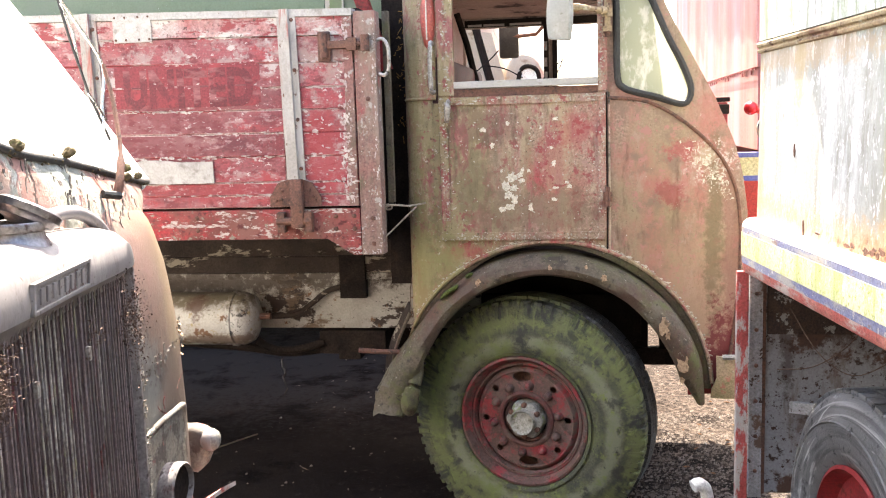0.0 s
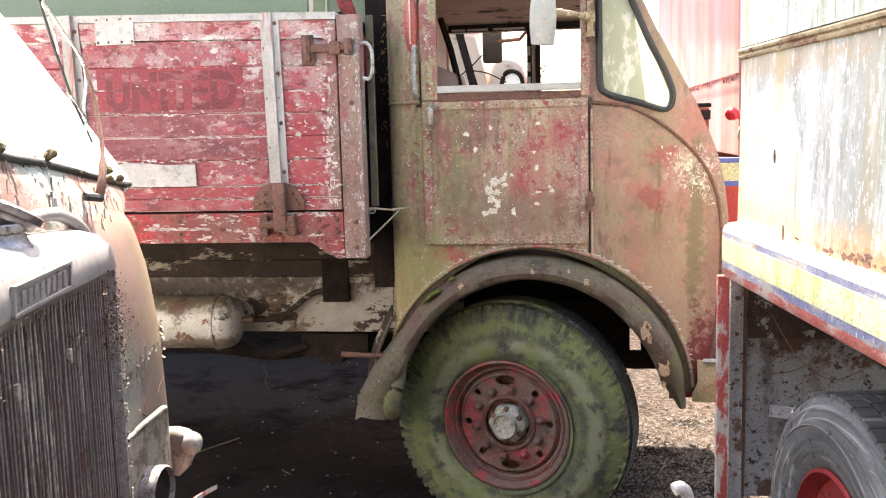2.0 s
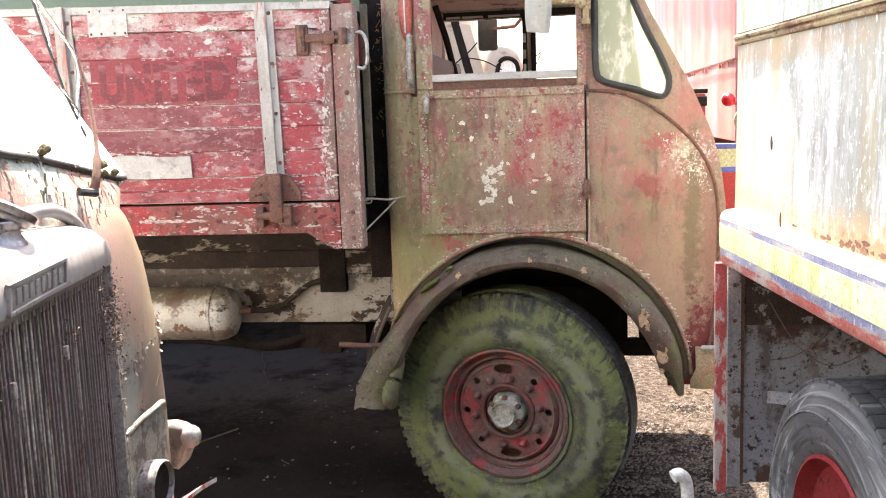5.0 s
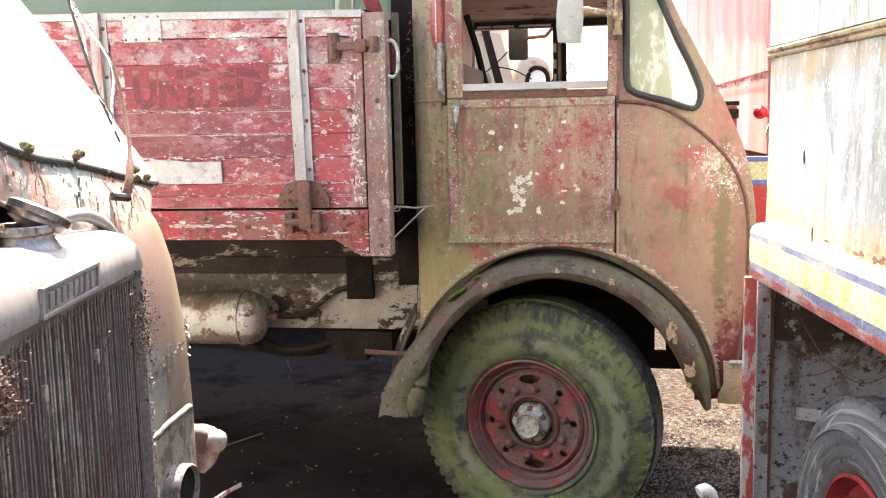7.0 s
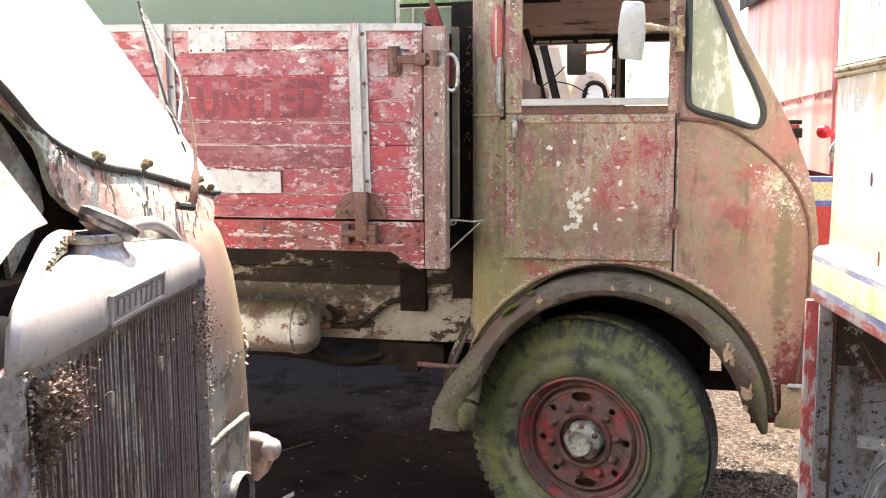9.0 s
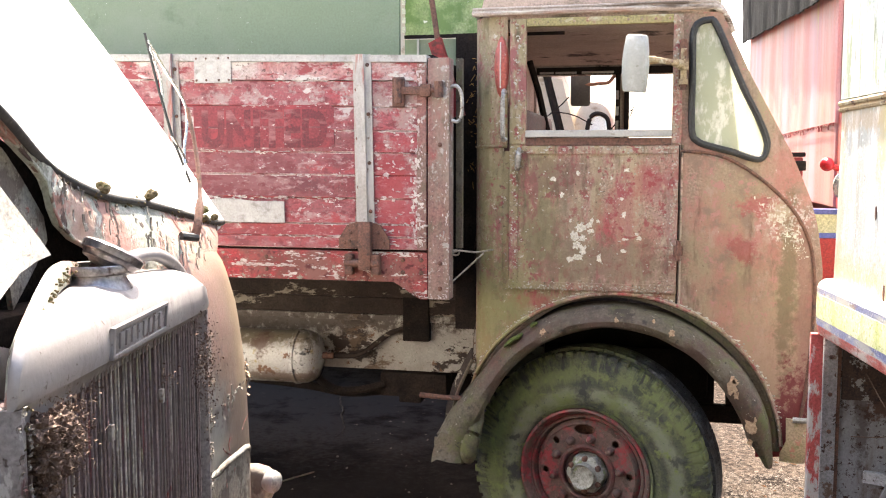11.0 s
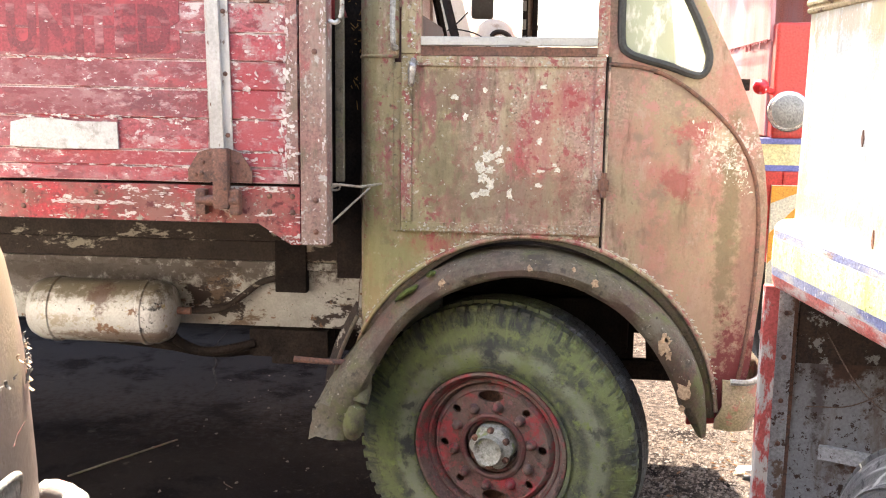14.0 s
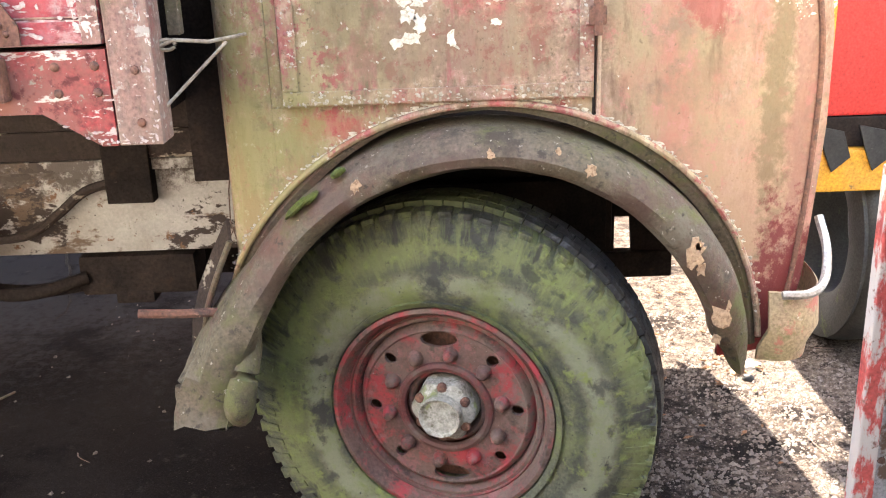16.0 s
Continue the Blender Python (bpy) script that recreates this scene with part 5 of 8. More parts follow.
def build_cab_fittings():
    part("grab_handle", tube(smooth_path([(-0.408, SIDE, 2.115), (-0.408, SIDE - 0.05, 2.11), (-0.411, SIDE - 0.055, 2.02), (-0.409, SIDE - 0.05, 1.93), (-0.407, SIDE, 1.925)], 5), 0.009, 8), "steel", cab, "grey steel grab handle", True)
    rings = []
    for z, w in ((2.095, 0.006), (2.11, 0.016), (2.15, 0.026), (2.21, 0.031), (2.27, 0.027), (2.315, 0.016), (2.335, 0.005)):
        rings.append([(-0.424 + w * math.cos(t), SIDE - 0.004 - abs(w) * 0.9 * max(0, math.sin(t)) + 0.006, z) for t in (2 * math.pi * k / 12 for k in range(12))])
    part("side_reflector", loft(rings), "amber", cab, "faded red teardrop trafficator cover", True)
    part("reflector_ridge", tube([(-0.424, SIDE - 0.030, 2.13), (-0.424, SIDE - 0.032, 2.21), (-0.424, SIDE - 0.028, 2.31)], 0.003, 6), "lichen", cab)
    # near mirror on its arm
    rings = []
    for z, x0, x1, d in ((-0.105, -0.036, 0.040, 0.010), (-0.102, -0.042, 0.044, 0.016), (-0.05, -0.052, 0.046, 0.024), (0.0, -0.056, 0.044, 0.027), (0.05, -0.055, 0.038, 0.025), (0.095, -0.050, 0.029, 0.018), (0.102, -0.042, 0.022, 0.010)):
        rings.append([(x0, -0.014, z), (x0 + 0.006, -0.014 - 0.4 * d, z), ((x0 + x1) / 2, -0.014 - d, z), (x1 - 0.008, -0.014 - 0.8 * d, z), (x1, -0.010, z), (x1 - 0.004, 0.010, z), (x0 + 0.004, 0.012, z)])
    mir = part("door_mirror", loft(rings), "mirror_back", cab, "grey-green rectangular mirror housing", True)
    mir.matrix_basis = pose(0.118, 3.90, 2.195, 2, 6, -14)
    arm = tube(smooth_path([(0.13, 3.915, 2.205), (0.19, 3.93, 2.208), (0.25, 4.02, 2.205), (0.285, 4.085, 2.205)], 4), 0.011)
    for z0, z1, q in ((2.15, 2.265, 0.012), (2.185, 2.225, 0.020), (2.13, 2.15, 0.018)):
        tube([(0.285, 4.08, z0), (0.285, 4.08, z1)], q, 10, arm)
    tube([(0.155, 3.918, 2.207), (0.18, 3.925, 2.208)], 0.016, 10, arm)
    tube([(0.255, 4.03, 2.205), (0.272, 4.06, 2.205)], 0.016, 10, arm)
    part("mirror_arm", arm, "trim_rust", cab, "rusty pale mirror arm", True)
    m2 = part("far_mirror", box(-0.058, 0.058, -0.015, 0.015, -0.105, 0.105, 0.02), "rubber", cab, "black far-side mirror", True)
    m2.matrix_basis = pose(-0.262, 6.02, 2.27, 0, 0, 8)
    part("far_mirror_arm", tube([(-0.24, 6.02, 2.29), (-0.1, 6.02, 2.30), (-0.03, 5.90, 2.36)], 0.012), "rust", cab)
    # flaked corner of the nose
    r = random.Random(4)
    spots = []
    for i in range(190):
        a = r.random() ** 0.8
        x, z = 0.60 + 0.175 * a + r.gauss(0, 0.020), 1.675 - 0.19 * a + r.gauss(0, 0.024)
        if z < 1.85 and x < interp(BEAD, z) - 0.02:
            spots.append((x, z, 0.0012 + 0.0075 * r.random() ** 4, 0.0012 + 0.009 * r.random() ** 4))
    flakes_on(cab, "lichen", spots, SIDE, bow, "nose_flake")


build_cab_fittings()


def build_mudguard():
    bm = bmesh.new()
    sect = [(0.618, 4.22), (0.612, 4.11), (0.602, 4.078), (0.585, 4.058), (0.560, 4.045), (0.538, 4.052), (0.526, 4.075), (0.532, 4.10), (0.545, 4.085), (0.570, 4.075), (0.588, 4.09), (0.600, 4.12), (0.605, 4.22)]
    rings = []
    for k in range(57):
        deg = -2 + 185.5 * k / 56
        a = radians(deg)
        flare = max(0.0, (deg - 148) / 35.5)
        nosed = max(0.0, (32 - deg) / 34)
        ring = []
        for i, (r, y) in enumerate(sect):
            f = (r - 0.526) / 0.076
            r = 0.600 + (r - 0.600) * min(1.0, 0.25 + 0.75 * (deg + 2) / 13) + 0.013 * f * min(1.0, max(0.0, (80 - deg) / 40))
            rr = r + flare ** 1.3 * (0.038 + 0.085 * f) + 0.012 * math.sin(13 * f + 9 * flare) * max(0, flare - 0.3) + 0.004 * noise.noise((deg * 0.06, f * 3, 1.0))
            ring.append((0.03 + rr * math.cos(a) + 0.022 * min(1.0, nosed), y + 0.16 * nosed ** 1.5 * (0.6 if y < 4.1 else 1) - 0.035 * flare + 0.085 * math.sin(11 * f + 1.2) * max(0, flare - 0.35) + 0.03 * noise.noise((deg * 0.16, f * 2.5, 9.0)) * min(1.0, 2 * flare) + 0.006 * noise.noise((deg * 0.09, f * 2, 5.0)), 0.65 + rr * math.sin(a) - 0.07 * max(0, flare - 0.8) * math.sin(7 * f)))
        rings.append(ring)
    loft(rings, bm=bm)
    m = part("front_mudguard", bm, "fender", truck, "grey-brown mossy front mudguard with peeling spots", True)
    # lip of the cab over the mudguard
    pts = [(AX + (AR + 0.004) * math.cos(radians(a)), SIDE + bow(AX + AR * math.cos(radians(a))) - 0.006, AZ + (AR + 0.004) * math.sin(radians(a))) for a in range(4, 161, 4)]
    part("arch_lip", tube(pts, 0.008), "cab", m, smooth=True)
    # folded flange inside the arch
    def fold(a):
        w = 0.034 if a < 60 else 0.034 - 0.022 * min(1.0, (a - 60) / 30) if a < 110 else 0.012 + 0.022 * min(1.0, (a - 110) / 25)
        return [(AX + r * math.cos(radians(a)), SIDE + bow(AX + AR * math.cos(radians(a))) + d, AZ + r * math.sin(radians(a))) for r, d in ((AR, 0.002), (AR - 0.4 * w, -0.004), (AR - w, 0.004), (AR - w - 0.002, 0.03), (AR - w - 0.006, 0.12))]
    part("arch_flange", slab([fold(a) for a in range(2, 163, 4)], 0.006, (0, 1, 0)), "fender", m, "brown folded arch flange", True)
    r = random.Random(21)
    spots = []
    for i in range(760):
        a = radians(r.uniform(8, 158))
        rr = AR + abs(r.gauss(0, 0.008)) + 0.001
        x = AX + rr * math.cos(a)
        spots.append((x, SIDE + bow(x) - 0.0005, AZ + rr * math.sin(a), r.uniform(0.002, 0.007), r.uniform(0.0015, 0.005)))
    pale = []
    for i in range(300):
        a = radians(r.gauss(88, 26))
        rr = AR + 0.004 + abs(r.gauss(0, 0.006))
        x = AX + rr * math.cos(a)
        pale.append((x, SIDE + bow(x) - 0.001, AZ + rr * math.sin(a), r.uniform(0.004, 0.014), r.uniform(0.002, 0.005)))
    chips(m, "lichen", pale, 4, "flaking_rim", "whitish flakes along the arch edge")
    chips(m, "lichen_grey", spots, 4, "flaking_edge", "grey flakes along the arch edge")
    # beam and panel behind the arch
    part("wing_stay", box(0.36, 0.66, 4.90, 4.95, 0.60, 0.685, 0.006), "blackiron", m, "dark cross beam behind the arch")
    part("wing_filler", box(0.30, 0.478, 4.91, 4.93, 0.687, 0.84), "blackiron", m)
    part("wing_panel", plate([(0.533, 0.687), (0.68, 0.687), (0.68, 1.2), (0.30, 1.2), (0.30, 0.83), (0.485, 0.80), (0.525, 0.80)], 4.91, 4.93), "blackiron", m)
    # moss and flaked spots on the crown
    for i, (a, r, s) in enumerate(((131, 0.610, 0.040), (128, 0.606, 0.026), (120, 0.616, 0.018))):
        c = Vector((0.03 + r * math.cos(radians(a)), 4.066, 0.65 + r * math.sin(radians(a))))
        t = bmesh.new()
        bmesh.ops.create_icosphere(t, subdivisions=2, radius=1)
        for v in t.verts:
            v.co = Vector((v.co.x * s, v.co.y * 0.018, v.co.z * 0.009)) * (1 + 0.35 * noise.noise(v.co * 3 + Vector((i, 0, 0))))
        t.transform(Matrix.Translation(c) @ Matrix.Rotation(radians(90 - a), 4, "Y"))
        part("moss_cushion", t, "moss_green", m, "bright green moss cushion", True)
    for i, (a, r, s) in enumerate(((88, 0.565, 0.013), (66, 0.572, 0.016), (118, 0.575, 0.016), (35, 0.566, 0.032), (31, 0.560, 0.016), (18, 0.566, 0.036), (10, 0.548, 0.016), (74, 0.59, 0.009), (36, 0.585, 0.012))):
        x = 0.03 + r * math.cos(radians(a))
        nosed = max(0.0, (32 - a) / 34)
        part("peeled_spot", blob(x, 0.65 + r * math.sin(radians(a)), s * 0.7, s, 4.046 + 0.10 * nosed ** 1.5, i + 300, None, None), "tan_peel", m, "tan spot of peeled paint")
    part("step_bar", tube([(-0.76, 4.10, 0.86), (-0.66, 4.11, 0.852), (-0.56, 4.12, 0.85)], 0.011), "rust", m, "bent rusty bar", True)
    # crushed foot of the mudguard
    for pts, rad in (([(-0.500, 4.120, 0.840), (-0.510, 4.085, 0.775), (-0.528, 4.050, 0.710), (-0.538, 4.037, 0.650), (-0.540, 4.045, 0.616), (-0.540, 4.055, 0.604)], (0.012, 0.028, 0.037, 0.038, 0.028, 0.008)),
                     ([(-0.585, 4.110, 0.790), (-0.592, 4.065, 0.730), (-0.600, 4.050, 0.667), (-0.602, 4.050, 0.630), (-0.598, 4.06, 0.612)], (0.010, 0.018, 0.021, 0.018, 0.006)),
                     ([(-0.622, 4.115, 0.790), (-0.645, 4.075, 0.730), (-0.662, 4.055, 0.692), (-0.666, 4.056, 0.662), (-0.660, 4.062, 0.645)], (0.010, 0.018, 0.023, 0.020, 0.008))):
        path = smooth_path(pts, 4)
        radii = [rad[min(len(rad) - 1, int(i / 4))] + (rad[min(len(rad) - 1, int(i / 4) + 1)] - rad[min(len(rad) - 1, int(i / 4))]) * (i % 4) / 4 for i in range(len(path))]
        part("crushed_fold", tube(path, 0.02, 12, None, radii), "fender", m, "crushed fold of the mudguard foot", True)
    part("rear_stay", slab([[(-0.560, 4.20, 1.05), (-0.60, 4.205, 0.975), (-0.64, 4.20, 0.89), (-0.665, 4.19, 0.80), (-0.67, 4.18, 0.74)], [(-0.55, 4.16, 1.00), (-0.585, 4.16, 0.925), (-0.615, 4.16, 0.85), (-0.63, 4.15, 0.77), (-0.64, 4.14, 0.70)]], 0.008, (1, 0, 0)), "chassis_dark", m, "dark strip behind the mudguard", True)
    part("stay_edge", tube(smooth_path([(-0.545, 4.15, 1.01), (-0.58, 4.15, 0.935), (-0.612, 4.15, 0.855), (-0.628, 4.14, 0.775), (-0.64, 4.13, 0.70)], 4), 0.007), "fender", m, smooth=True)
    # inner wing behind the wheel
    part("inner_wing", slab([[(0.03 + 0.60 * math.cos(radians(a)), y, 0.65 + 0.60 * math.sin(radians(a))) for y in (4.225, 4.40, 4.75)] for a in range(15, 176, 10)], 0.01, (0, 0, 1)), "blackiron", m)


build_mudguard()


def tyre_profile(R):
    return [(0.262, 0.02), (0.285, 0.004), (0.33, -0.014), (0.39, -0.018), (0.435, -0.006), (R - 0.035, 0.012), (R - 0.016, 0.028), (R - 0.012, 0.05), (R - 0.012, 0.20), (R - 0.016, 0.222), (R - 0.035, 0.238), (0.39, 0.268), (0.30, 0.25), (0.262, 0.23)]


def build_front_wheel():
    y = 4.145
    steer = Matrix.Translation((CX, y + 0.12, CZ)) @ Matrix.Rotation(radians(-16), 4, "Z") @ Matrix.Translation((-CX, -y - 0.12, -CZ))
    tyre = part("tyre", lathe(tyre_profile(0.519), (CX, y, CZ), "y", 80), "tyre", truck, "tyre covered with green algae", True)
    n = 66
    hubm = Matrix.Translation((CX, y, CZ))
    ring = [2 * math.pi * k / n for k in range(n)]
    spread("shoulder_lug", box(0.476, 0.513, 0.021, 0.075, -0.0165, 0.0165, 0.005), "tyre", tyre, [hubm @ Matrix.Rotation(-a, 4, "Y") @ Matrix.Rotation(radians(8), 4, "X") for a in ring])
    rib = bmesh.new()
    hexa(rib, [(0.446, -0.0060, -0.0085), (0.500, 0.0175, -0.0135), (0.500, 0.05, -0.0135), (0.446, 0.02, -0.0085), (0.446, -0.0060, 0.0085), (0.500, 0.0175, 0.0135), (0.500, 0.05, 0.0135), (0.446, 0.02, 0.0085)])
    bmesh.ops.recalc_face_normals(rib, faces=rib.faces)
    spread("shoulder_rib", rib, "tyre", tyre, [hubm @ Matrix.Rotation(-a, 4, "Y") for a in ring])
    for j, yy in enumerate((0.085, 0.125, 0.165)):
        spread("tread_block", box(0.485, 0.521, yy, yy + 0.036, -0.0225, 0.0225, 0), "mossy_tread", tyre, [hubm @ Matrix.Rotation(-a - math.pi * j / n, 4, "Y") for a in ring])
    part("tyre_bead_ring", lathe([(0.285, -0.004), (0.292, -0.010), (0.300, -0.014), (0.300, 0.0), (0.285, 0.01)], (CX, y, CZ), "y", 64), "tyre", tyre, smooth=True)
    rim = part("wheel_rim", lathe([(0.262, 0.05), (0.283, 0.012), (0.280, -0.002), (0.270, -0.004), (0.262, 0.006), (0.256, 0.028), (0.246, 0.036), (0.236, 0.034), (0.228, 0.05), (0.225, 0.075), (0.240, 0.09)], (CX, y, CZ), "y", 64), "wheel", truck, "rusty red steel wheel", True)
    # disc with its round and long openings
    bm = bmesh.new()

    def hole(cx, cz, rx, rz, turn, n=16):
        c, q = math.cos(turn), math.sin(turn)
        v = [bm.verts.new((CX + cx + rx * math.cos(t) * c - rz * math.sin(t) * q, y + 0.041, CZ + cz + rx * math.cos(t) * q + rz * math.sin(t) * c)) for t in (2 * math.pi * k / n for k in range(n))]
        return [bm.edges.new((v[i], v[(i + 1) % n])) for i in range(n)]

    edges = hole(0, 0, 0.216, 0.216, 0, 72) + hole(0, 0, 0.108, 0.108, 0, 48)
    for k in range(8):
        a = math.pi * k / 4 + 0.06
        long = k in (2, 6)
        edges += hole(0.183 * math.cos(a), 0.183 * math.sin(a), 0.021 if long else 0.0155, 0.047 if long else 0.0145, a)
    bmesh.ops.triangle_fill(bm, use_beauty=True, use_dissolve=False, edges=edges)
    back = bmesh.ops.extrude_face_region(bm, geom=list(bm.faces))
    for v in [e for e in back["geom"] if isinstance(e, bmesh.types.BMVert)]:
        v.co.y += 0.012
    part("wheel_disc", bm, "wheel", rim)
    part("rim_line", lathe([(0.250, 0.038), (0.250, 0.031), (0.247, 0.029), (0.244, 0.034), (0.246, 0.040)], (CX, y, CZ), "y", 64), "wheel_red", rim, smooth=True)
    part("disc_lip", lathe([(0.232, 0.075), (0.216, 0.040), (0.208, 0.036), (0.204, 0.040), (0.212, 0.052), (0.226, 0.08)], (CX, y, CZ), "y", 64), "wheel", rim, smooth=True)
    part("disc_backing", lathe([(0.225, 0.10), (0.10, 0.10), (0.10, 0.11), (0.225, 0.11)], (CX, y, CZ), "y", 40), "rust", rim)
    for k in range(10):
        a = 2 * math.pi * (k + 0.3) / 10
        c = (CX + 0.147 * math.cos(a), y + 0.041, CZ + 0.147 * math.sin(a))
        b = lathe([(0.020, 0.0), (0.019, -0.008), (0.016, -0.012), (0.015, -0.022), (0.009, -0.028), (0.003, -0.029)], c, "y", 10)
        part("wheel_nut", b, "wheel", rim, smooth=True)
    part("hub_well", lathe([(0.108, 0.10), (0.100, 0.055), (0.092, 0.052), (0.086, 0.060), (0.082, 0.10)], (CX, y, CZ), "y", 40), "wheel", rim, "dark red hub well", True)
    part("well_lip", lathe([(0.124, 0.042), (0.121, 0.034), (0.112, 0.030), (0.104, 0.034), (0.101, 0.046), (0.112, 0.050)], (CX, y, CZ), "y", 48), "wheel_red", rim, "bright red lip round the hub", True)
    rings = []
    for rad, o in ((0.079, 0.10), (0.079, 0.030), (0.074, 0.018), (0.058, 0.012), (0.053, 0.006)):
        rings.append([(CX + (rad + (0.006 * math.cos(6 * t) if rad > 0.07 else 0)) * math.cos(t), y + o, CZ + (rad + (0.006 * math.cos(6 * t) if rad > 0.07 else 0)) * math.sin(t)) for t in (2 * math.pi * k / 48 for k in range(48))])
    hub = part("wheel_hub", loft(rings), "hub", rim, "pale grey lobed hub", True)
    part("hub_cap", lathe([(0.054, 0.010), (0.054, -0.014), (0.051, -0.020), (0.046, -0.018), (0.043, -0.013), (0.004, -0.011)], (CX, y, CZ), "y", 36), "hub", hub, "round dished hub cap", True)
    for k in range(6):
        a = 2 * math.pi * (k + 0.5) / 6
        part("hub_bolt", lathe([(0.0125, 0.004), (0.0125, -0.006), (0.008, -0.010), (0.003, -0.010)], (CX + 0.066 * math.cos(a), y + 0.018, CZ + 0.066 * math.sin(a)), "y", 10), "rust", hub)
    tyre.matrix_basis = steer
    rim.matrix_basis = steer


build_front_wheel()


def build_bed():
    Y = 3.893
    bed = part("tipper_bed", box(-3.6, -0.72, Y + 0.05, 6.05, 1.475, 1.53, 0.004), "blackiron", truck, "wooden tipper bed with flaking red planks")
    joints = [1.488, 1.537, 1.587, 1.688, 1.778, 1.867, 1.952, 2.045, 2.145]
    up = lambda z, x: z + (z - 1.48) / 0.77 * 0.026 * (-0.7 - x)
    r = random.Random(7)
    for a, b in zip(joints, joints[1:]):
        dy = r.uniform(0.0, 0.003)
        for x0, x1 in ((-3.5, -1.725), (-1.722, -0.968), (-0.965, -0.678)):
            bm = bmesh.new()
            hexa(bm, [(x0, Y + dy, up(a, x0) + 0.0006), (x1, Y + dy, up(a, x1) + 0.0006), (x1, Y + 0.04, up(a, x1) + 0.0006), (x0, Y + 0.04, up(a, x0) + 0.0006),
                      (x0, Y + dy, up(b, x0) - 0.0006), (x1, Y + dy, up(b, x1) - 0.0006), (x1, Y + 0.04, up(b, x1) - 0.0006), (x0, Y + 0.04, up(b, x0) - 0.0006)])
            bmesh.ops.recalc_face_normals(bm, faces=bm.faces)
            made = bmesh.ops.bevel(bm, geom=bm.edges, offset=0.0042, segments=1, affect="EDGES")
            for f in made["faces"]:
                f.material_index = 1
            part("plank", bm, "plank", bed).data.materials.append(M["worn_edge"])
    for x0, x1 in ((-3.5, -1.725), (-1.722, -0.968), (-0.965, -0.678)):
        bm = bmesh.new()
        hexa(bm, [(x0, Y - 0.004, up(2.147, x0)), (x1, Y - 0.004, up(2.147, x1)), (x1, Y + 0.04, up(2.147, x1)), (x0, Y + 0.04, up(2.147, x0)),
                  (x0, Y - 0.004, up(2.215, x0)), (x1, Y - 0.004, up(2.215, x1)), (x1, Y + 0.04, up(2.215, x1)), (x0, Y + 0.04, up(2.215, x0))])
        part("top_plank", bm, "plank_worn", bed)
    bm = bmesh.new()
    hexa(bm, [(-3.5, Y - 0.012, up(2.216, -3.5)), (-0.676, Y - 0.012, 2.216), (-0.676, Y + 0.05, 2.216), (-3.5, Y + 0.05, up(2.216, -3.5)),
              (-3.5, Y - 0.012, up(2.243, -3.5)), (-0.676, Y - 0.012, 2.243), (-0.676, Y + 0.05, 2.243), (-3.5, Y + 0.05, up(2.243, -3.5))])
    part("capping_strip", bm, "plate", bed, "grey metal capping strip")
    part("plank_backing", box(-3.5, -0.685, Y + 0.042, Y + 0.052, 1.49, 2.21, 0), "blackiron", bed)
    # end strip of the dropside with rivets
    part("side_end_strip", box(-0.715, -0.679, Y - 0.008, Y - 0.0035, 1.49, 2.214, 0.001), "endpost", bed)
    # lower rail, cut away at its front end
    rail = [(-3.5, 1.362), (-0.812, 1.362), (-0.706, 1.296), (-0.6765, 1.296), (-0.6765, 1.480), (-3.5, 1.480)]
    part("lower_rail", plate(rail, Y - 0.004, Y + 0.05), "rail", bed, "bright red flaking bottom rail")
    ep = box(-0.673, -0.588, Y - 0.006, Y + 0.075, 1.296, 2.232, 0.004)
    part("end_post", ep, "endpost", bed, "faded red end post")
    # uprights
    for x, lean in ((-0.931, 0.006), (-1.75, 0.006)):
        bm = bmesh.new()
        w = 0.037
        for x0, x1, y0, y1 in ((-w, w, -0.010, -0.004), (-w * 0.55, w * 0.35, -0.03, -0.0102)):
            hexa(bm, [(x + x0 + lean, Y + y0, 1.58), (x + x1 + lean, Y + y0, 1.58), (x + x1 + lean, Y + y1, 1.58), (x + x0 + lean, Y + y1, 1.58),
                      (x + x0 - lean, Y + y0, up(2.244, x)), (x + x1 - lean, Y + y0, up(2.244, x)), (x + x1 - lean, Y + y1, up(2.244, x)), (x + x0 - lean, Y + y1, up(2.244, x))])
        part("upright", bm, "strap", bed, "pale flaking steel upright")
        studs("bolt_head", "rust", bed, [(x + lean * (1.91 - z) / 0.33 + (-0.024 if k % 2 else 0.022), Y - 0.010, z) for k, z in enumerate([1.64 + 0.095 * j for j in range(7)])], 0.008, 0.007)
    # hinge plate under the upright
    hp = plate([(-1.035, 1.492), (-0.826, 1.492), (-0.826, 1.53), (-0.862, 1.585), (-0.90, 1.598), (-0.96, 1.598), (-1.0, 1.585), (-1.035, 1.53)], Y - 0.016, Y - 0.011)
    h = part("hinge_plate", hp, "rust", bed, "dark rusty bracket plate")
    hb = box(-0.945, -0.895, Y - 0.05, Y - 0.017, 1.41, 1.60, 0.006)
    tube([(-1.005, Y - 0.03, 1.435), (-0.865, Y - 0.03, 1.435)], 0.017, 10, hb)
    part("hinge_strap", hb, "rust", bed, smooth=True)
    for x in (-1.005, -0.895):
        part("hinge_lug", box(x, x + 0.033, Y - 0.042, Y - 0.005, 1.39, 1.472, 0.007), "rust", bed)
    studs("bolt_head", "rust", bed, [(x, Y - 0.016, z) for x, z in ((-1.01, 1.515), (-0.985, 1.555), (-0.85, 1.515), (-0.872, 1.555), (-0.99, 1.52), (-0.86, 1.53))], 0.007, 0.006)
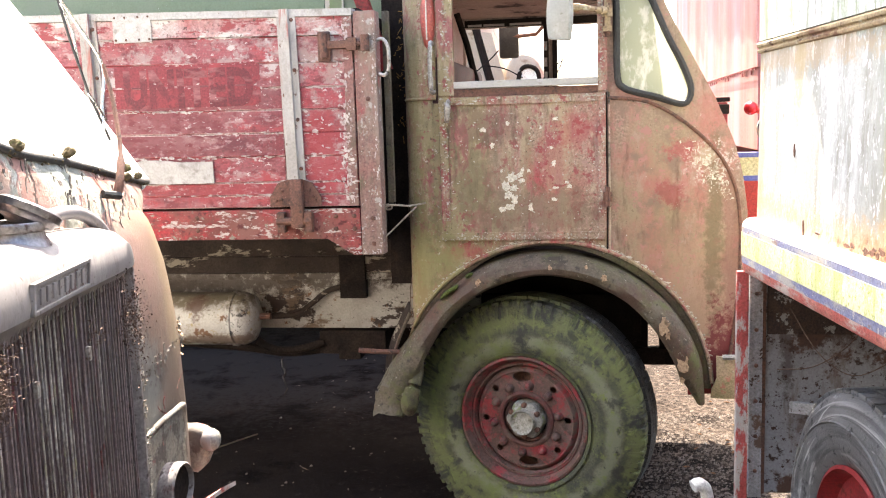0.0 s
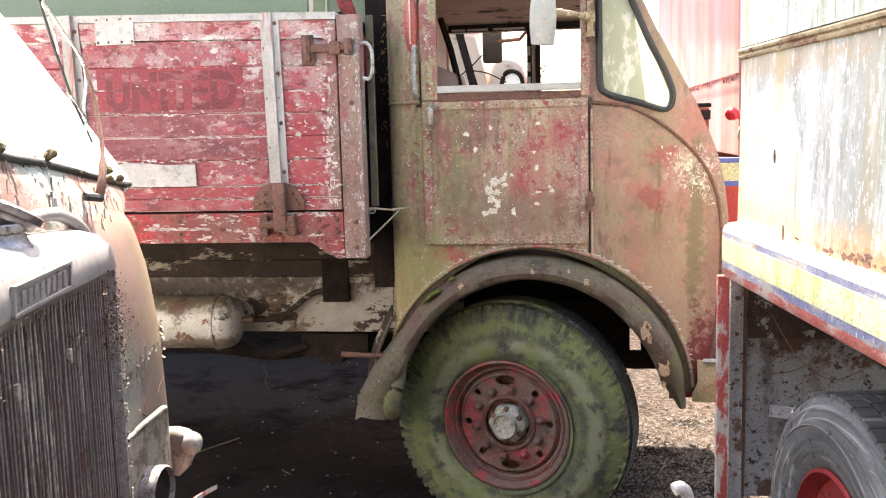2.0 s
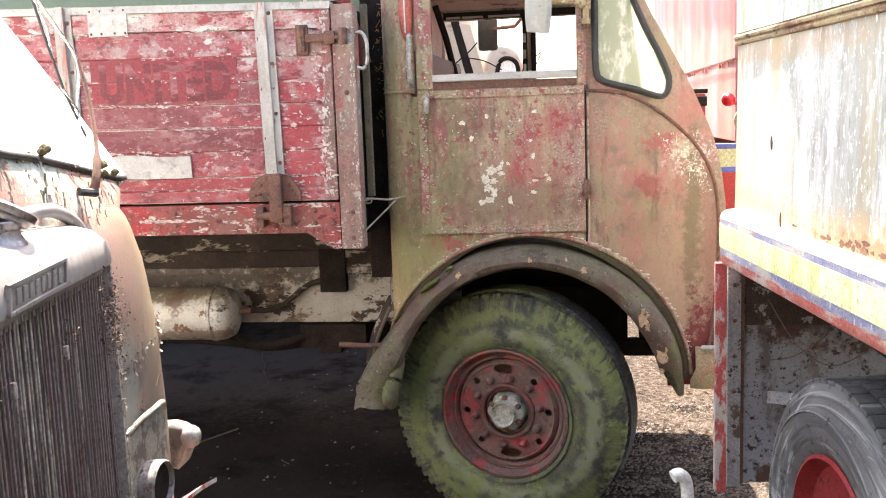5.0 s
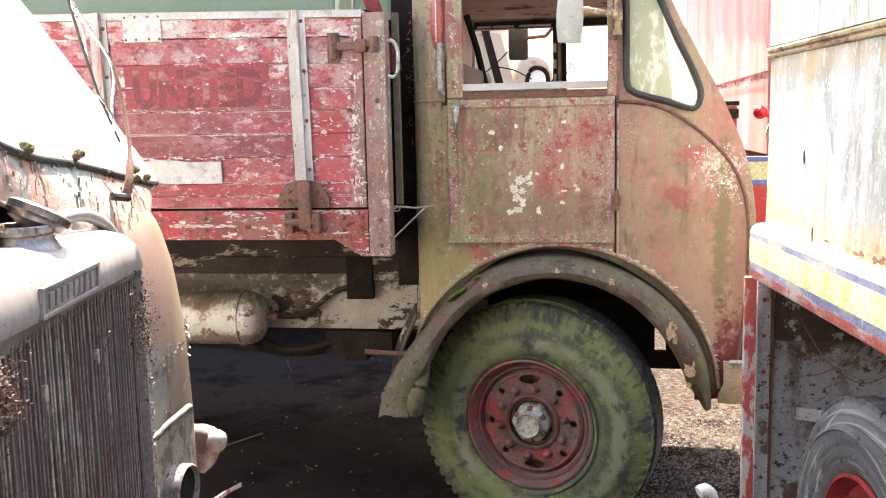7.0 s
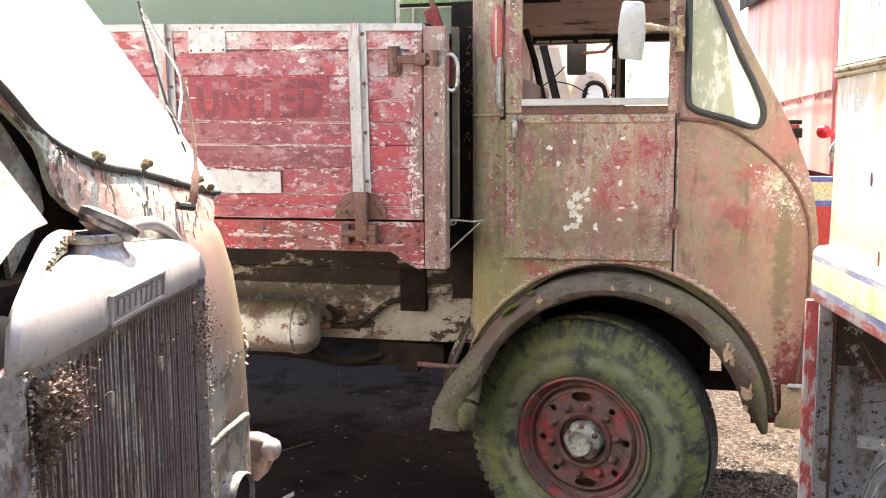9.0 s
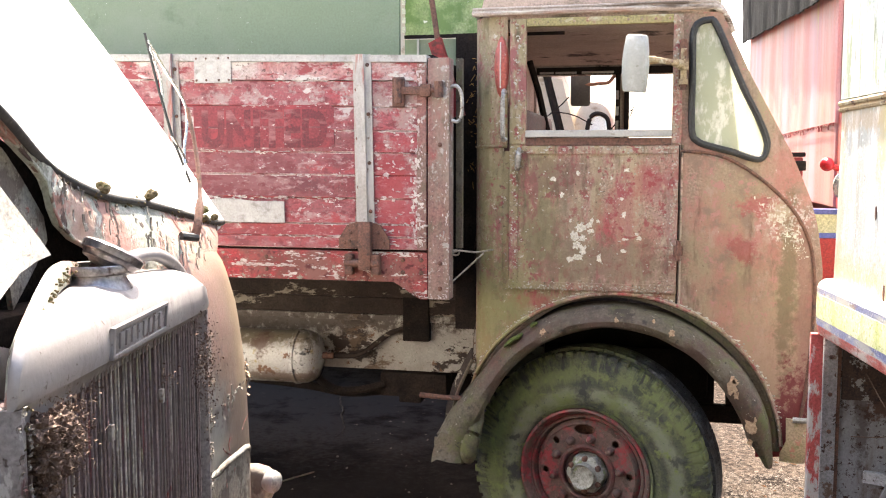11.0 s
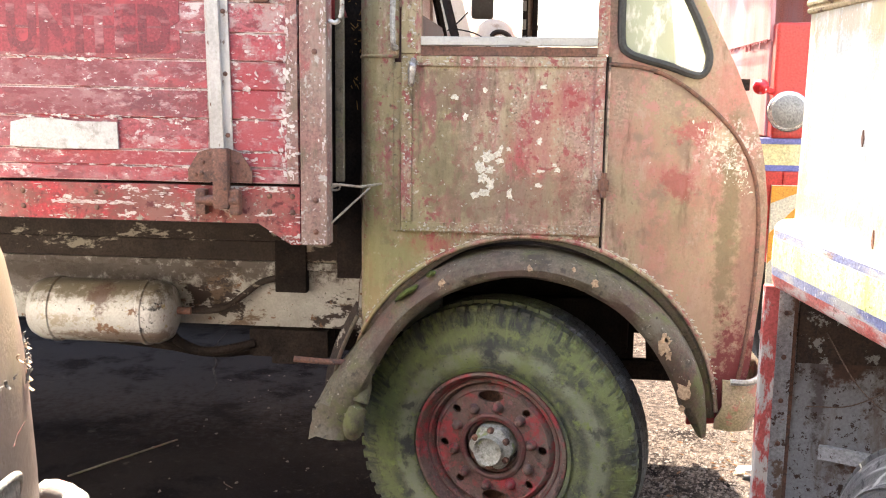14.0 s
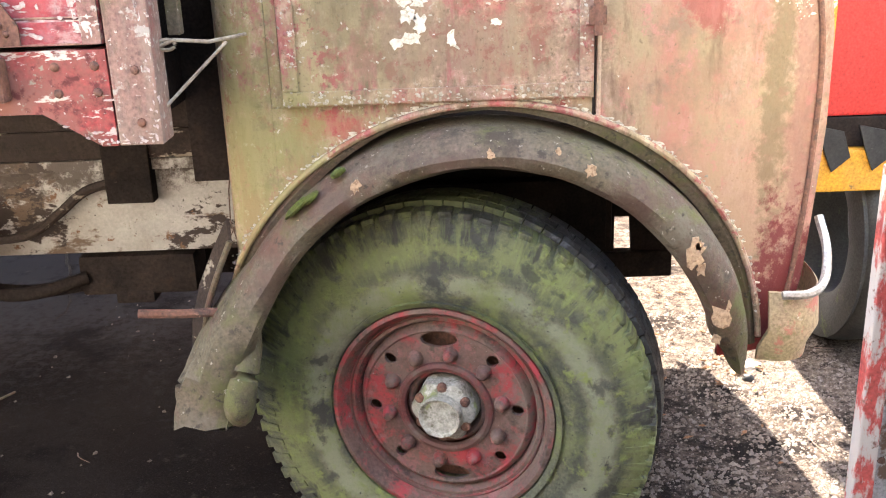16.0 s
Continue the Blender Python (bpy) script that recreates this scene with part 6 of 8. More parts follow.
    # plates screwed on the planks
    part("upper_plate", box(-1.648, -1.487, Y - 0.010, Y - 0.0045, 2.152, 2.262, 0.001), "plate", bed, "small riveted grey plate")
    studs("rivet", "rust", bed, [(x, Y - 0.010, z) for x in (-1.638, -1.595, -1.54, -1.497) for z in (2.163, 2.25)], 0.005, 0.004)
    part("lower_plate", plate([(-1.632, 1.595), (-1.45, 1.589), (-1.265, 1.59), (-1.268, 1.676), (-1.40, 1.676), (-1.47, 1.684), (-1.56, 1.687), (-1.625, 1.672)], Y - 0.010, Y - 0.0035), "plate", bed, "blank grey name board")
    # rail bolts
    studs("rail_bolt", "rust", bed, [(x, Y - 0.004, z) for x in (-1.6, -1.35, -0.775, -0.70) for z in (1.40, 1.45)] + [(-0.625, Y - 0.006, z) for z in (1.34, 1.44, 1.9)], 0.0095, 0.0065)
    # latch
    lb = box(-0.785, -0.665, Y - 0.030, Y - 0.009, 2.092, 2.123, 0.008)
    box(-0.812, -0.762, Y - 0.022, Y - 0.0095, 2.045, 2.160, 0.006, lb)
    box(-0.700, -0.655, Y - 0.036, Y - 0.010, 2.082, 2.132, 0.010, lb)
    tube([(-0.785, Y - 0.025, 2.06), (-0.785, Y - 0.025, 2.15)], 0.016, 8, lb)
    tube([(-0.625, Y - 0.025, 2.08), (-0.625, Y - 0.025, 2.14)], 0.018, 8, lb)
    tube([(-0.665, Y - 0.022, 2.108), (-0.61, Y - 0.022, 2.106)], 0.010, 8, lb)
    part("drop_latch", lb, "rust", bed, "rusted dropside latch", True)
    part("latch_loop", tube(smooth_path([(-0.592, Y + 0.02, 2.12), (-0.565, Y + 0.02, 2.125), (-0.545, Y + 0.02, 2.09), (-0.545, Y + 0.02, 2.02), (-0.56, Y + 0.02, 1.99), (-0.585, Y + 0.02, 1.995)], 5), 0.007, 8), "steel", bed, "steel hook loop", True)
    # crumbling paint along the seams
    spots = []
    for z in joints[1:] + [2.147]:
        for i in range(170):
            x = r.uniform(-2.3, -0.69)
            if noise.noise((x * 5, z * 17, 0.5)) + 0.35 * noise.noise((x * 23, z * 40, 2.0)) > -0.02 and abs(x + 0.925) > 0.042:
                spots.append((x, Y + 0.0005, up(z, x) + r.gauss(-0.001, 0.003), r.uniform(0.003, 0.016), r.uniform(0.0012, 0.0045)))
    for i in range(190):
        x, z = -0.745 + 0.05 * r.random() ** 0.7, r.uniform(1.50, 2.21)
        if noise.noise((x * 20, z * 9, 3.0)) > -0.05:
            spots.append((x, Y - (0.008 if x > -0.715 else 0.0), z, r.uniform(0.002, 0.008), r.uniform(0.003, 0.012)))
    for i in range(260):
        x = r.uniform(-0.89, -0.68)
        z = r.choice(joints) + r.gauss(0.012, 0.02)
        if z > 1.5 and noise.noise((x * 14, z * 14, 8.0)) > 0.0:
            spots.append((x, Y - (0.008 if x > -0.715 else 0.0), z, r.uniform(0.003, 0.014), r.uniform(0.002, 0.007)))
    for i in range(330):
        x, z = r.uniform(-2.3, -0.62), r.uniform(1.37, 1.475)
        if x > -0.80 and z < 1.37 or -1.01 < x < -0.86:
            continue
        if noise.noise((x * 4, z * 26, 6.0)) > 0.22:
            spots.append((x, Y - 0.004, z, r.uniform(0.004, 0.022), r.uniform(0.001, 0.004)))
    for i in range(120):
        spots.append((r.uniform(-1.50, -1.22), Y - 0.004, 1.418 + r.gauss(0, 0.003), r.uniform(0.004, 0.018), r.uniform(0.001, 0.003)))
        spots.append((r.uniform(-0.80, -0.60), Y - 0.006, 1.30 + abs(r.gauss(0, 0.012)) + 0.0 * i, r.uniform(0.002, 0.008), r.uniform(0.001, 0.004)) if r.random() < 0.4 else (r.gauss(-0.60, 0.006), Y - 0.006, r.uniform(1.31, 2.2), r.uniform(0.001, 0.004), r.uniform(0.003, 0.010)))
    spots = [q for q in spots if not (q[2] < 1.365 and q[0] < -0.705 and q[2] < 1.296 + 0.066 * (-0.706 - q[0]) / 0.106)]
    chips(bed, "flake_pink", spots, 3, "flaking_paint")
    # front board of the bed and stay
    part("head_board", box(-0.70, -0.665, Y + 0.055, 6.0, 1.30, 2.25, 0.004), "blackiron", bed, "dark head board")
    # Black sheet added in place of the shade between bed and cab.
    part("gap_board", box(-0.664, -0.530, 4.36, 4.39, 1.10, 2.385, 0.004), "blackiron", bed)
    part("board_edge", box(-0.586, -0.560, 4.00, 4.03, 1.49, 2.24, 0.003), "fender", bed, "brown edge of the head board")
    # Unseen far side, added to keep sun off the ground behind.
    part("far_dropside", box(-3.5, -0.70, 6.0, 6.05, 1.54, 2.25, 0.004), "plank", bed)
    st = tube([(-0.59, Y + 0.05, 1.475), (-0.56, Y + 0.05, 1.487), (-0.50, Y + 0.08, 1.478), (-0.45, Y + 0.25, 1.475)], 0.004)
    tube([(-0.59, Y + 0.05, 1.36), (-0.47, Y + 0.10, 1.475)], 0.0035, 8, st)
    tube([(-0.575 + 0.016 * math.cos(t), Y + 0.052, 1.478 + 0.010 * math.sin(t)) for t in (0.5236 * k for k in range(13))], 0.004, 6, st)
    part("wire_stay", st, "wire", bed, "pale bent wire stay", True)
    # red strut behind the cab
    part("tilted_strut", loft([[(-0.735, 4.15, 2.32), (-0.685, 4.15, 2.345), (-0.685, 4.19, 2.345), (-0.735, 4.19, 2.32)], [(-0.645, 4.20, 2.02), (-0.595, 4.20, 2.03), (-0.595, 4.24, 2.03), (-0.645, 4.24, 2.02)]    ]), "dark_red", bed, "dark red tilted strut")
    part("strut_rod", tube([(-0.70, 4.17, 2.34), (-0.725, 4.17, 2.50), (-0.75, 4.17, 2.75)], 0.012), "rust", bed)
    # faded lettering
    for z0, z1 in ((1.874, 1.948), (1.958, 2.040)):
        z0, z1 = z0 + 0.02, z1 + 0.02
        part("sign_band", plate([(-1.66, z0), (-1.08, z0 - 0.003), (-1.055, z0 + 0.01), (-1.055, z1 - 0.01), (-1.08, z1), (-1.66, z1)], Y - 0.0012, Y + 0.004), "sign_paint", bed, "dark faded lettering band")
    fc = bpy.data.curves.new("word", "FONT")
    fc.offset = 0.008
    fc.body, fc.size, fc.extrude, fc.align_x, fc.space_character = "UNITED", 0.16, 0.0002, "CENTER", 1.06
    tmp = bpy.data.objects.new("word", fc)
    scene.collection.objects.link(tmp)
    bpy.context.view_layer.update()
    me = bpy.data.meshes.new_from_object(tmp.evaluated_get(bpy.context.evaluated_depsgraph_get()))
    bpy.data.objects.remove(tmp)
    xs = [v.co.x for v in me.vertices]
    k = 0.54 / (max(xs) - min(xs))
    me.transform(Matrix.Translation((-1.355, Y - 0.0016, 1.900)) @ Matrix.Rotation(radians(90), 4, "X") @ Matrix.Diagonal((k, 1.22, 1, 1)))
    me.materials.append(M["letter_dark"])
    w = new("lettering", me)
    w.parent = bed
    w["label"] = "faded red painted word UNITED"
    return bed


bed = build_bed()


def build_chassis():
    ch = part("chassis_rail", box(-3.4, -0.30, 4.60, 4.66, 0.845, 1.10, 0.006), "chassis", truck, "white flaking chassis rail")
    part("rail_flange", box(-3.4, -0.45, 4.57, 4.60, 1.085, 1.115, 0.003), "chassis", ch)
    part("bed_bearer", box(-3.4, -0.45, 4.55, 4.68, 1.20, 1.355, 0.006), "chassis_dark", ch, "timber bearer, near-black for the shade under the bed")
    part("subframe_rail", box(-3.4, -0.60, 4.56, 4.64, 1.118, 1.198, 0.006), "chassis_dark", ch)
    part("bed_crossbeam", box(-3.4, -0.72, 3.96, 4.50, 1.385, 1.47, 0.006), "chassis_dark", ch)
    part("rail_bracket", box(-0.955, -0.83, 4.548, 4.5965, 0.998, 1.205, 0.004), "blackiron", ch, "black mounting bracket")
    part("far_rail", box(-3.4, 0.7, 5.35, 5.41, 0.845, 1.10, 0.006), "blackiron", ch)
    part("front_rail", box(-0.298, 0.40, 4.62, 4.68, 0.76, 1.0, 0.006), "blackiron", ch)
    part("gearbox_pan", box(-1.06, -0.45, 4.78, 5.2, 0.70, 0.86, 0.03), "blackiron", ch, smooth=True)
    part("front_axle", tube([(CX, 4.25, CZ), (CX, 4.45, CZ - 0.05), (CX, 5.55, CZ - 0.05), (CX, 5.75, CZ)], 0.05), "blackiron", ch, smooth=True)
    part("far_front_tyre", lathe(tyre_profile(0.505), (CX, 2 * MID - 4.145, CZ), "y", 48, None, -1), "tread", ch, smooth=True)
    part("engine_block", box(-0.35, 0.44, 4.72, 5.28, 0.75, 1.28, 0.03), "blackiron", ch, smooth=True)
    part("rear_tyre", lathe(tyre_profile(0.505), (-3.0, 4.15, CZ), "y", 48), "tread", ch, smooth=True)
    part("exhaust_pipe", tube(smooth_path([(-1.9, 4.75, 0.74), (-1.5, 4.72, 0.72), (-1.25, 4.70, 0.70), (-0.95, 4.74, 0.74), (-0.8, 4.80, 0.77)], 5), 0.022), "blackiron", ch, smooth=True)
    lump = box(-1.085, -0.755, 4.60, 4.74, 0.715, 0.835, 0.018)
    box(-0.99, -0.88, 4.598, 4.72, 0.690, 0.73, 0.010, lump)
    part("valve_block", lump, "blackiron", ch, "black valve block under the chassis", True)
    part("black_hose", tube(smooth_path([(-1.36, 4.50, 0.815), (-1.335, 4.52, 0.785), (-1.27, 4.55, 0.748), (-1.17, 4.56, 0.752), (-1.06, 4.60, 0.775)], 5), 0.019, 12), "blackiron", ch, "black rubber hose", True)
    part("hanging_pipe", tube(smooth_path([(-1.36, 4.47, 0.93), (-1.18, 4.52, 0.925), (-1.10, 4.56, 0.97), (-1.02, 4.57, 1.03), (-0.92, 4.56, 1.06)], 5), 0.013), "chassis_dark", ch, "grimy bent pipe", True)
    tank = part("air_tank", lathe([(0.02, -0.02), (0.06, -0.012), (0.105, 0.010), (0.122, 0.045), (0.124, 0.06), (0.124, 0.50), (0.122, 0.515), (0.105, 0.55), (0.06, 0.572), (0.02, 0.58)], (-1.90, 4.46, 0.922), "x", 36), "tank", truck, "white rust-spotted air tank", True)
    for x in (-1.815, -1.445):
        part("tank_strap", lathe([(0.124, 0.0), (0.130, 0.004), (0.130, 0.020), (0.124, 0.024)], (x, 4.46, 0.922), "x", 36), "tank", tank, smooth=True)
    part("tank_valve", tube([(-1.33, 4.46, 0.93), (-1.27, 4.465, 0.93)], 0.015), "rust", tank, smooth=True)
    # loose hanging stems between bed and cab
    bm = bmesh.new()
    r = random.Random(5)
    for i in range(10):
        x = -0.56 + 0.07 * r.random()
        y = 4.22 + 0.2 * r.random()
        z = 1.5 + 0.4 * r.random()
        tube(smooth_path([(x, y, z), (x + r.gauss(0, 0.02), y, z - 0.25), (x + r.gauss(0, 0.03), y, z - 0.5), (x + r.gauss(0, 0.05), y, z - 0.7)], 3), 0.0016, 4, bm)
    part("dry_stems", bm, "debris", ch)["kind"] = "stuff"
    # front bumper end and lamp
    b = smooth_path([(0.71, 4.15, 0), (0.775, 4.135, 0), (0.828, 4.165, 0), (0.86, 4.26, 0), (0.875, 4.45, 0)], 4)
    grid = [[(p.x - 0.02 * (z < 0.7), p.y + 0.01 * abs(k - 2), z) for p in b] for k, z in enumerate((0.655, 0.69, 0.74, 0.79, 0.828))]
    bp = part("front_bumper", slab(grid, 0.012, (0, 1, 0)), "bumper", truck, "rusty cream bumper end", True)
    part("bumper_lip", tube(smooth_path([(0.73, 4.14, 0.832), (0.793, 4.135, 0.836), (0.833, 4.16, 0.86), (0.852, 4.21, 0.92), (0.846, 4.26, 0.985)], 5), 0.011), "steel", bp, "dull chromed bumper hoop", True)
    part("bumper_bar", box(0.86, 0.89, 4.46, 4.80, 0.66, 0.83, 0.008), "bumper", bp)
    part("head_lamp", lathe([(0.02, 0.06), (0.06, 0.05), (0.085, 0.02), (0.095, 0.0), (0.095, -0.02), (0.085, -0.03)], (0.815, 4.52, 1.09), "x", 24, None, -1), "chrome", truck, "chrome headlamp rim", True)
    part("lower_valance", column_sheet(span(0.60, 0.765, 4), lambda x: 0.66, lambda x: 0.80, 2, SIDE + 0.02), "dark_red", truck, "dark red lower valance")


build_chassis()

# ---- the lorry with the tall radiator ----
def build_radiator_lorry():
    lorry = thing("radiator_lorry", "rotting vintage lorry with tall grey radiator and white windscreen sheet", "lorry")
    U = Vector((-0.185, 0.983, 0))      # across the radiator
    N = Vector((0.983, 0.185, 0))       # the way it faces
    O = Vector((-0.630, 1.675, 0))      # middle of its front
    P = lambda u, n, z: O + U * u + N * n + Vector((0, 0, z))
    RM = Matrix((( U.x, -N.x, 0, O.x), (U.y, -N.y, 0, O.y), (0, 0, 1, 0), (0, 0, 0, 1)))   # local: x across, y back, z up
    # shell: an arched top tank and two side channels
    def section(u):
        """Front lip to back of the top tank at one place across."""
        e = min(1.0, max(0.0, (abs(u) - 0.35) / 0.0585))
        top = 1.633 - 0.018 * (u / 0.40) ** 2 - 0.074 * (1 - math.sqrt(1 - e * e))
        q = 0.35 + 0.65 * math.sqrt(1 - e * e)
        back = 1.0 if u > -0.03 else max(0.06, 1 - 0.94 * ((-u - 0.03) / 0.375) ** 0.9)
        return [(u, 0.0, 1.528), (u, 0.012 * q, 1.534), (u, 0.016 * q, 1.534 + 0.2 * (top - 1.534)), (u, 0.012 * q, 1.534 + 0.62 * (top - 1.534)), (u, 0.010 - 0.022 * back, 1.534 + 0.87 * (top - 1.534)), (u, 0.006 - 0.056 * back, top), (u, 0.002 - 0.092 * back, top), (u, -0.110 * back, top - 0.008), (u, -0.110 * back, 1.50), (u, -0.02 * back, 1.50)]
    rings = [[P(a, n, z) for a, n, z in section(u)] for u in [0.408 * math.sin(math.pi / 2 * k / 16) for k in range(-16, 17)]]
    radiator = part("radiator_shell", loft(rings), "shell", lorry, "dull grey cast radiator shell", True)
    for s in (-1, 1):
        side = bmesh.new()
        rr = []
        for z in (0.46, 0.8, 1.2, 1.45, 1.53):
            c = [(0.388, 0.0), (0.392, 0.008), (0.402, 0.008), (0.410, -0.002), (0.412, -0.17), (0.392, -0.18), (0.388, -0.06)]
            rr.append([P(s * u, n, z) for u, n in c])
        part("side_channel", loft(rr, bm=side), "channel", radiator, "worn grey side channel", True)
    part("bottom_tank", box(-0.37, 0.37, 0.0, 0.17, 0.44, 0.56, 0.01, None, RM), "shell", radiator)
    part("core", box(-0.387, 0.387, 0.035, 0.10, 0.56, 1.50, 0, None, RM), "core", radiator, "mauve-grey clogged core")
    fin = bmesh.new()
    loft([[(0.0020 * math.cos(t), -0.0020 * math.sin(t), z) for t in (math.pi * k / 4 for k in range(8))] for z in (0.50, 0.8, 1.1, 1.4, 1.532)], bm=fin)
    first = part("fin", fin, "fins", radiator)
    r = random.Random(2)
    n = 49
    for k in range(n):
        ob = first if k == 0 else first.copy()
        if k:
            scene.collection.objects.link(ob)
        if 18 < k < 28 or k in (4, 9, 10, 16, 30, 37):
            ob.material_slots[0].link = "OBJECT"
            ob.material_slots[0].material = M["fins_pale"]
        ob.matrix_basis = RM @ pose(-0.382 + 0.764 * k / (n - 1) + r.gauss(0, 0.0008), 0.008 + r.gauss(0, 0.001), 0, r.gauss(0, 0.02), r.gauss(0, 0.025), r.gauss(0, 4))
    for u in (-0.13, 0.10):
        part("core_stay", box(u, u + 0.012, -0.012, -0.004, 1.41, 1.435, 0.002, None, RM), "steel", radiator)
    # badge: a plate with a raised rim and a row of bars
    BM = RM @ pose(-0.012, -0.0175, 1.562, 4, -1, 0)
    badge = part("badge", box(-0.122, 0.122, 0.0, 0.006, -0.022, 0.022, 0.002, None, BM), "channel", lorry, "cast grey name badge")
    bm = bmesh.new()
    for x0, x1, z0, z1 in ((-0.124, 0.124, 0.018, 0.025), (-0.124, 0.124, -0.025, -0.018), (-0.124, -0.117, -0.025, 0.025), (0.117, 0.124, -0.025, 0.025)):
        box(x0, x1, -0.004, 0.004, z0, z1, 0.0015, bm, BM)
    part("badge_rim", bm, "shell", badge)
    for k in range(8):
        x = -0.095 + 0.0255 * k
        part("badge_bar", box(x, x + (0.013 if k % 3 else 0.017), -0.003, 0.002, -0.0125, 0.0125, 0.002, None, BM), "shell", badge)
    # filler neck and its open cap
    neck = Vector((-0.708, 1.695, 1.629))
    part("filler_neck", lathe([(0.064, -0.020), (0.055, 0.000), (0.049, 0.010), (0.048, 0.017), (0.053, 0.019), (0.0545, 0.030), (0.052, 0.034), (0.046, 0.033), (0.043, 0.016), (0.040, -0.01)], neck, "z", 40), "tarnish", radiator, "worn filler neck ring", True)
    lid = lathe([(0.012, -0.020), (0.030, -0.019), (0.034, -0.015), (0.044, -0.012), (0.047, -0.004), (0.052, -0.001), (0.053, 0.011), (0.049, 0.015), (0.041, 0.016), (0.015, 0.018)], (0, 0, 0), "z", 40)
    cap = part("filler_cap", lid, "tarnish", radiator, "tarnished loose filler cap", True)
    cap.matrix_basis = pose(-0.692, 1.716, 1.672, -24, 18, 0)
    part("overflow_pipe", tube(smooth_path([(-0.725, 1.80, 1.640), (-0.735, 1.855, 1.657), (-0.74, 1.93, 1.656), (-0.745, 1.975, 1.647), (-0.75, 2.02, 1.631), (-0.755, 2.06, 1.610), (-0.76, 2.09, 1.585)], 5), 0.013, 14), "shell", radiator, "bent grey top hose", True)
    # pale flaking rim behind the top tank, and the bonnet shoulder beyond it
    rim = smooth_path([P(-0.398, -0.008, 1.50), P(-0.384, -0.010, 1.545), P(-0.352, -0.020, 1.592), P(-0.312, -0.031, 1.613), P(-0.246, -0.050, 1.630), P(-0.174, -0.070, 1.648), P(-0.105, -0.086, 1.666), P(-0.040, -0.100, 1.671), P(0.03, -0.115, 1.668), P(0.10, -0.125, 1.655)], 5)
    part("shell_rim", slab([[p + N * 0.012 + Vector((0, 0, -0.030)) for p in rim], [p + N * 0.012 + Vector((0, 0, -0.010)) for p in rim], [p + N * 0.006 + Vector((0, 0, -0.001)) for p in rim], [p - N * 0.006 for p in rim], [p - N * 0.012 + Vector((0, 0, -0.012)) for p in rim]], 0.004, (0, 0, -1)), "mint", lorry, "flaking pale rim behind the radiator", True)
    shoulder = [[P(u, n, z - 0.03 * max(0.0, -u - 0.1) + 0.002 * noise.noise((u * 9, z * 9, 0))) for u in span(-0.50, 0.02, 12)] for n, z in ((-0.140, 0.9), (-0.140, 1.30), (-0.142, 1.506), (-0.146, 1.535), (-0.158, 1.558), (-0.180, 1.574), (-0.215, 1.582))]
    part("bonnet_shoulder", slab(shoulder, 0.01, (-1, 0, 0)), "shell", lorry, "sunlit grey bonnet shoulder", True)
    for u in (-0.30, -0.12):
        part("bonnet_seam", tube([P(u, -0.139, 1.468), P(u - 0.05, -0.139, 1.466), P(u - 0.16, -0.139, 1.462)], 0.0022, 6), "rust", lorry)
    r = random.Random(44)
    crumbs = bmesh.new()
    for i in range(95):
        p = rim[min(len(rim) - 1, int(abs(r.gauss(26, 11))))] + N * (0.014 + abs(r.gauss(0, 0.008))) + Vector((0, 0, -0.006 - abs(r.gauss(0, 0.012))))
        t = bmesh.new()
        bmesh.ops.create_icosphere(t, subdivisions=1, radius=r.uniform(0.001, 0.0035))
        for v in t.verts:
            v.co = p + v.co * r.uniform(0.5, 1.4)
        join(crumbs, t)
    part("rim_litter", crumbs, "moss", lorry, "leaf litter caught behind the rim")["kind"] = "stuff"
    # scuttle: peeling panel between the radiator and the windscreen
    foot = [(-0.69, 1.02, 2.28), (-0.735, 1.40, 1.985), (-0.765, 1.56, 1.895), (-0.79, 1.690, 1.826), (-0.80, 1.845, 1.778), (-0.835, 2.065, 1.752), (-0.875, 2.33, 1.712), (-0.93, 2.57, 1.682), (-0.98, 2.74, 1.673)]
    F = smooth_path(foot, 4)
    low = smooth_path([(-0.72, 1.08, 2.245), (-0.755, 1.44, 1.955), (-0.775, 1.585, 1.862), (-0.775, 1.66, 1.803), (-0.772, 1.728, 1.70), (-0.768, 2.06, 1.59), (-0.802, 2.28, 1.587), (-0.862, 2.45, 1.587), (-1.0, 2.575, 1.587)], 4)
    mid = [(a + b) / 2 + Vector((0.012, 0, 0.008)) for a, b in zip(F, low)]
    part("scuttle_panel", slab([F, mid, low], 0.012, (-1, 0, 0)), "mint", lorry, "peeling mint-white scuttle panel", True)
    # cowl: rounded corner from the scuttle down to the wing
    plan = [(-0.735, 2.055), (-0.755, 2.15), (-0.78, 2.28), (-0.815, 2.41), (-0.865, 2.51), (-0.93, 2.575), (-1.02, 2.61), (-1.6, 2.62)]
    pl = smooth_path([(x, y, 0) for x, y in plan], 4)
    grid = []
    for z, out, fx, tuck in ((0.52, 0.085, 0.018, 0.0), (0.75, 0.082, 0.018, 0.0), (1.07, 0.078, 0.018, 0.0), (1.26, 0.066, 0.016, 0.0), (1.34, 0.058, 0.013, 0.0), (1.42, 0.044, 0.009, 0.0), (1.48, 0.030, 0.006, 0.0), (1.53, 0.012, 0.0, 0.004), (1.562, 0.002, -0.005, 0.010), (1.588, -0.008, -0.011, 0.022), (1.615, -0.022, -0.022, 0.036), (1.645, -0.045, -0.040, 0.050), (1.662, -0.062, -0.058, 0.06)):
        row = []
        for p in pl:
            t = min(1.0, max(0.0, (p.y - 2.05) / 0.45))
            row.append((p.x + fx - tuck * max(0.0, 1 - (p.y - 2.05) / 0.16), p.y + out * t, z))
        grid.append(row)
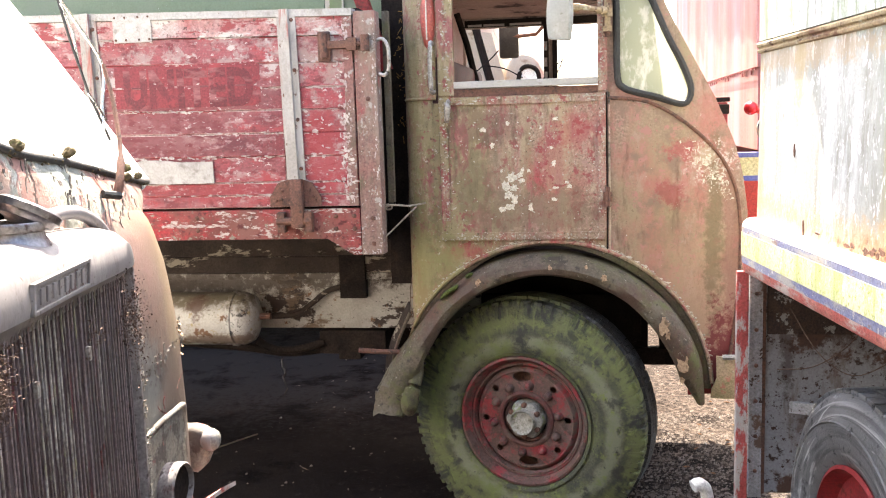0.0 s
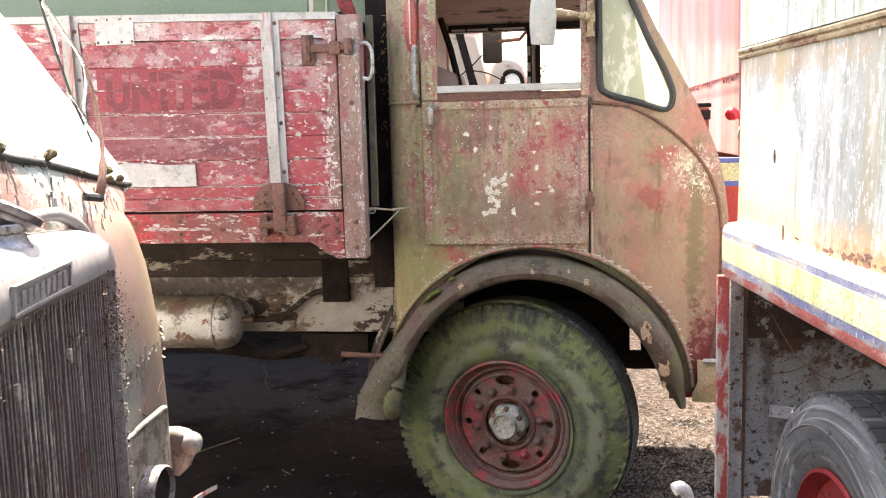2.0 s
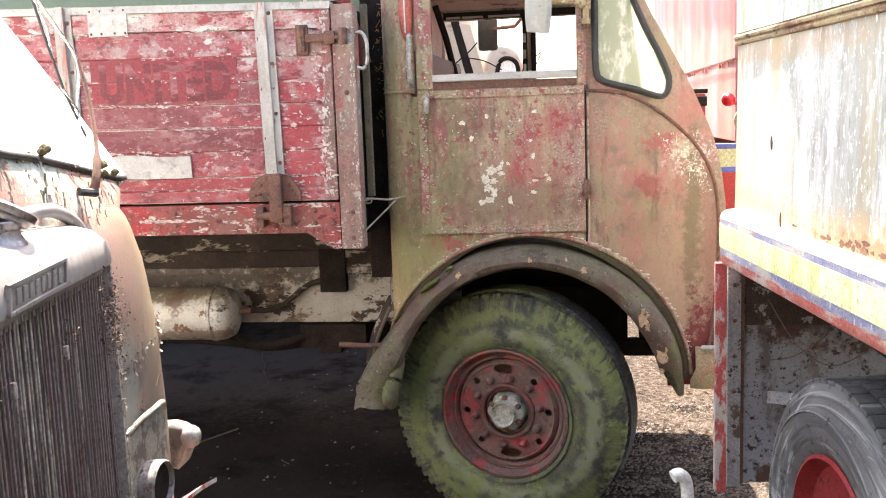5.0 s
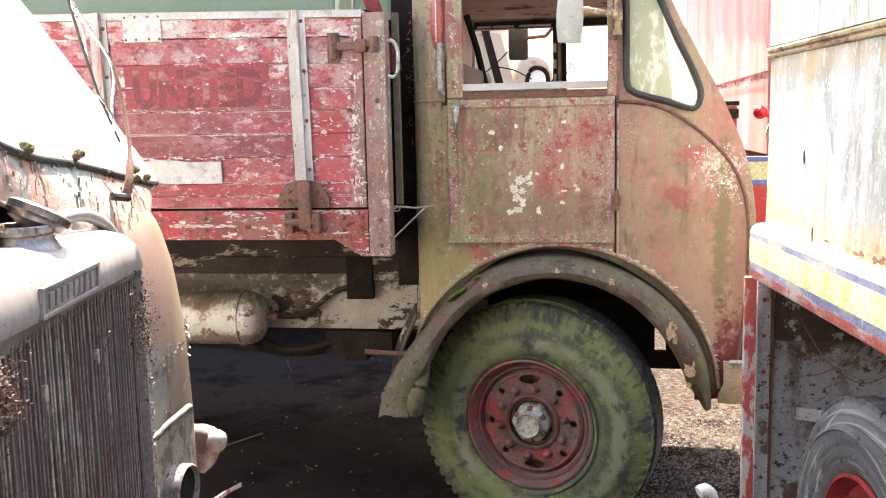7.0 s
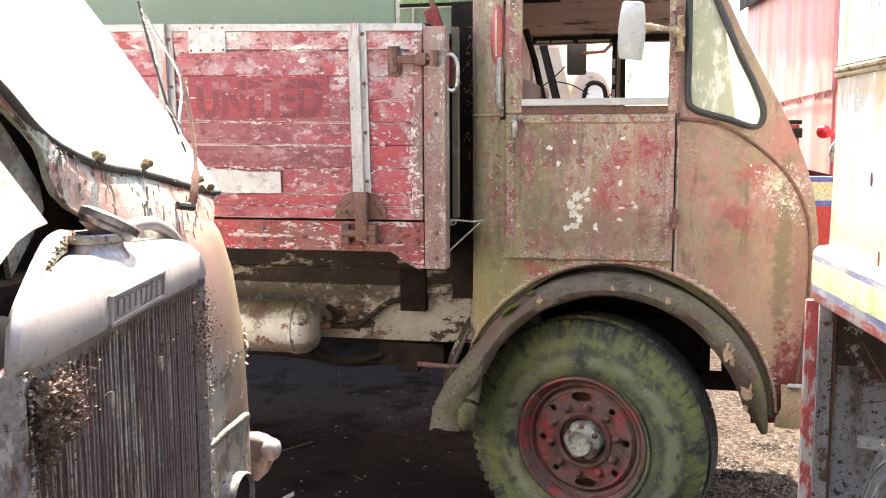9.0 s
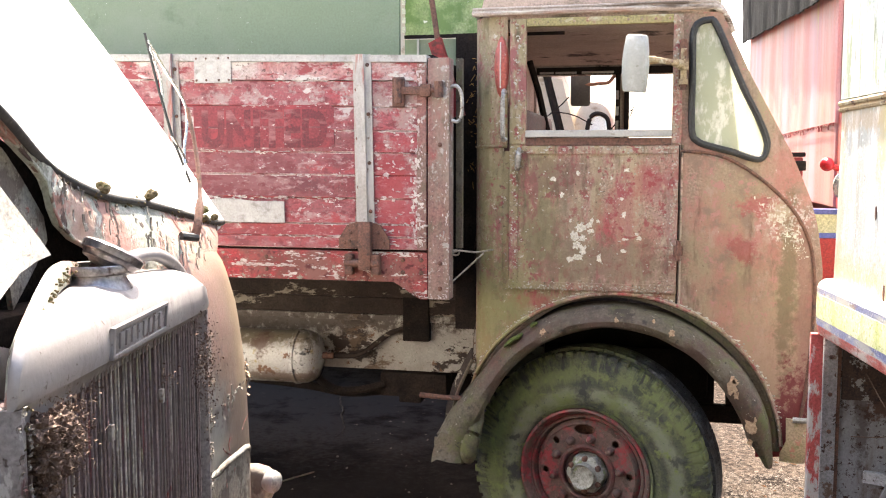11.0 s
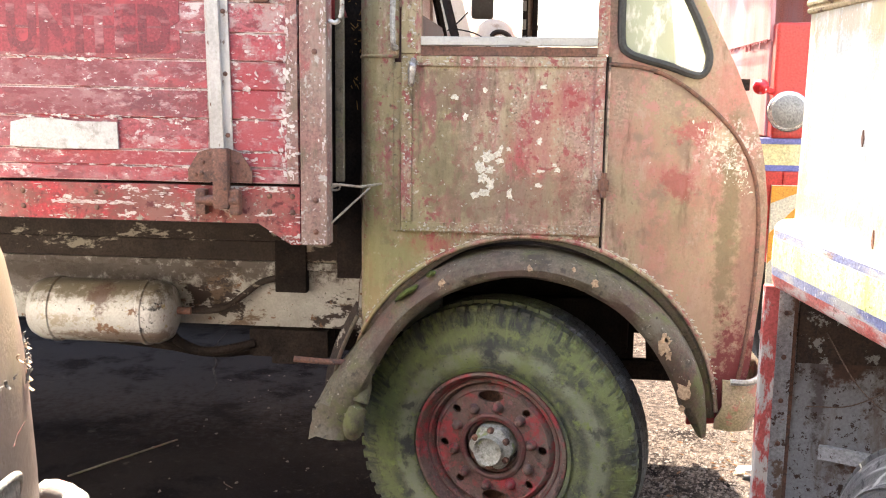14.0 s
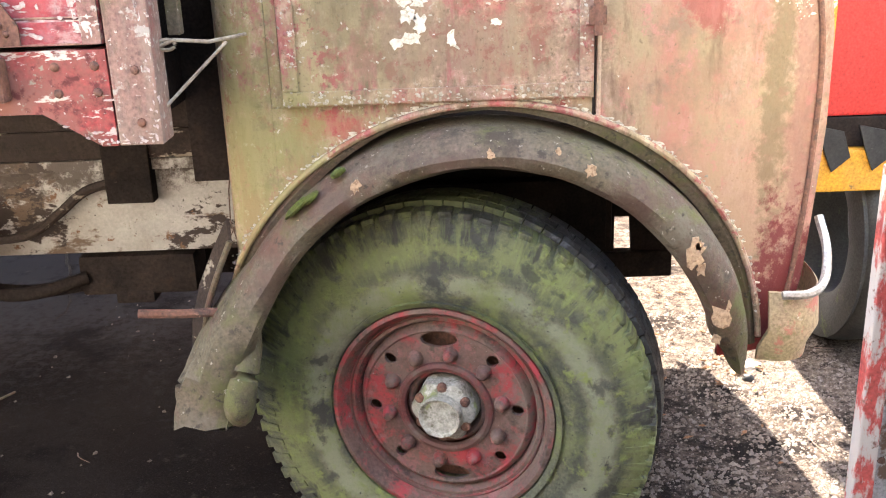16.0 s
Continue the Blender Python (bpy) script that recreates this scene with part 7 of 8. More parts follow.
    part("cowl", slab(grid, 0.01, (-1, -0.3, 0)), "salmon", lorry, "faded salmon cowl corner with grey peeling paint", True)
    # curls of peeling paint
    bm = bmesh.new()
    r = random.Random(11)
    maroon = bmesh.new()
    for i in range(84):
        kind = (0, 2, 0, 1, 2)[i % 5]      # torn edge, maroon edge lower down, front edge
        z = r.gauss(1.285, 0.014) if kind == 0 else r.gauss(1.16, 0.03) if kind == 1 else r.uniform(0.95, 1.48)
        p = pl[r.randrange(0, 20) if kind == 0 else r.randrange(1, 12) if kind == 1 else r.randrange(0, 3)]
        to = maroon if kind == 1 else bm
        t = min(1.0, max(0.0, (p.y - 2.05) / 0.45))
        c = Vector((p.x + 0.018, p.y + 0.07 * t - 0.006, z))
        L, w = r.uniform(0.008, 0.034), r.uniform(0.0015, 0.005)
        a = r.uniform(0, 6.28)
        q = [c + Vector((0.002 + 0.010 * s * s, w * u + (1.4 if kind == 1 else 0.6) * L * s * math.cos(a), L * s * (0.4 + 0.6 * abs(math.sin(a))))) for s in (-0.5, 0, 0.6) for u in (-1, 1)]
        v = [to.verts.new(x) for x in q]
        to.faces.new((v[0], v[1], v[3], v[2]))
        to.faces.new((v[2], v[3], v[5], v[4]))
    for i in range(170):
        if i < 110:
            c = P(-0.398 + r.gauss(0, 0.010), 0.010, r.uniform(1.0, 1.53))
        else:
            c = P(0.400 + r.gauss(0, 0.006), 0.008, r.uniform(1.0, 1.50))
        L, w = r.uniform(0.003, 0.012), r.uniform(0.001, 0.004)
        q = [c + Vector((0.002 + 0.008 * s * s, w * u + 0.4 * L * s * math.cos(i), L * s)) for s in (-0.5, 0, 0.6) for u in (-1, 1)]
        v = [bm.verts.new(x) for x in q]
        bm.faces.new((v[0], v[1], v[3], v[2]))
        bm.faces.new((v[2], v[3], v[5], v[4]))
    big = bmesh.new()
    for i in range(13):
        p = pl[r.randrange(12, 24)]
        t = min(1.0, max(0.0, (p.y - 2.05) / 0.45))
        c = Vector((p.x + 0.019, p.y + 0.058 * t - 0.004, r.gauss(1.28, 0.02)))
        L, w = r.uniform(0.007, 0.018), r.uniform(0.002, 0.005)
        lean = r.gauss(0, 0.5)
        q = [c + Vector((0.003 + 0.016 * s * s, w * u + lean * L * s, -L * s)) for s in (-0.5, -0.1, 0.3, 0.7) for u in (-1, 1)]
        v = [big.verts.new(x) for x in q]
        for j in (0, 2, 4):
            big.faces.new((v[j], v[j + 1], v[j + 3], v[j + 2]))
    ob = part("peeling_strip", big, "tan_peel", lorry, "pale tan strips of peeling paint")
    ob["kind"] = "stuff"
    ob.modifiers.new("thick", "SOLIDIFY").thickness = 0.001
    ob = part("maroon_curl", maroon, "wheel", lorry, "curled strips of maroon paint")
    ob["kind"] = "stuff"
    ob.modifiers.new("thick", "SOLIDIFY").thickness = 0.001
    ob = part("curled_paint", bm, "peel", lorry, "curled flakes of grey and maroon paint")
    ob["kind"] = "stuff"
    ob.modifiers.new("thick", "SOLIDIFY").thickness = 0.001
    # dark engine opening beside the radiator
    # Black backing added so the opening reads as deep shade.
    part("bulkhead", slab([[(-0.86, y, z) for y in (1.0, 1.4, 1.69, 1.98)] for z in (0.5, 1.2, 1.60)] + [[(-0.86, 1.0, 2.25), (-0.86, 1.4, 2.0), (-0.862, 1.69, 1.86), (-0.865, 1.98, 1.775)]], 0.02, (-1, 0, 0)), "blackiron", lorry, "black sheet backing the engine opening in place of its shade")
    part("bonnet_side", slab([[(x, y, z) for x, y in ((-0.66, 1.18), (-0.74, 1.20), (-0.85, 1.22))] for z in (0.9, 1.3, 1.50, 1.62)], 0.012, (0, -1, 0)), "grey_rust", lorry, "grey rusting bonnet side", True)
    part("bonnet_flap", slab([[(-0.66, 1.36, 1.618), (-0.685, 1.44, 1.650), (-0.695, 1.486, 1.671), (-0.70, 1.532, 1.684), (-0.70, 1.567, 1.690)], [(-0.69, 1.36, 1.70), (-0.70, 1.42, 1.71), (-0.70, 1.46, 1.72), (-0.70, 1.50, 1.725), (-0.705, 1.538, 1.725)], [(-0.72, 1.34, 1.80), (-0.72, 1.38, 1.80), (-0.72, 1.41, 1.80), (-0.72, 1.44, 1.80), (-0.715, 1.478, 1.795)], [(-0.73, 1.28, 1.90), (-0.73, 1.31, 1.90), (-0.73, 1.34, 1.90), (-0.73, 1.37, 1.90), (-0.725, 1.40, 1.885)]], 0.010, (-1, 0, 0)), "ledge_top", lorry, "sunlit cream bonnet flap", True)
    part("inner_bonnet", slab([[(-0.80, 1.50, 1.93), (-0.80, 1.602, 1.846), (-0.80, 1.639, 1.806), (-0.80, 1.692, 1.740), (-0.80, 1.70, 1.70)], [(-0.79, 1.47, 1.90), (-0.795, 1.568, 1.82), (-0.795, 1.605, 1.78), (-0.795, 1.648, 1.72), (-0.795, 1.66, 1.66)], [(-0.78, 1.40, 1.85), (-0.78, 1.50, 1.77), (-0.78, 1.53, 1.72), (-0.78, 1.57, 1.66), (-0.78, 1.58, 1.60)]], 0.01, (-1, 0, 0)), "peel", lorry, "shaded peeling inside of the bonnet", True)
    part("opening_edge", tube([p + Vector((0.004, 0, 0)) for p in low[:20]], 0.0032, 8), "mint", lorry, "pale edge of the bonnet opening", True)
    part("engine_lump", box(-0.85, -0.76, 1.42, 1.70, 1.45, 1.60, 0.03), "blackiron", lorry, smooth=True)
    # the white sheet over the windscreen, with its rubber foot
    rise = Vector((-0.70, -0.02, 0.90))
    sheet = [[p + rise * t + Vector((0, 0, 0.03 * math.sin(math.pi * t))) for p in F] for t in span(0, 1, 6)]
    part("windscreen_sheet", slab(sheet, 0.012, (-0.6, 0, -0.5)), "white_panel", lorry, "bright white sheet over the windscreen", True)
    part("windscreen_rubber", tube([p + Vector((0.010, 0, -0.006)) for p in F[:31]], 0.0080, 10), "rubber", lorry, "perished black windscreen rubber", True)
    part("sheet_corner", slab([[(-0.928, 2.54, 1.686), (-0.945, 2.61, 1.682), (-0.958, 2.67, 1.678), (-0.972, 2.72, 1.678)], [(-0.922, 2.542, 1.670), (-0.938, 2.60, 1.660), (-0.950, 2.65, 1.656), (-0.964, 2.70, 1.664)], [(-0.922, 2.55, 1.664), (-0.938, 2.60, 1.652), (-0.950, 2.64, 1.650), (-0.960, 2.68, 1.656)]], 0.008, (-1, 0, 0)), "white_panel", lorry, smooth=True)
    part("cab_side", slab([[(x, 2.66, z) for x in (-1.0, -1.4, -1.745)] for z in (0.6, 1.2, 1.66)], 0.02, (0, -1, 0)), "salmon", lorry)
    # Lengthened rearward, unseen, to cut sky light under the red lorry.
    part("cab_body", box(-5.0, -1.75, 0.7, 2.64, 0.5, 2.55, 0.03), "white_panel", lorry, "plain white cab body, lengthened out of view to block sky light")
    # moss on the rubber
    for i, (x, y, z, s) in enumerate(((-0.784, 1.845, 1.785, 0.020), (-0.815, 2.065, 1.765, 0.021), (-0.838, 2.32, 1.727, 0.018), (-0.865, 2.40, 1.718, 0.017), (-0.845, 2.36, 1.700, 0.016), (-0.88, 2.48, 1.695, 0.015))):
        t = bmesh.new()
        bmesh.ops.create_icosphere(t, subdivisions=3, radius=s * 0.62)
        for v in t.verts:
            v.co *= 1.0 + 0.45 * noise.noise(v.co * 90 + Vector((i, 0, 0))) + 0.25 * noise.noise(v.co * 300 + Vector((0, i, 0)))
            v.co.z *= 0.9
        t.transform(Matrix.Translation((x, y, z)))
        part("moss_tuft", t, "moss", lorry, "brown-green moss tuft", True)
    crumbs = bmesh.new()
    r = random.Random(14)
    for i in range(150):
        k = r.randrange(12, 30)
        p = F[k] + (F[k + 1] - F[k]) * r.random() + Vector((0.013 + r.gauss(0, 0.004), 0, r.gauss(-0.010, 0.006)))
        t = bmesh.new()
        bmesh.ops.create_icosphere(t, subdivisions=1, radius=r.uniform(0.001, 0.0035))
        for v in t.verts:
            v.co = p + v.co * r.uniform(0.6, 1.3)
        join(crumbs, t)
    part("moss_crumbs", crumbs, "moss", lorry, "crumbs of moss along the rubber")["kind"] = "stuff"
    # strips of paint hanging on the scuttle
    strips = bmesh.new()
    for i in range(58):
        k = r.randrange(13, 26)
        t = r.uniform(0.15, 0.85)
        c = mid[k] + ((F[k] - mid[k]) * (1 - 2 * t) if t < 0.5 else (low[k] - mid[k]) * (2 * t - 1)) + Vector((0.004, r.gauss(0, 0.015), 0))
        L, w = r.uniform(0.006, 0.028), r.uniform(0.001, 0.0035)
        q = [c + Vector((0.001 + 0.010 * max(0.0, -e) ** 2, w * u + 0.2 * L * e * math.sin(i), L * e)) for e in (0.5, 0.0, -0.6) for u in (-1, 1)]
        v = [strips.verts.new(x) for x in q]
        strips.faces.new((v[0], v[1], v[3], v[2]))
        strips.faces.new((v[2], v[3], v[5], v[4]))
    ob = part("peeling_scuttle_paint", strips, "peel", lorry, "hanging strips of grey paint")
    ob["kind"] = "stuff"
    ob.modifiers.new("thick", "SOLIDIFY").thickness = 0.001
    # wiper
    w = part("wiper_arm", tube(smooth_path([(-0.785, 2.189, 1.663), (-0.782, 2.203, 1.70), (-0.80, 2.25, 1.77), (-0.835, 2.30, 1.87), (-0.865, 2.325, 1.955)], 5), 0.006, 8, None, [0.010] * 5 + [0.009] * 4 + [0.005] * 12), "rust", lorry, "rusty wiper arm", True)
    part("wiper_spindle", tube([(-0.795, 2.150, 1.674), (-0.778, 2.19, 1.667)], 0.009), "rubber", w, smooth=True)
    part("wiper_blade", tube([(-0.897, 2.200, 2.112), (-0.885, 2.228, 2.0), (-0.868, 2.262, 1.88), (-0.85, 2.302, 1.785)], 0.003), "rubber", w)
    part("wiper_bridge", tube(smooth_path([(-0.893, 2.205, 2.095), (-0.885, 2.26, 2.04), (-0.869, 2.328, 1.955), (-0.862, 2.30, 1.86), (-0.852, 2.28, 1.81)], 4), 0.0035), "chrome", w, "bright wiper bridge")
    part("wiper_bridge", tube([(-0.890, 2.208, 2.08), (-0.884, 2.24, 2.02), (-0.878, 2.242, 1.95)], 0.003), "chrome", w)
    part("wiper_bridge", tube([(-0.868, 2.255, 1.89), (-0.858, 2.285, 1.85), (-0.856, 2.30, 1.83)], 0.003), "chrome", w)
    # lamps on the wing
    crest = smooth_path([(-0.728, 2.135, 1.150), (-0.724, 2.20, 1.163), (-0.724, 2.26, 1.166), (-0.728, 2.315, 1.166), (-0.742, 2.352, 1.146), (-0.765, 2.375, 1.10)], 4)
    part("wing_step", tube(crest, 0.007, 10, None, [0.003] + [0.007] * (len(crest) - 2) + [0.003]), "peel", lorry, "worn crown of the wing step", True)
    part("step_face", slab([[(-0.722, 2.10, 1.135 - t), (-0.724, 2.24, 1.160 - t), (-0.734, 2.34, 1.152 - t), (-0.790, 2.43, 1.08 - t)] for t in (0.0, 0.15, 0.3, 0.6)], 0.01, (-1, 0, 0)), "peel", lorry, smooth=True)
    out = [(-0.890, 1.010), (-0.858, 1.012), (-0.826, 1.004), (-0.806, 0.990), (-0.806, 0.930), (-0.826, 0.885), (-0.850, 0.862), (-0.886, 0.868), (-0.894, 0.94)]
    rings = [[(-0.850 + (x + 0.850) * k, yy, 0.945 + (z - 0.945) * k) for x, z in out] for yy, k in ((2.630, 0.66), (2.636, 0.80), (2.645, 0.87), (2.678, 0.87), (2.688, 0.78))]
    part("wing_bracket", loft(rings), "peel", lorry, "cast pale lamp bracket", True)
    lamp = part("head_lamp", lathe([(0.030, -0.10), (0.052, -0.05), (0.056, 0.0), (0.057, 0.02), (0.053, 0.024), (0.050, 0.004), (0.040, -0.04), (0.01, -0.05)], (-0.708, 2.205, 1.010), "x", 28), "channel", lorry, "empty headlamp shell", True)
    part("lamp_bowl", lathe([(0.050, -0.002), (0.050, 0.006), (0.02, 0.004), (0.004, 0.004)], (-0.702, 2.205, 1.010), "x", 28), "blackiron", lamp)
    sl = part("side_lamp", lathe([(0.018, -0.030), (0.027, -0.020), (0.031, -0.006), (0.031, 0.0), (0.029, 0.006)], (-0.805, 2.650, 0.965), "x", 24), "shell", lorry, "small grey side lamp", True)
    part("lamp_lens", lathe([(0.028, 0.0), (0.024, 0.009), (0.014, 0.014), (0.004, 0.016)], (-0.799, 2.650, 0.965), "x", 24), "lens_glass", sl, smooth=True)
    part("wing", slab([[(-0.75 - 0.05 * i, 2.10 + 0.56 * k / 6, 0.872 - 0.16 * (k / 6 - 0.6) ** 2 - 0.03 * i) for k in range(7)] for i in range(5)], 0.012, (0, 0, -1)), "post_red", lorry, "faded red wing", True)
    # leaf litter caught on the core
    bm = bmesh.new()
    r = random.Random(8)
    for cu, cz, su, sz, cnt in ((-0.300, 1.474, 0.020, 0.020, 420), (-0.345, 1.488, 0.014, 0.024, 220), (-0.325, 1.448, 0.020, 0.016, 300), (-0.278, 1.468, 0.010, 0.014, 120), (-0.375, 1.40, 0.008, 0.05, 300), (0.31, 1.45, 0.026, 0.036, 520), (0.345, 1.40, 0.016, 0.05, 260), (-0.28, 1.51, 0.04, 0.010, 120), (0.10, 1.46, 0.008, 0.014, 60)):
        for _ in range(cnt):
            c = P(r.gauss(cu, su), 0.010 + abs(r.gauss(0, 0.016)), r.gauss(cz, sz))
            d = Vector((r.gauss(0, 1), r.gauss(0, 1), r.gauss(0, 1))).normalized()
            e = d.cross(Vector((0.3, 0.5, 0.8))).normalized()
            L, w2 = r.uniform(0.001, 0.0042), r.uniform(0.0005, 0.002)
            v = [bm.verts.new(c + d * L * a + e * w2 * b) for a, b in ((-1, 0), (0, -1), (1, 0), (0, 1))]
            v[3].co += Vector((0.002, 0, 0.002))
            bm.faces.new((v[0], v[1], v[2]))
            bm.faces.new((v[0], v[2], v[3]))
    for cu, cz, rad in ((-0.315, 1.482, 0.026), (-0.290, 1.460, 0.022), (-0.335, 1.450, 0.024), (-0.305, 1.435, 0.019), (-0.355, 1.492, 0.019), (-0.335, 1.412, 0.014)):
        t = bmesh.new()
        bmesh.ops.create_icosphere(t, subdivisions=4, radius=1)
        for v in t.verts:
            d = 1 + 0.55 * noise.noise(v.co * 2.2 + Vector((cu * 50, 0, 0))) + 0.4 * noise.noise(v.co * 6 + Vector((0, cz * 40, 0)))
            v.co = P(cu, 0.006, cz) + U * (v.co.x * rad * d) + N * (v.co.y * rad * 1.15 * d) + Vector((0, 0, v.co.z * rad * d))
        join(bm, t)
    for _ in range(170):
        cu, cz = r.gauss(-0.318, 0.024), r.gauss(1.462, 0.026)
        a, L = r.uniform(0, 6.28), r.uniform(0.005, 0.014)
        c = P(cu, 0.026 + abs(r.gauss(0, 0.010)), cz)
        d = (U * math.cos(a) + Vector((0, 0, math.sin(a))) + N * r.gauss(0, 0.4)) * L
        tube([c, c + d * 0.5 + N * 0.004, c + d], 0.00045, 4, bm)
    ob = tagged(link("leaf_litter", bm, "debris"), "clumps of dry leaves caught on the radiator", "leaves", "", "stuff")
    return lorry


build_radiator_lorry()


# ---- the pale vehicle with the striped ledge ----
def build_striped_vehicle():
    van = thing("striped_vehicle", "derelict pale vehicle body with yellow and blue striped ledge", "truck")
    D, Nn = Vector((0.123, -0.992, 0)), Vector((-0.992, -0.123, 0))   # along its side, outwards
    O = Vector((0.722, 3.712, 0))
    Q = lambda s, n, z: O + D * s + Nn * n + Vector((0, 0, z))
    L = 4.2
    ss = [0.0, 0.01, 0.03, 0.06, 0.5, 1.0, 1.6, 2.4, L]

    def strip(name, prof, mat, label=""):
        grid = []
        for z, n in prof:
            row = []
            for s in ss:
                inset = 0.05 * (1 - math.sqrt(max(0, 1 - (1 - min(s, 0.06) / 0.06) ** 2)))
                row.append(Q(s, n - inset, z))
            grid.append(row)
        return part(name, slab(grid, 0.04, -Nn), mat, ledge_root, label, True)

    ledge_root = part("ledge_core", slab([[Q(s, -0.045, z) for s in (0.03, 1, L)] for z in (1.262, 1.42)], 0.03, -Nn), "ledge_top", van, "striped ledge along the body")
    strip("ledge_top", [(1.442, -0.052), (1.440, -0.02), (1.430, -0.006), (1.417, -0.001)], "ledge_top", "pale sunlit ledge top")
    strip("blue_band", [(1.4165, 0.0), (1.396, 0.0)], "ledge_blue", "worn upper blue band")
    strip("yellow_band", [(1.3955, 0.001), (1.35, 0.002), (1.316, 0.001)], "ledge_yellow", "algae-green yellow band")
    strip("blue_band", [(1.3155, 0.0), (1.290, -0.001)], "ledge_blue", "worn lower blue band")
    strip("red_edge", [(1.2895, -0.002), (1.268, -0.004), (1.255, -0.012), (1.250, -0.03)], "ledge_red", "faded red lower edge")
    # end cap of the ledge
    part("ledge_end", slab([[Q(0.002, n, z) for n in (-0.05, -0.2, -0.5)] for z in (1.255, 1.435)], 0.02, D), "ledge_yellow", ledge_root)
    # body panels lean out a little as they rise
    lean = lambda z: -0.042 - 0.020 * (z - 1.44)
    body = part("body_panel", slab([[Q(s, lean(z) + 0.004 * math.sin(5 * s + z * 3), z) for s in span(0.07, L, 24)] for z in span(1.438, 2.0, 6)], 0.03, -Nn), "panel", van, "streaked pale blue-grey panel", True)
    part("upper_panel", slab([[Q(s, -0.046, z) for s in span(0.075, L, 8)] for z in (2.036, 2.3, 2.75)], 0.03, -Nn), "panel_top", van, "streaked pale green upper panel", True)
    tr = slab([[Q(s, lean(2.02) + n, z) for s in span(0.066, L, 12)] for z, n in ((1.996, 0.003), (1.999, 0.010), (2.006, 0.012), (2.011, 0.006), (2.014, 0.006), (2.018, 0.013), (2.026, 0.014), (2.031, 0.010), (2.034, 0.003))], 0.02, -Nn)
    part("trim_band", tr, "trim_rust", van, "rusty cream trim band", True)
    part("end_wall", slab([[Q(0.072, n, z) for n in (-0.075, -0.6, -1.6)] for z in (1.44, 2.0, 2.75)], 0.02, D), "panel", van)
    part("van_roof", slab([[Q(s, n, 2.76) for n in (0.03, -0.8, -1.6)] for s in (0.05, 2, L)], 0.03, (0, 0, 1)), "panel_top", van)
    # rust along the foot, and two torn holes
    r = random.Random(3)
    for i in range(60):
        s = r.uniform(0.85, 1.85) if i < 26 else r.gauss(1.35, 0.22)
        c = Q(s, lean(1.46) + 0.0018 + 0.004 * math.sin(5 * s + 4.4), 1.450 + abs(r.gauss(0, 0.013)))
        a, b = r.uniform(0.004, 0.026), r.uniform(0.002, 0.010)
        ring = [c + D * a * (0.6 + 0.6 * r.random()) * math.cos(t) + Vector((0, 0, b * (0.6 + 0.6 * r.random()) * math.sin(t))) for t in (2 * math.pi * k / 10 for k in range(10))]
        part("rust_patch", loft([ring, [p - Nn * 0.006 for p in ring]]), "rust", body, "rusted-through patch")
    for s, z, a, b in ((0.455, 1.685, 0.006, 0.020), (1.60, 1.742, 0.011, 0.026), (0.555, 1.462, 0.005, 0.024)):
        c = Q(s, lean(z) + 0.003 + 0.004 * math.sin(5 * s + z * 3), z)
        ring = [c + D * a * k * math.cos(t) + Vector((0, 0, b * k * math.sin(t))) for t, k in ((2 * math.pi * i / 8, (1, 0.75, 1, 0.8, 1, 0.7, 1, 0.85)[i]) for i in range(8))]
        part("torn_hole", loft([ring, [p - Nn * 0.008 for p in ring]]), "rust", body, "dark torn hole")
    # wheel well: post, flange and inner panel
    post = box(0.714, 0.754, 3.655, 3.690, 0.42, 1.258, 0.004)
    part("corner_post", post, "post_red", van, "flaking red and white corner post")
    part("well_flange", box(0.766, 0.812, 3.712, 3.735, 0.42, 1.25, 0.003), "grey_rust", van, "rust-speckled grey flange")
    well = part("well_panel", box(0.813, 1.75, 3.735, 3.755, 0.43, 1.27, 0.003), "well_grey", van, "grey rusting wheel-well panel, darkened for the shade of the well")
    part("well_rib", box(0.813, 0.825, 3.722, 3.734, 0.43, 1.25, 0.002), "rust", well)
    a, b, up, deep = Vector((0.905, 3.712, 0.757)), Vector((1.30, 3.535, 0.748)), Vector((0, 0, 0.020)), Vector((0.008, 0.018, 0))
    part("well_bar", loft([[p - up, p + up, p + up + deep, p - up + deep] for p in (a, a + (b - a) * 0.06 + up * 0.12, a + (b - a) * 0.5 + up * 0.1, b)]), "grey_rust", well, "rust-speckled cross bar")
    part("rust_sheet", box(0.83, 1.7, 3.728, 3.7345, 1.02, 1.25, 0.001), "rust_sheet", well, "rusted sheet, darkened for the shade under the ledge")
    part("loose_wire", tube(smooth_path([(0.90, 3.70, 1.12), (0.98, 3.62, 0.98), (1.08, 3.55, 0.92), (1.2, 3.5, 0.99)], 6), 0.002), "debris", well)
    part("loose_wire", tube(smooth_path([(0.86, 3.70, 0.90), (0.97, 3.66, 0.92), (1.06, 3.6, 1.0), (1.12, 3.55, 1.1)], 6), 0.002), "debris", well)
    part("underbody", box(0.92, 1.9, -0.4, 3.70, 1.225, 1.248, 0.004), "blackiron", van)
    part("chassis_member", box(1.25, 1.33, -0.4, 3.70, 0.95, 1.15, 0.005), "blackiron", van)
    studs("flange_bolt", "rust", well, [(0.79, 3.711, 0.52 + 0.13 * k) for k in range(6)], 0.008, 0.006)
    # wheel
    c = Vector((0.935, 3.015, 0.522))
    turn = Matrix.Translation(c) @ Matrix.Rotation(radians(9.7), 4, "Z") @ Matrix.Scale(0.968, 4)
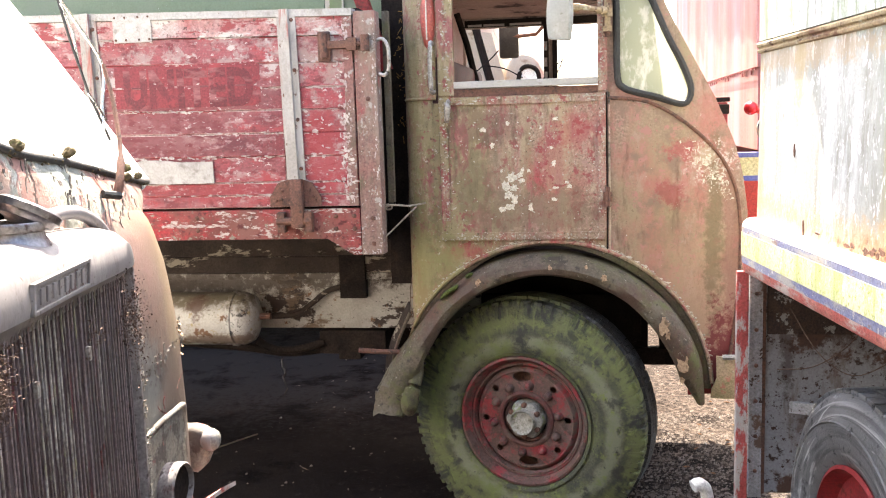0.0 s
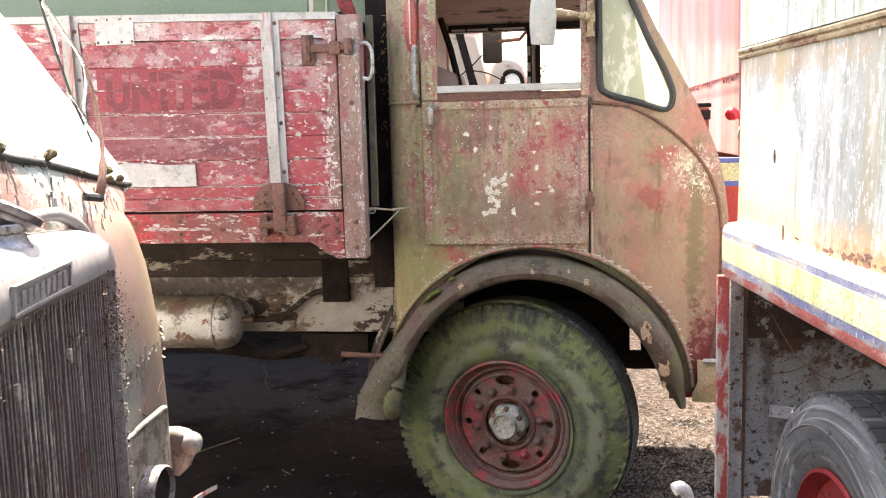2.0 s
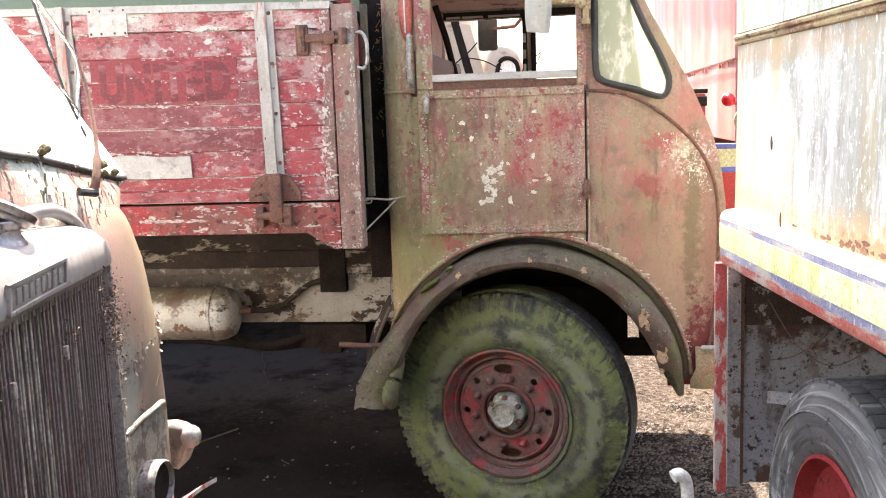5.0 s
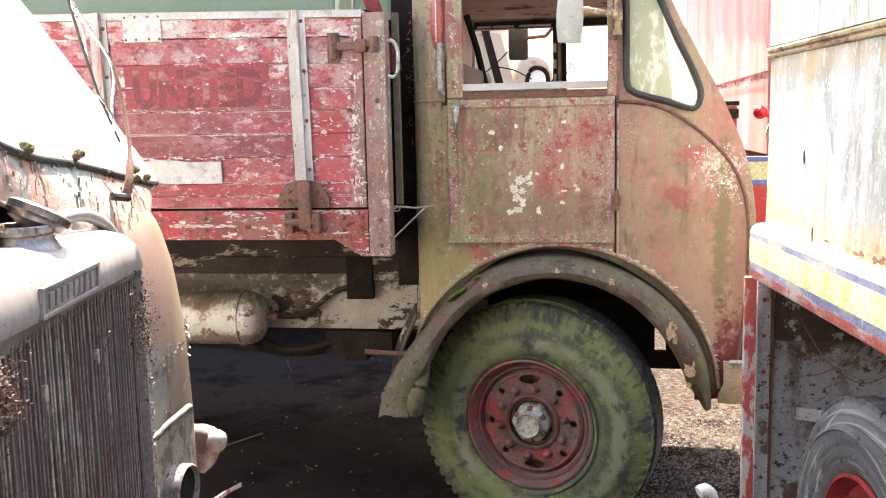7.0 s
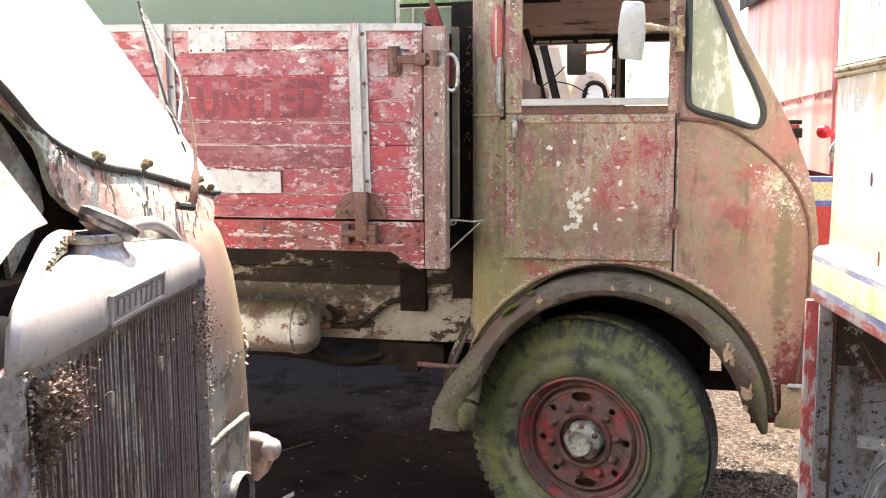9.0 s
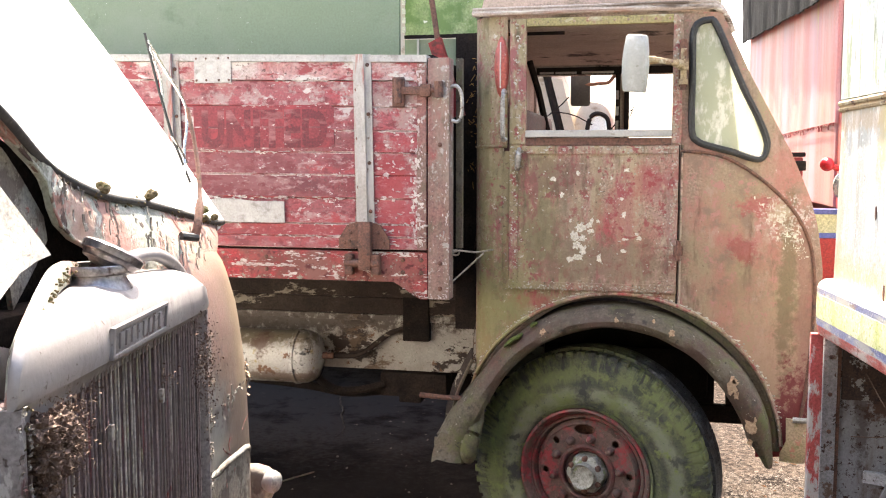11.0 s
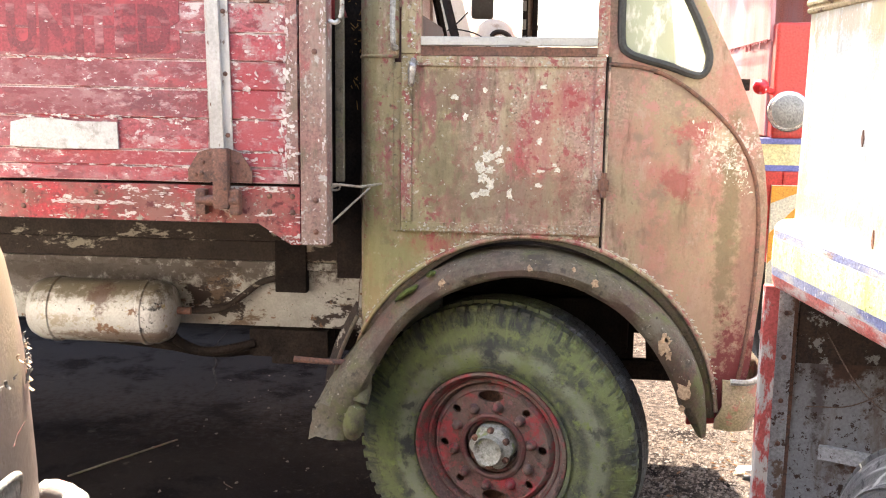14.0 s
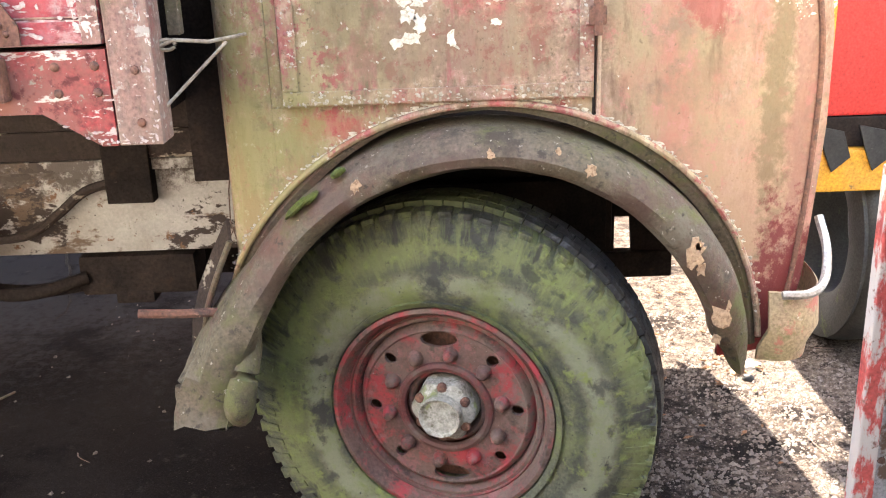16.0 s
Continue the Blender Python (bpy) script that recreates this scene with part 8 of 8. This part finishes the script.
    prof = [(0.262, 0.03), (0.285, 0.010), (0.33, -0.010), (0.39, -0.016), (0.44, -0.004), (0.478, 0.016), (0.490, 0.034), (0.492, 0.06), (0.492, 0.22), (0.478, 0.262), (0.39, 0.29), (0.262, 0.25)]
    t = lathe(prof, (0, 0, 0), "x", 72)
    t.transform(turn)
    tyre = part("tyre", t, "grey_tyre", van, "scuffed grey tyre", True)
    for j, (x0, x1, off) in enumerate(((0.030, 0.088, 0), (0.096, 0.143, 0.5), (0.150, 0.198, 0), (0.205, 0.245, 0.5))):
        spread("tread_block", box(x0, x1, -0.0235, 0.0235, 0.484 if j else 0.470, 0.503, 0.004 if j < 2 else 0), "grey_tyre", tyre, [turn @ Matrix.Rotation(2 * math.pi * (k + off) / 60, 4, "X") for k in range(60)])
    for rr in (0.40,):
        t = lathe([(rr, 0.0), (rr + 0.004, -0.004), (rr + 0.008, 0.0)], (-0.014, 0, 0), "x", 64)
        t.transform(turn)
        part("sidewall_ring", t, "grey_tyre", tyre, smooth=True)
    t = lathe([(0.262, 0.06), (0.275, 0.012), (0.262, 0.006), (0.25, 0.03), (0.235, 0.07), (0.20, 0.09), (0.12, 0.10), (0.10, 0.07), (0.06, 0.05), (0.01, 0.048)], (0, 0, 0), "x", 48)
    t.transform(turn)
    part("wheel_rim", t, "dark_red", van, "dark red wheel rim", True)
    return van


build_striped_vehicle()


# ---- the red recovery truck behind ----
def build_recovery_truck():
    rt = thing("recovery_truck", "bright red recovery truck with blue and yellow bands", "truck")
    y = 5.30
    body = part("body_front", box(1.13, 2.9, y, y + 2.6, 1.01, 1.46, 0.01), "fire_red", rt)
    part("front_return", box(0.935, 1.129, y, y + 0.05, 1.20, 1.46, 0.006), "fire_red", body)
    part("blue_stripe", box(0.933, 2.9, y - 0.003, y + 0.06, 1.4605, 1.486, 0.002), "band_blue", body)
    part("yellow_stripe", box(0.933, 2.9, y - 0.003, y + 0.06, 1.4865, 1.578, 0.002), "band_yellow", body)
    part("blue_stripe", box(0.933, 2.9, y - 0.003, y + 0.06, 1.5785, 1.604, 0.002), "band_blue", body)
    part("upper_body", box(1.30, 2.9, y + 0.06, y + 2.6, 1.6045, 1.90, 0.01), "dark_red", rt)
    part("lamp_post", box(1.065, 1.205, y - 0.01, y + 0.08, 1.6045, 2.10, 0.012), "fire_red", rt)
    part("grille_bar", box(1.21, 1.40, y + 0.0, y + 0.03, 1.615, 1.64, 0.004), "fire_red", rt)
    for x in (1.235, 1.285, 1.335, 1.385):
        part("grille_bar", box(x, x + 0.02, y, y + 0.03, 1.64, 1.80, 0.004), "fire_red", rt)
    part("grille_bar", box(1.205, 1.42, y - 0.01, y + 0.04, 1.80, 1.86, 0.006), "fire_red", rt)
    h = part("head_lamp", lathe([(0.02, 0.10), (0.06, 0.07), (0.080, 0.02), (0.086, 0.0), (0.086, -0.016), (0.078, -0.022)], (1.105, 5.19, 1.722), "y", 32), "chrome", rt, "round headlamp with pale rim", True)
    part("lamp_lens", lathe([(0.078, -0.018), (0.05, -0.032), (0.015, -0.038)], (1.105, 5.19, 1.722), "y", 32), "lens_glass", h, "frosted lamp glass", True)
    rl = part("marker_lamp", lathe([(0.012, 0.05), (0.030, 0.03), (0.034, 0.0), (0.032, -0.012), (0.020, -0.034), (0.005, -0.042)], (0.998, 5.235, 1.825), "y", 20), "red_lens", rt, "red round marker lamp", True)
    part("lamp_arm", tube([(0.998, 5.26, 1.825), (1.08, 5.32, 1.80)], 0.014), "fire_red", rl)
    part("mirror", box(0.852, 0.905, 5.36, 5.39, 1.72, 1.86, 0.008), "dark_red", rt, "dark red mirror back")
    part("mirror_cap", box(0.835, 0.915, 5.35, 5.40, 1.862, 1.885, 0.006), "blackiron", rt)
    # warning board in slanting stripes
    x0, x1, z0, z1, yy = 1.08, 1.262, 0.90, 1.40, y - 0.022
    board = part("warning_board", box(x0, x1, yy, yy + 0.014, z0, z1, 0.002), "pale_board", rt, "orange and pale striped board")
    for k in range(3):
        za = 0.78 + 0.27 * k
        pts = [(x0, za), (x1, za + 0.20), (x1, za + 0.335), (x0, za + 0.135)]
        pts = [(x, min(max(z, z0 + 0.003), z1 - 0.003)) for x, z in pts]
        if pts[3][1] - pts[0][1] > 0.01:
            part("stripe", plate(pts, yy - 0.003, yy), "orange", board)
    part("board_bolt", lathe([(0.010, 0.0), (0.008, -0.006), (0.003, -0.008)], (1.245, yy - 0.002, 1.30), "y", 10), "rust", board)
    part("black_valance", box(1.21, 2.9, y - 0.012, y + 0.1, 0.905, 1.008, 0.004), "blackiron", rt)
    part("bumper", box(1.22, 2.9, y - 0.05, y + 0.05, 0.755, 0.902, 0.008), "bumper_yellow", rt, "yellow front bumper")
    for x in (1.22, 1.36, 1.5):
        part("torn_flap", plate([(x, 0.99), (x + 0.09, 0.97), (x + 0.12, 0.88), (x + 0.06, 0.83), (x + 0.03, 0.90)], y - 0.062, y - 0.053), "rubber", rt)
    # rounded guard of bronze wire
    bm = bmesh.new()
    for k in range(16):
        a = 1.225 + 0.018 * k
        tube([(a, y + 0.02, 1.875), (a + 0.16, y + 0.02, 2.16)], 0.0025, 4, bm)
        tube([(a + 0.16, y + 0.024, 1.875), (a, y + 0.024, 2.16)], 0.0025, 4, bm)
    part("wire_guard", bm, "mesh_wire", rt, "bronze wire guard")
    for x in (1.42, 2.55):
        part("tyre", lathe(tyre_profile(0.46), (x, y + 0.35, 0.50), "x", 40), "tread", rt, smooth=True)
    return rt


build_recovery_truck()


def build_backdrops():
    # curtain side of the recovery truck, and the black sheet over it
    side = thing("curtain_body", "faded pinkish-red curtain-sided body with ragged hem", "truck body")
    ys = [5.37 + 0.035 * i for i in range(140)]
    pleat = lambda y: 0.005 * math.sin(y * 6.5) + 0.003 * math.sin(y * 17 + 1)
    part("side_curtain", slab([[(1.052 + pleat(y) * (1 if z > 2.05 else 0.4), y, z) for y in ys] for z in (2.032, 2.2, 2.5, 2.9, 3.3)], 0.02, (1, 0, 0)), "red_curtain", side, "pleated faded curtain", True)
    part("lower_side", box(1.056, 1.082, 5.385, 10.25, 1.61, 2.028, 0.004), "red_curtain", side)
    r = random.Random(9)
    for k in range(90):
        y = 5.40 + 0.035 * k + r.uniform(-0.006, 0.006)
        h = r.choice((0.006, 0.010, 0.014, 0.03))
        part("hem_tab", box(1.044, 1.048, y, y + r.uniform(0.012, 0.026), 2.03 - h, 2.034, 0), "dark_red", side)
    part("body_core", box(1.09, 2.9, 7.92, 10.25, 0.90, 3.3, 0.01), "red_curtain", side)
    part("body_roof", box(1.09, 2.9, 5.37, 7.91, 2.95, 3.3, 0.01), "red_curtain", side)
    for y in (6.4, 9.4):
        part("side_tyre", lathe(tyre_profile(0.50), (1.32, y, 0.54), "x", 40), "tread", side, smooth=True)
    grid = []
    for k in range(9):
        t = k / 8
        row = []
        for y in span(5.30, 10.4, 110):
            zb = 2.655 + 0.075 * (y - 5.5) + 0.004 * math.sin(y * 31)
            row.append((0.985 - 0.022 * noise.noise((y * 2.6, t * 1.5, 4.0)) - 0.012 * noise.noise((y * 9, t * 4, 1.0)), y, zb + (4.0 - zb) * t))
        grid.append(row)
    solo("black_tarpaulin", slab(grid, 0.01, (1, 0, 0)), "black_tarp", "wrinkled black tarpaulin draped over the red curtain body", "tarpaulin", True)
    # green sheet standing in the bed
    gs = slab([[(x, 4.32 + 0.006 * math.sin(4 * x), z) for x in span(-3.4, -0.905, 20)] for z in (1.54, 2.2, 3.2)], 0.02, (0, 1, 0))
    solo("green_sheet", gs, "green", "smooth green sheet standing in the bed", "sheet", True)
    g2 = thing("pale_green_sheet", "pale green leafy-patterned sheet behind the head board", "sheet")
    part("sheet", box(-0.90, -0.20, 4.40, 4.41, 2.388, 3.2, 0.002), "green2", g2)
    part("lower_sheet", box(-0.903, -0.546, 4.405, 4.415, 1.54, 2.370, 0.002), "green", g2, "dark green lower sheet")
    part("frame_bar", box(-0.90, -0.20, 4.385, 4.399, 2.372, 2.387, 0.002), "blackiron", g2)
    part("frame_post", box(-0.845, -0.835, 4.39, 4.40, 1.535, 2.371, 0.002), "alloy", g2)
    bm = bmesh.new()
    for k in range(20):
        box(-0.912, -0.896, 4.392, 4.398, 2.40 + 0.04 * k, 2.425 + 0.04 * k, 0.002, bm)
    part("edge_stitches", bm, "lichen", g2)["kind"] = "stuff"
    # cream cab beyond the far window
    cc = thing("cream_lorry", "cream-painted lorry cab beyond the red lorry", "lorry")
    rings = []
    for z, dx in ((0.9, 0.0), (1.7, 0.0), (2.05, 0.02), (2.35, 0.14), (2.6, 0.22), (2.7, 0.45)):
        rings.append([(-1.7, 7.4, z), (-0.42 - dx, 7.4, z), (-0.36 - dx, 7.5, z), (-0.36 - dx, 9.0, z), (-1.7, 9.0, z)])
    part("cab_body", loft(rings), "cream", cc, smooth=True)
    # Unseen block, added and sized to keep sun off the ground.
    part("load_body", box(-7.5, -0.80, 7.3, 9.4, 0.60, 4.6, 0.02), "cream", cc, "unseen tall block added to shade the ground")
    part("door_pillar", tube([(-0.64, 7.39, 2.55), (-0.50, 7.39, 2.0), (-0.46, 7.39, 1.6)], 0.03), "blackiron", cc)
    hump = smooth_path([(-0.45, 0, 1.40), (-0.432, 0, 2.05), (-0.40, 0, 2.22), (-0.35, 0, 2.28), (-0.29, 0, 2.296), (-0.205, 0, 2.272), (-0.16, 0, 2.20), (-0.14, 0, 2.05), (-0.13, 0, 1.40)], 4)
    rings = [[(-0.29 + (q.x + 0.29) * k, yy, 1.40 + (q.z - 1.40) * k) for q in hump] for yy, k in ((7.40, 0.93), (7.42, 0.98), (7.48, 1.0), (8.3, 1.0))]
    part("scuttle_hump", loft(rings), "cream", cc, "rounded cream scuttle", True)
    part("windscreen_arch", tube(smooth_path([(-0.325, 7.385, 1.95), (-0.318, 7.385, 2.09), (-0.288, 7.385, 2.175), (-0.23, 7.385, 2.19), (-0.175, 7.385, 2.15), (-0.155, 7.385, 2.04)], 5), 0.016), "blackiron", cc, "dark arched screen surround", True)
    part("screen_pane", plate([(-0.318, 1.95), (-0.312, 2.08), (-0.285, 2.16), (-0.23, 2.175), (-0.18, 2.14), (-0.162, 1.95)], 7.388, 7.396), "white_panel", cc)
    part("door_edge", loft([[(-0.585, 7.36, 2.45), (-0.505, 7.36, 2.44), (-0.505, 7.38, 2.44), (-0.585, 7.38, 2.45)], [(-0.46, 7.36, 1.98), (-0.385, 7.36, 1.98), (-0.385, 7.38, 1.98), (-0.46, 7.38, 1.98)]]), "cream", cc, "open cream door")
    for pts in (((-0.60, 7.2, 2.16), (-0.50, 7.2, 2.24), (-0.44, 7.2, 2.30)), ((-0.55, 7.2, 2.20), (-0.40, 7.2, 2.17), (-0.27, 7.2, 2.10)), ((-0.145, 7.2, 2.06), (-0.06, 7.2, 2.165), (0.005, 7.2, 2.205), (0.02, 7.2, 2.23)), ((-0.10, 7.2, 2.05), (-0.03, 7.2, 2.12), (0.01, 7.2, 2.20))):
        part("bare_stem", tube(smooth_path(pts, 4), 0.005, 6), "blackiron", cc)
    for x in (-1.3, -0.6):
        part("tyre", lathe(tyre_profile(0.48), (x, 7.5, 0.52), "y", 36), "tread", cc, smooth=True)


build_backdrops()


# ---- small loose things ----
def build_litter():
    r = random.Random(21)
    verts, faces = [], []
    for q in range(27000):
        if q < 15000:
            x, y = r.uniform(-1.8, 2.2), 4.25 + 4.2 * r.random() ** 1.6
        else:
            x, y = r.uniform(0.25, 1.45), r.uniform(4.1, 5.9)
        if r.random() > (0.04 if x < 0.3 else 1.0):
            continue
        s = 0.0025 + 0.010 * r.random() ** 3
        z = ground_height(x, y) - 0.001
        a, n = r.uniform(0, 6.28), len(verts)
        k = [s * r.uniform(0.6, 1.3) for _ in range(5)]
        verts += [(x + k[i] * math.cos(a + 1.57 * i), y + k[i] * math.sin(a + 1.57 * i), z) for i in range(4)] + [(x + 0.3 * k[0], y + 0.2 * k[1], z + 0.8 * k[4])]
        faces += [(n + i, n + (i + 1) % 4, n + 4) for i in range(4)]
    me = bpy.data.meshes.new("ground_grit")
    me.from_pydata(verts, [], faces)
    me.materials.append(M["stone"])
    tagged(new("ground_grit", me), "scattered grit and small stones on the asphalt", "gravel", "", "stuff")
    bm = bmesh.new()
    for _ in range(16):
        x, y = r.uniform(-1.4, 1.7), r.uniform(4.4, 6.8)
        z = ground_height(x, y) + 0.004
        a, L = r.uniform(0, 6.28), r.uniform(0.03, 0.14)
        tube(smooth_path([(x, y, z), (x + L * math.cos(a), y + L * math.sin(a), z + 0.006), (x + 2 * L * math.cos(a + 0.3), y + 2 * L * math.sin(a + 0.3), z)], 3), 0.002, 4, bm)
    solo("dry_twigs", bm, "debris", "dry twigs lying on the asphalt", "twigs", kind="stuff")
    bm = bmesh.new()
    r = random.Random(77)
    for i in range(70):
        k = r.random()
        x, y = (r.gauss(0.95, 0.16), r.gauss(5.5, 0.5)) if k < 0.6 else (r.gauss(0.45, 0.5), r.gauss(3.5, 0.35))
        a, c = r.uniform(0, 6.28), r.uniform(0.010, 0.024)
        z = ground_height(x, y) + 0.006
        d, e = Vector((math.cos(a), math.sin(a), 0)) * c, Vector((-math.sin(a), math.cos(a), 0)) * c * 0.45
        m0 = Vector((x, y, z))
        v = [bm.verts.new(m0 + q) for q in (-d + Vector((0, 0, 0.004)), e * 0.9 - d * 0.2 + Vector((0, 0, 0.007)), d + Vector((0, 0, 0.005)), -e * 0.9 - d * 0.1 + Vector((0, 0, 0.008)), Vector((0, 0, 0)))]
        for q in range(4):
            bm.faces.new((v[q], v[(q + 1) % 4], v[4]))
    ob = solo("fallen_leaf_litter", bm, "leaf_brown", "brown fallen leaves lying on the asphalt", "leaves", kind="stuff")
    ob.modifiers.new("thick", "SOLIDIFY").thickness = 0.001
    solo("long_batten", box(-0.40, 0.20, -0.004, 0.004, 0, 0.007, 0.001, None, pose(-1.81, 5.18, GZ + 0.004, 0, 0, 59)), "fender", "thin dusty batten lying under the lorry", "batten")
    for x, y, sx, sy, sz, mat, name, label in ((1.075, 5.36, 0.055, 0.035, 0.014, "plate", "flat_stone", "flat grey stone lying on the gravel"), (1.03, 5.30, 0.030, 0.020, 0.016, "tan_peel", "rusty_fragment", "rusty pinkish metal fragment on the gravel"), (1.05, 5.25, 0.022, 0.014, 0.018, "rubber", "rubber_scrap", "black rubber scrap on the gravel")):
        bm = bmesh.new()
        bmesh.ops.create_icosphere(bm, subdivisions=3, radius=1)
        for v in bm.verts:
            v.co *= 1 + 0.3 * noise.noise(v.co * 1.7 + Vector((x * 9, 0, 0)))
            v.co = Vector((x + v.co.x * sx, y + v.co.y * sy, GZ + 0.006 + v.co.z * sz))
        solo(name, bm, mat, label, "stone" if name == "flat_stone" else "scrap", True)
    # Unidentified white shape placed along the camera's sight line; its foot is made up.
    t = tube(smooth_path([(0.60, 3.50, GZ), (0.60, 3.50, 0.30), (0.60, 3.50, 0.50), (0.575, 3.49, 0.55), (0.55, 3.48, 0.545)], 5), 0.022, 14)
    solo("white_pipe", t, "white_panel", "white bent pipe standing in for an unidentified white shape", "pipe", True)
    # dry straw hanging behind the cab
    bm = bmesh.new()
    for _ in range(70):
        x, y, z = r.gauss(-0.572, 0.014), r.uniform(4.25, 4.4), r.uniform(1.75, 2.28)
        d = Vector((r.gauss(0, 0.02), 0, r.gauss(0, 0.03)))
        tube([(x, y, z), Vector((x, y, z)) + d * 0.6], 0.0012, 4, bm)
    solo("dry_straw", bm, "straw", "orange dry stems caught behind the cab", "straw", kind="stuff")


build_litter()
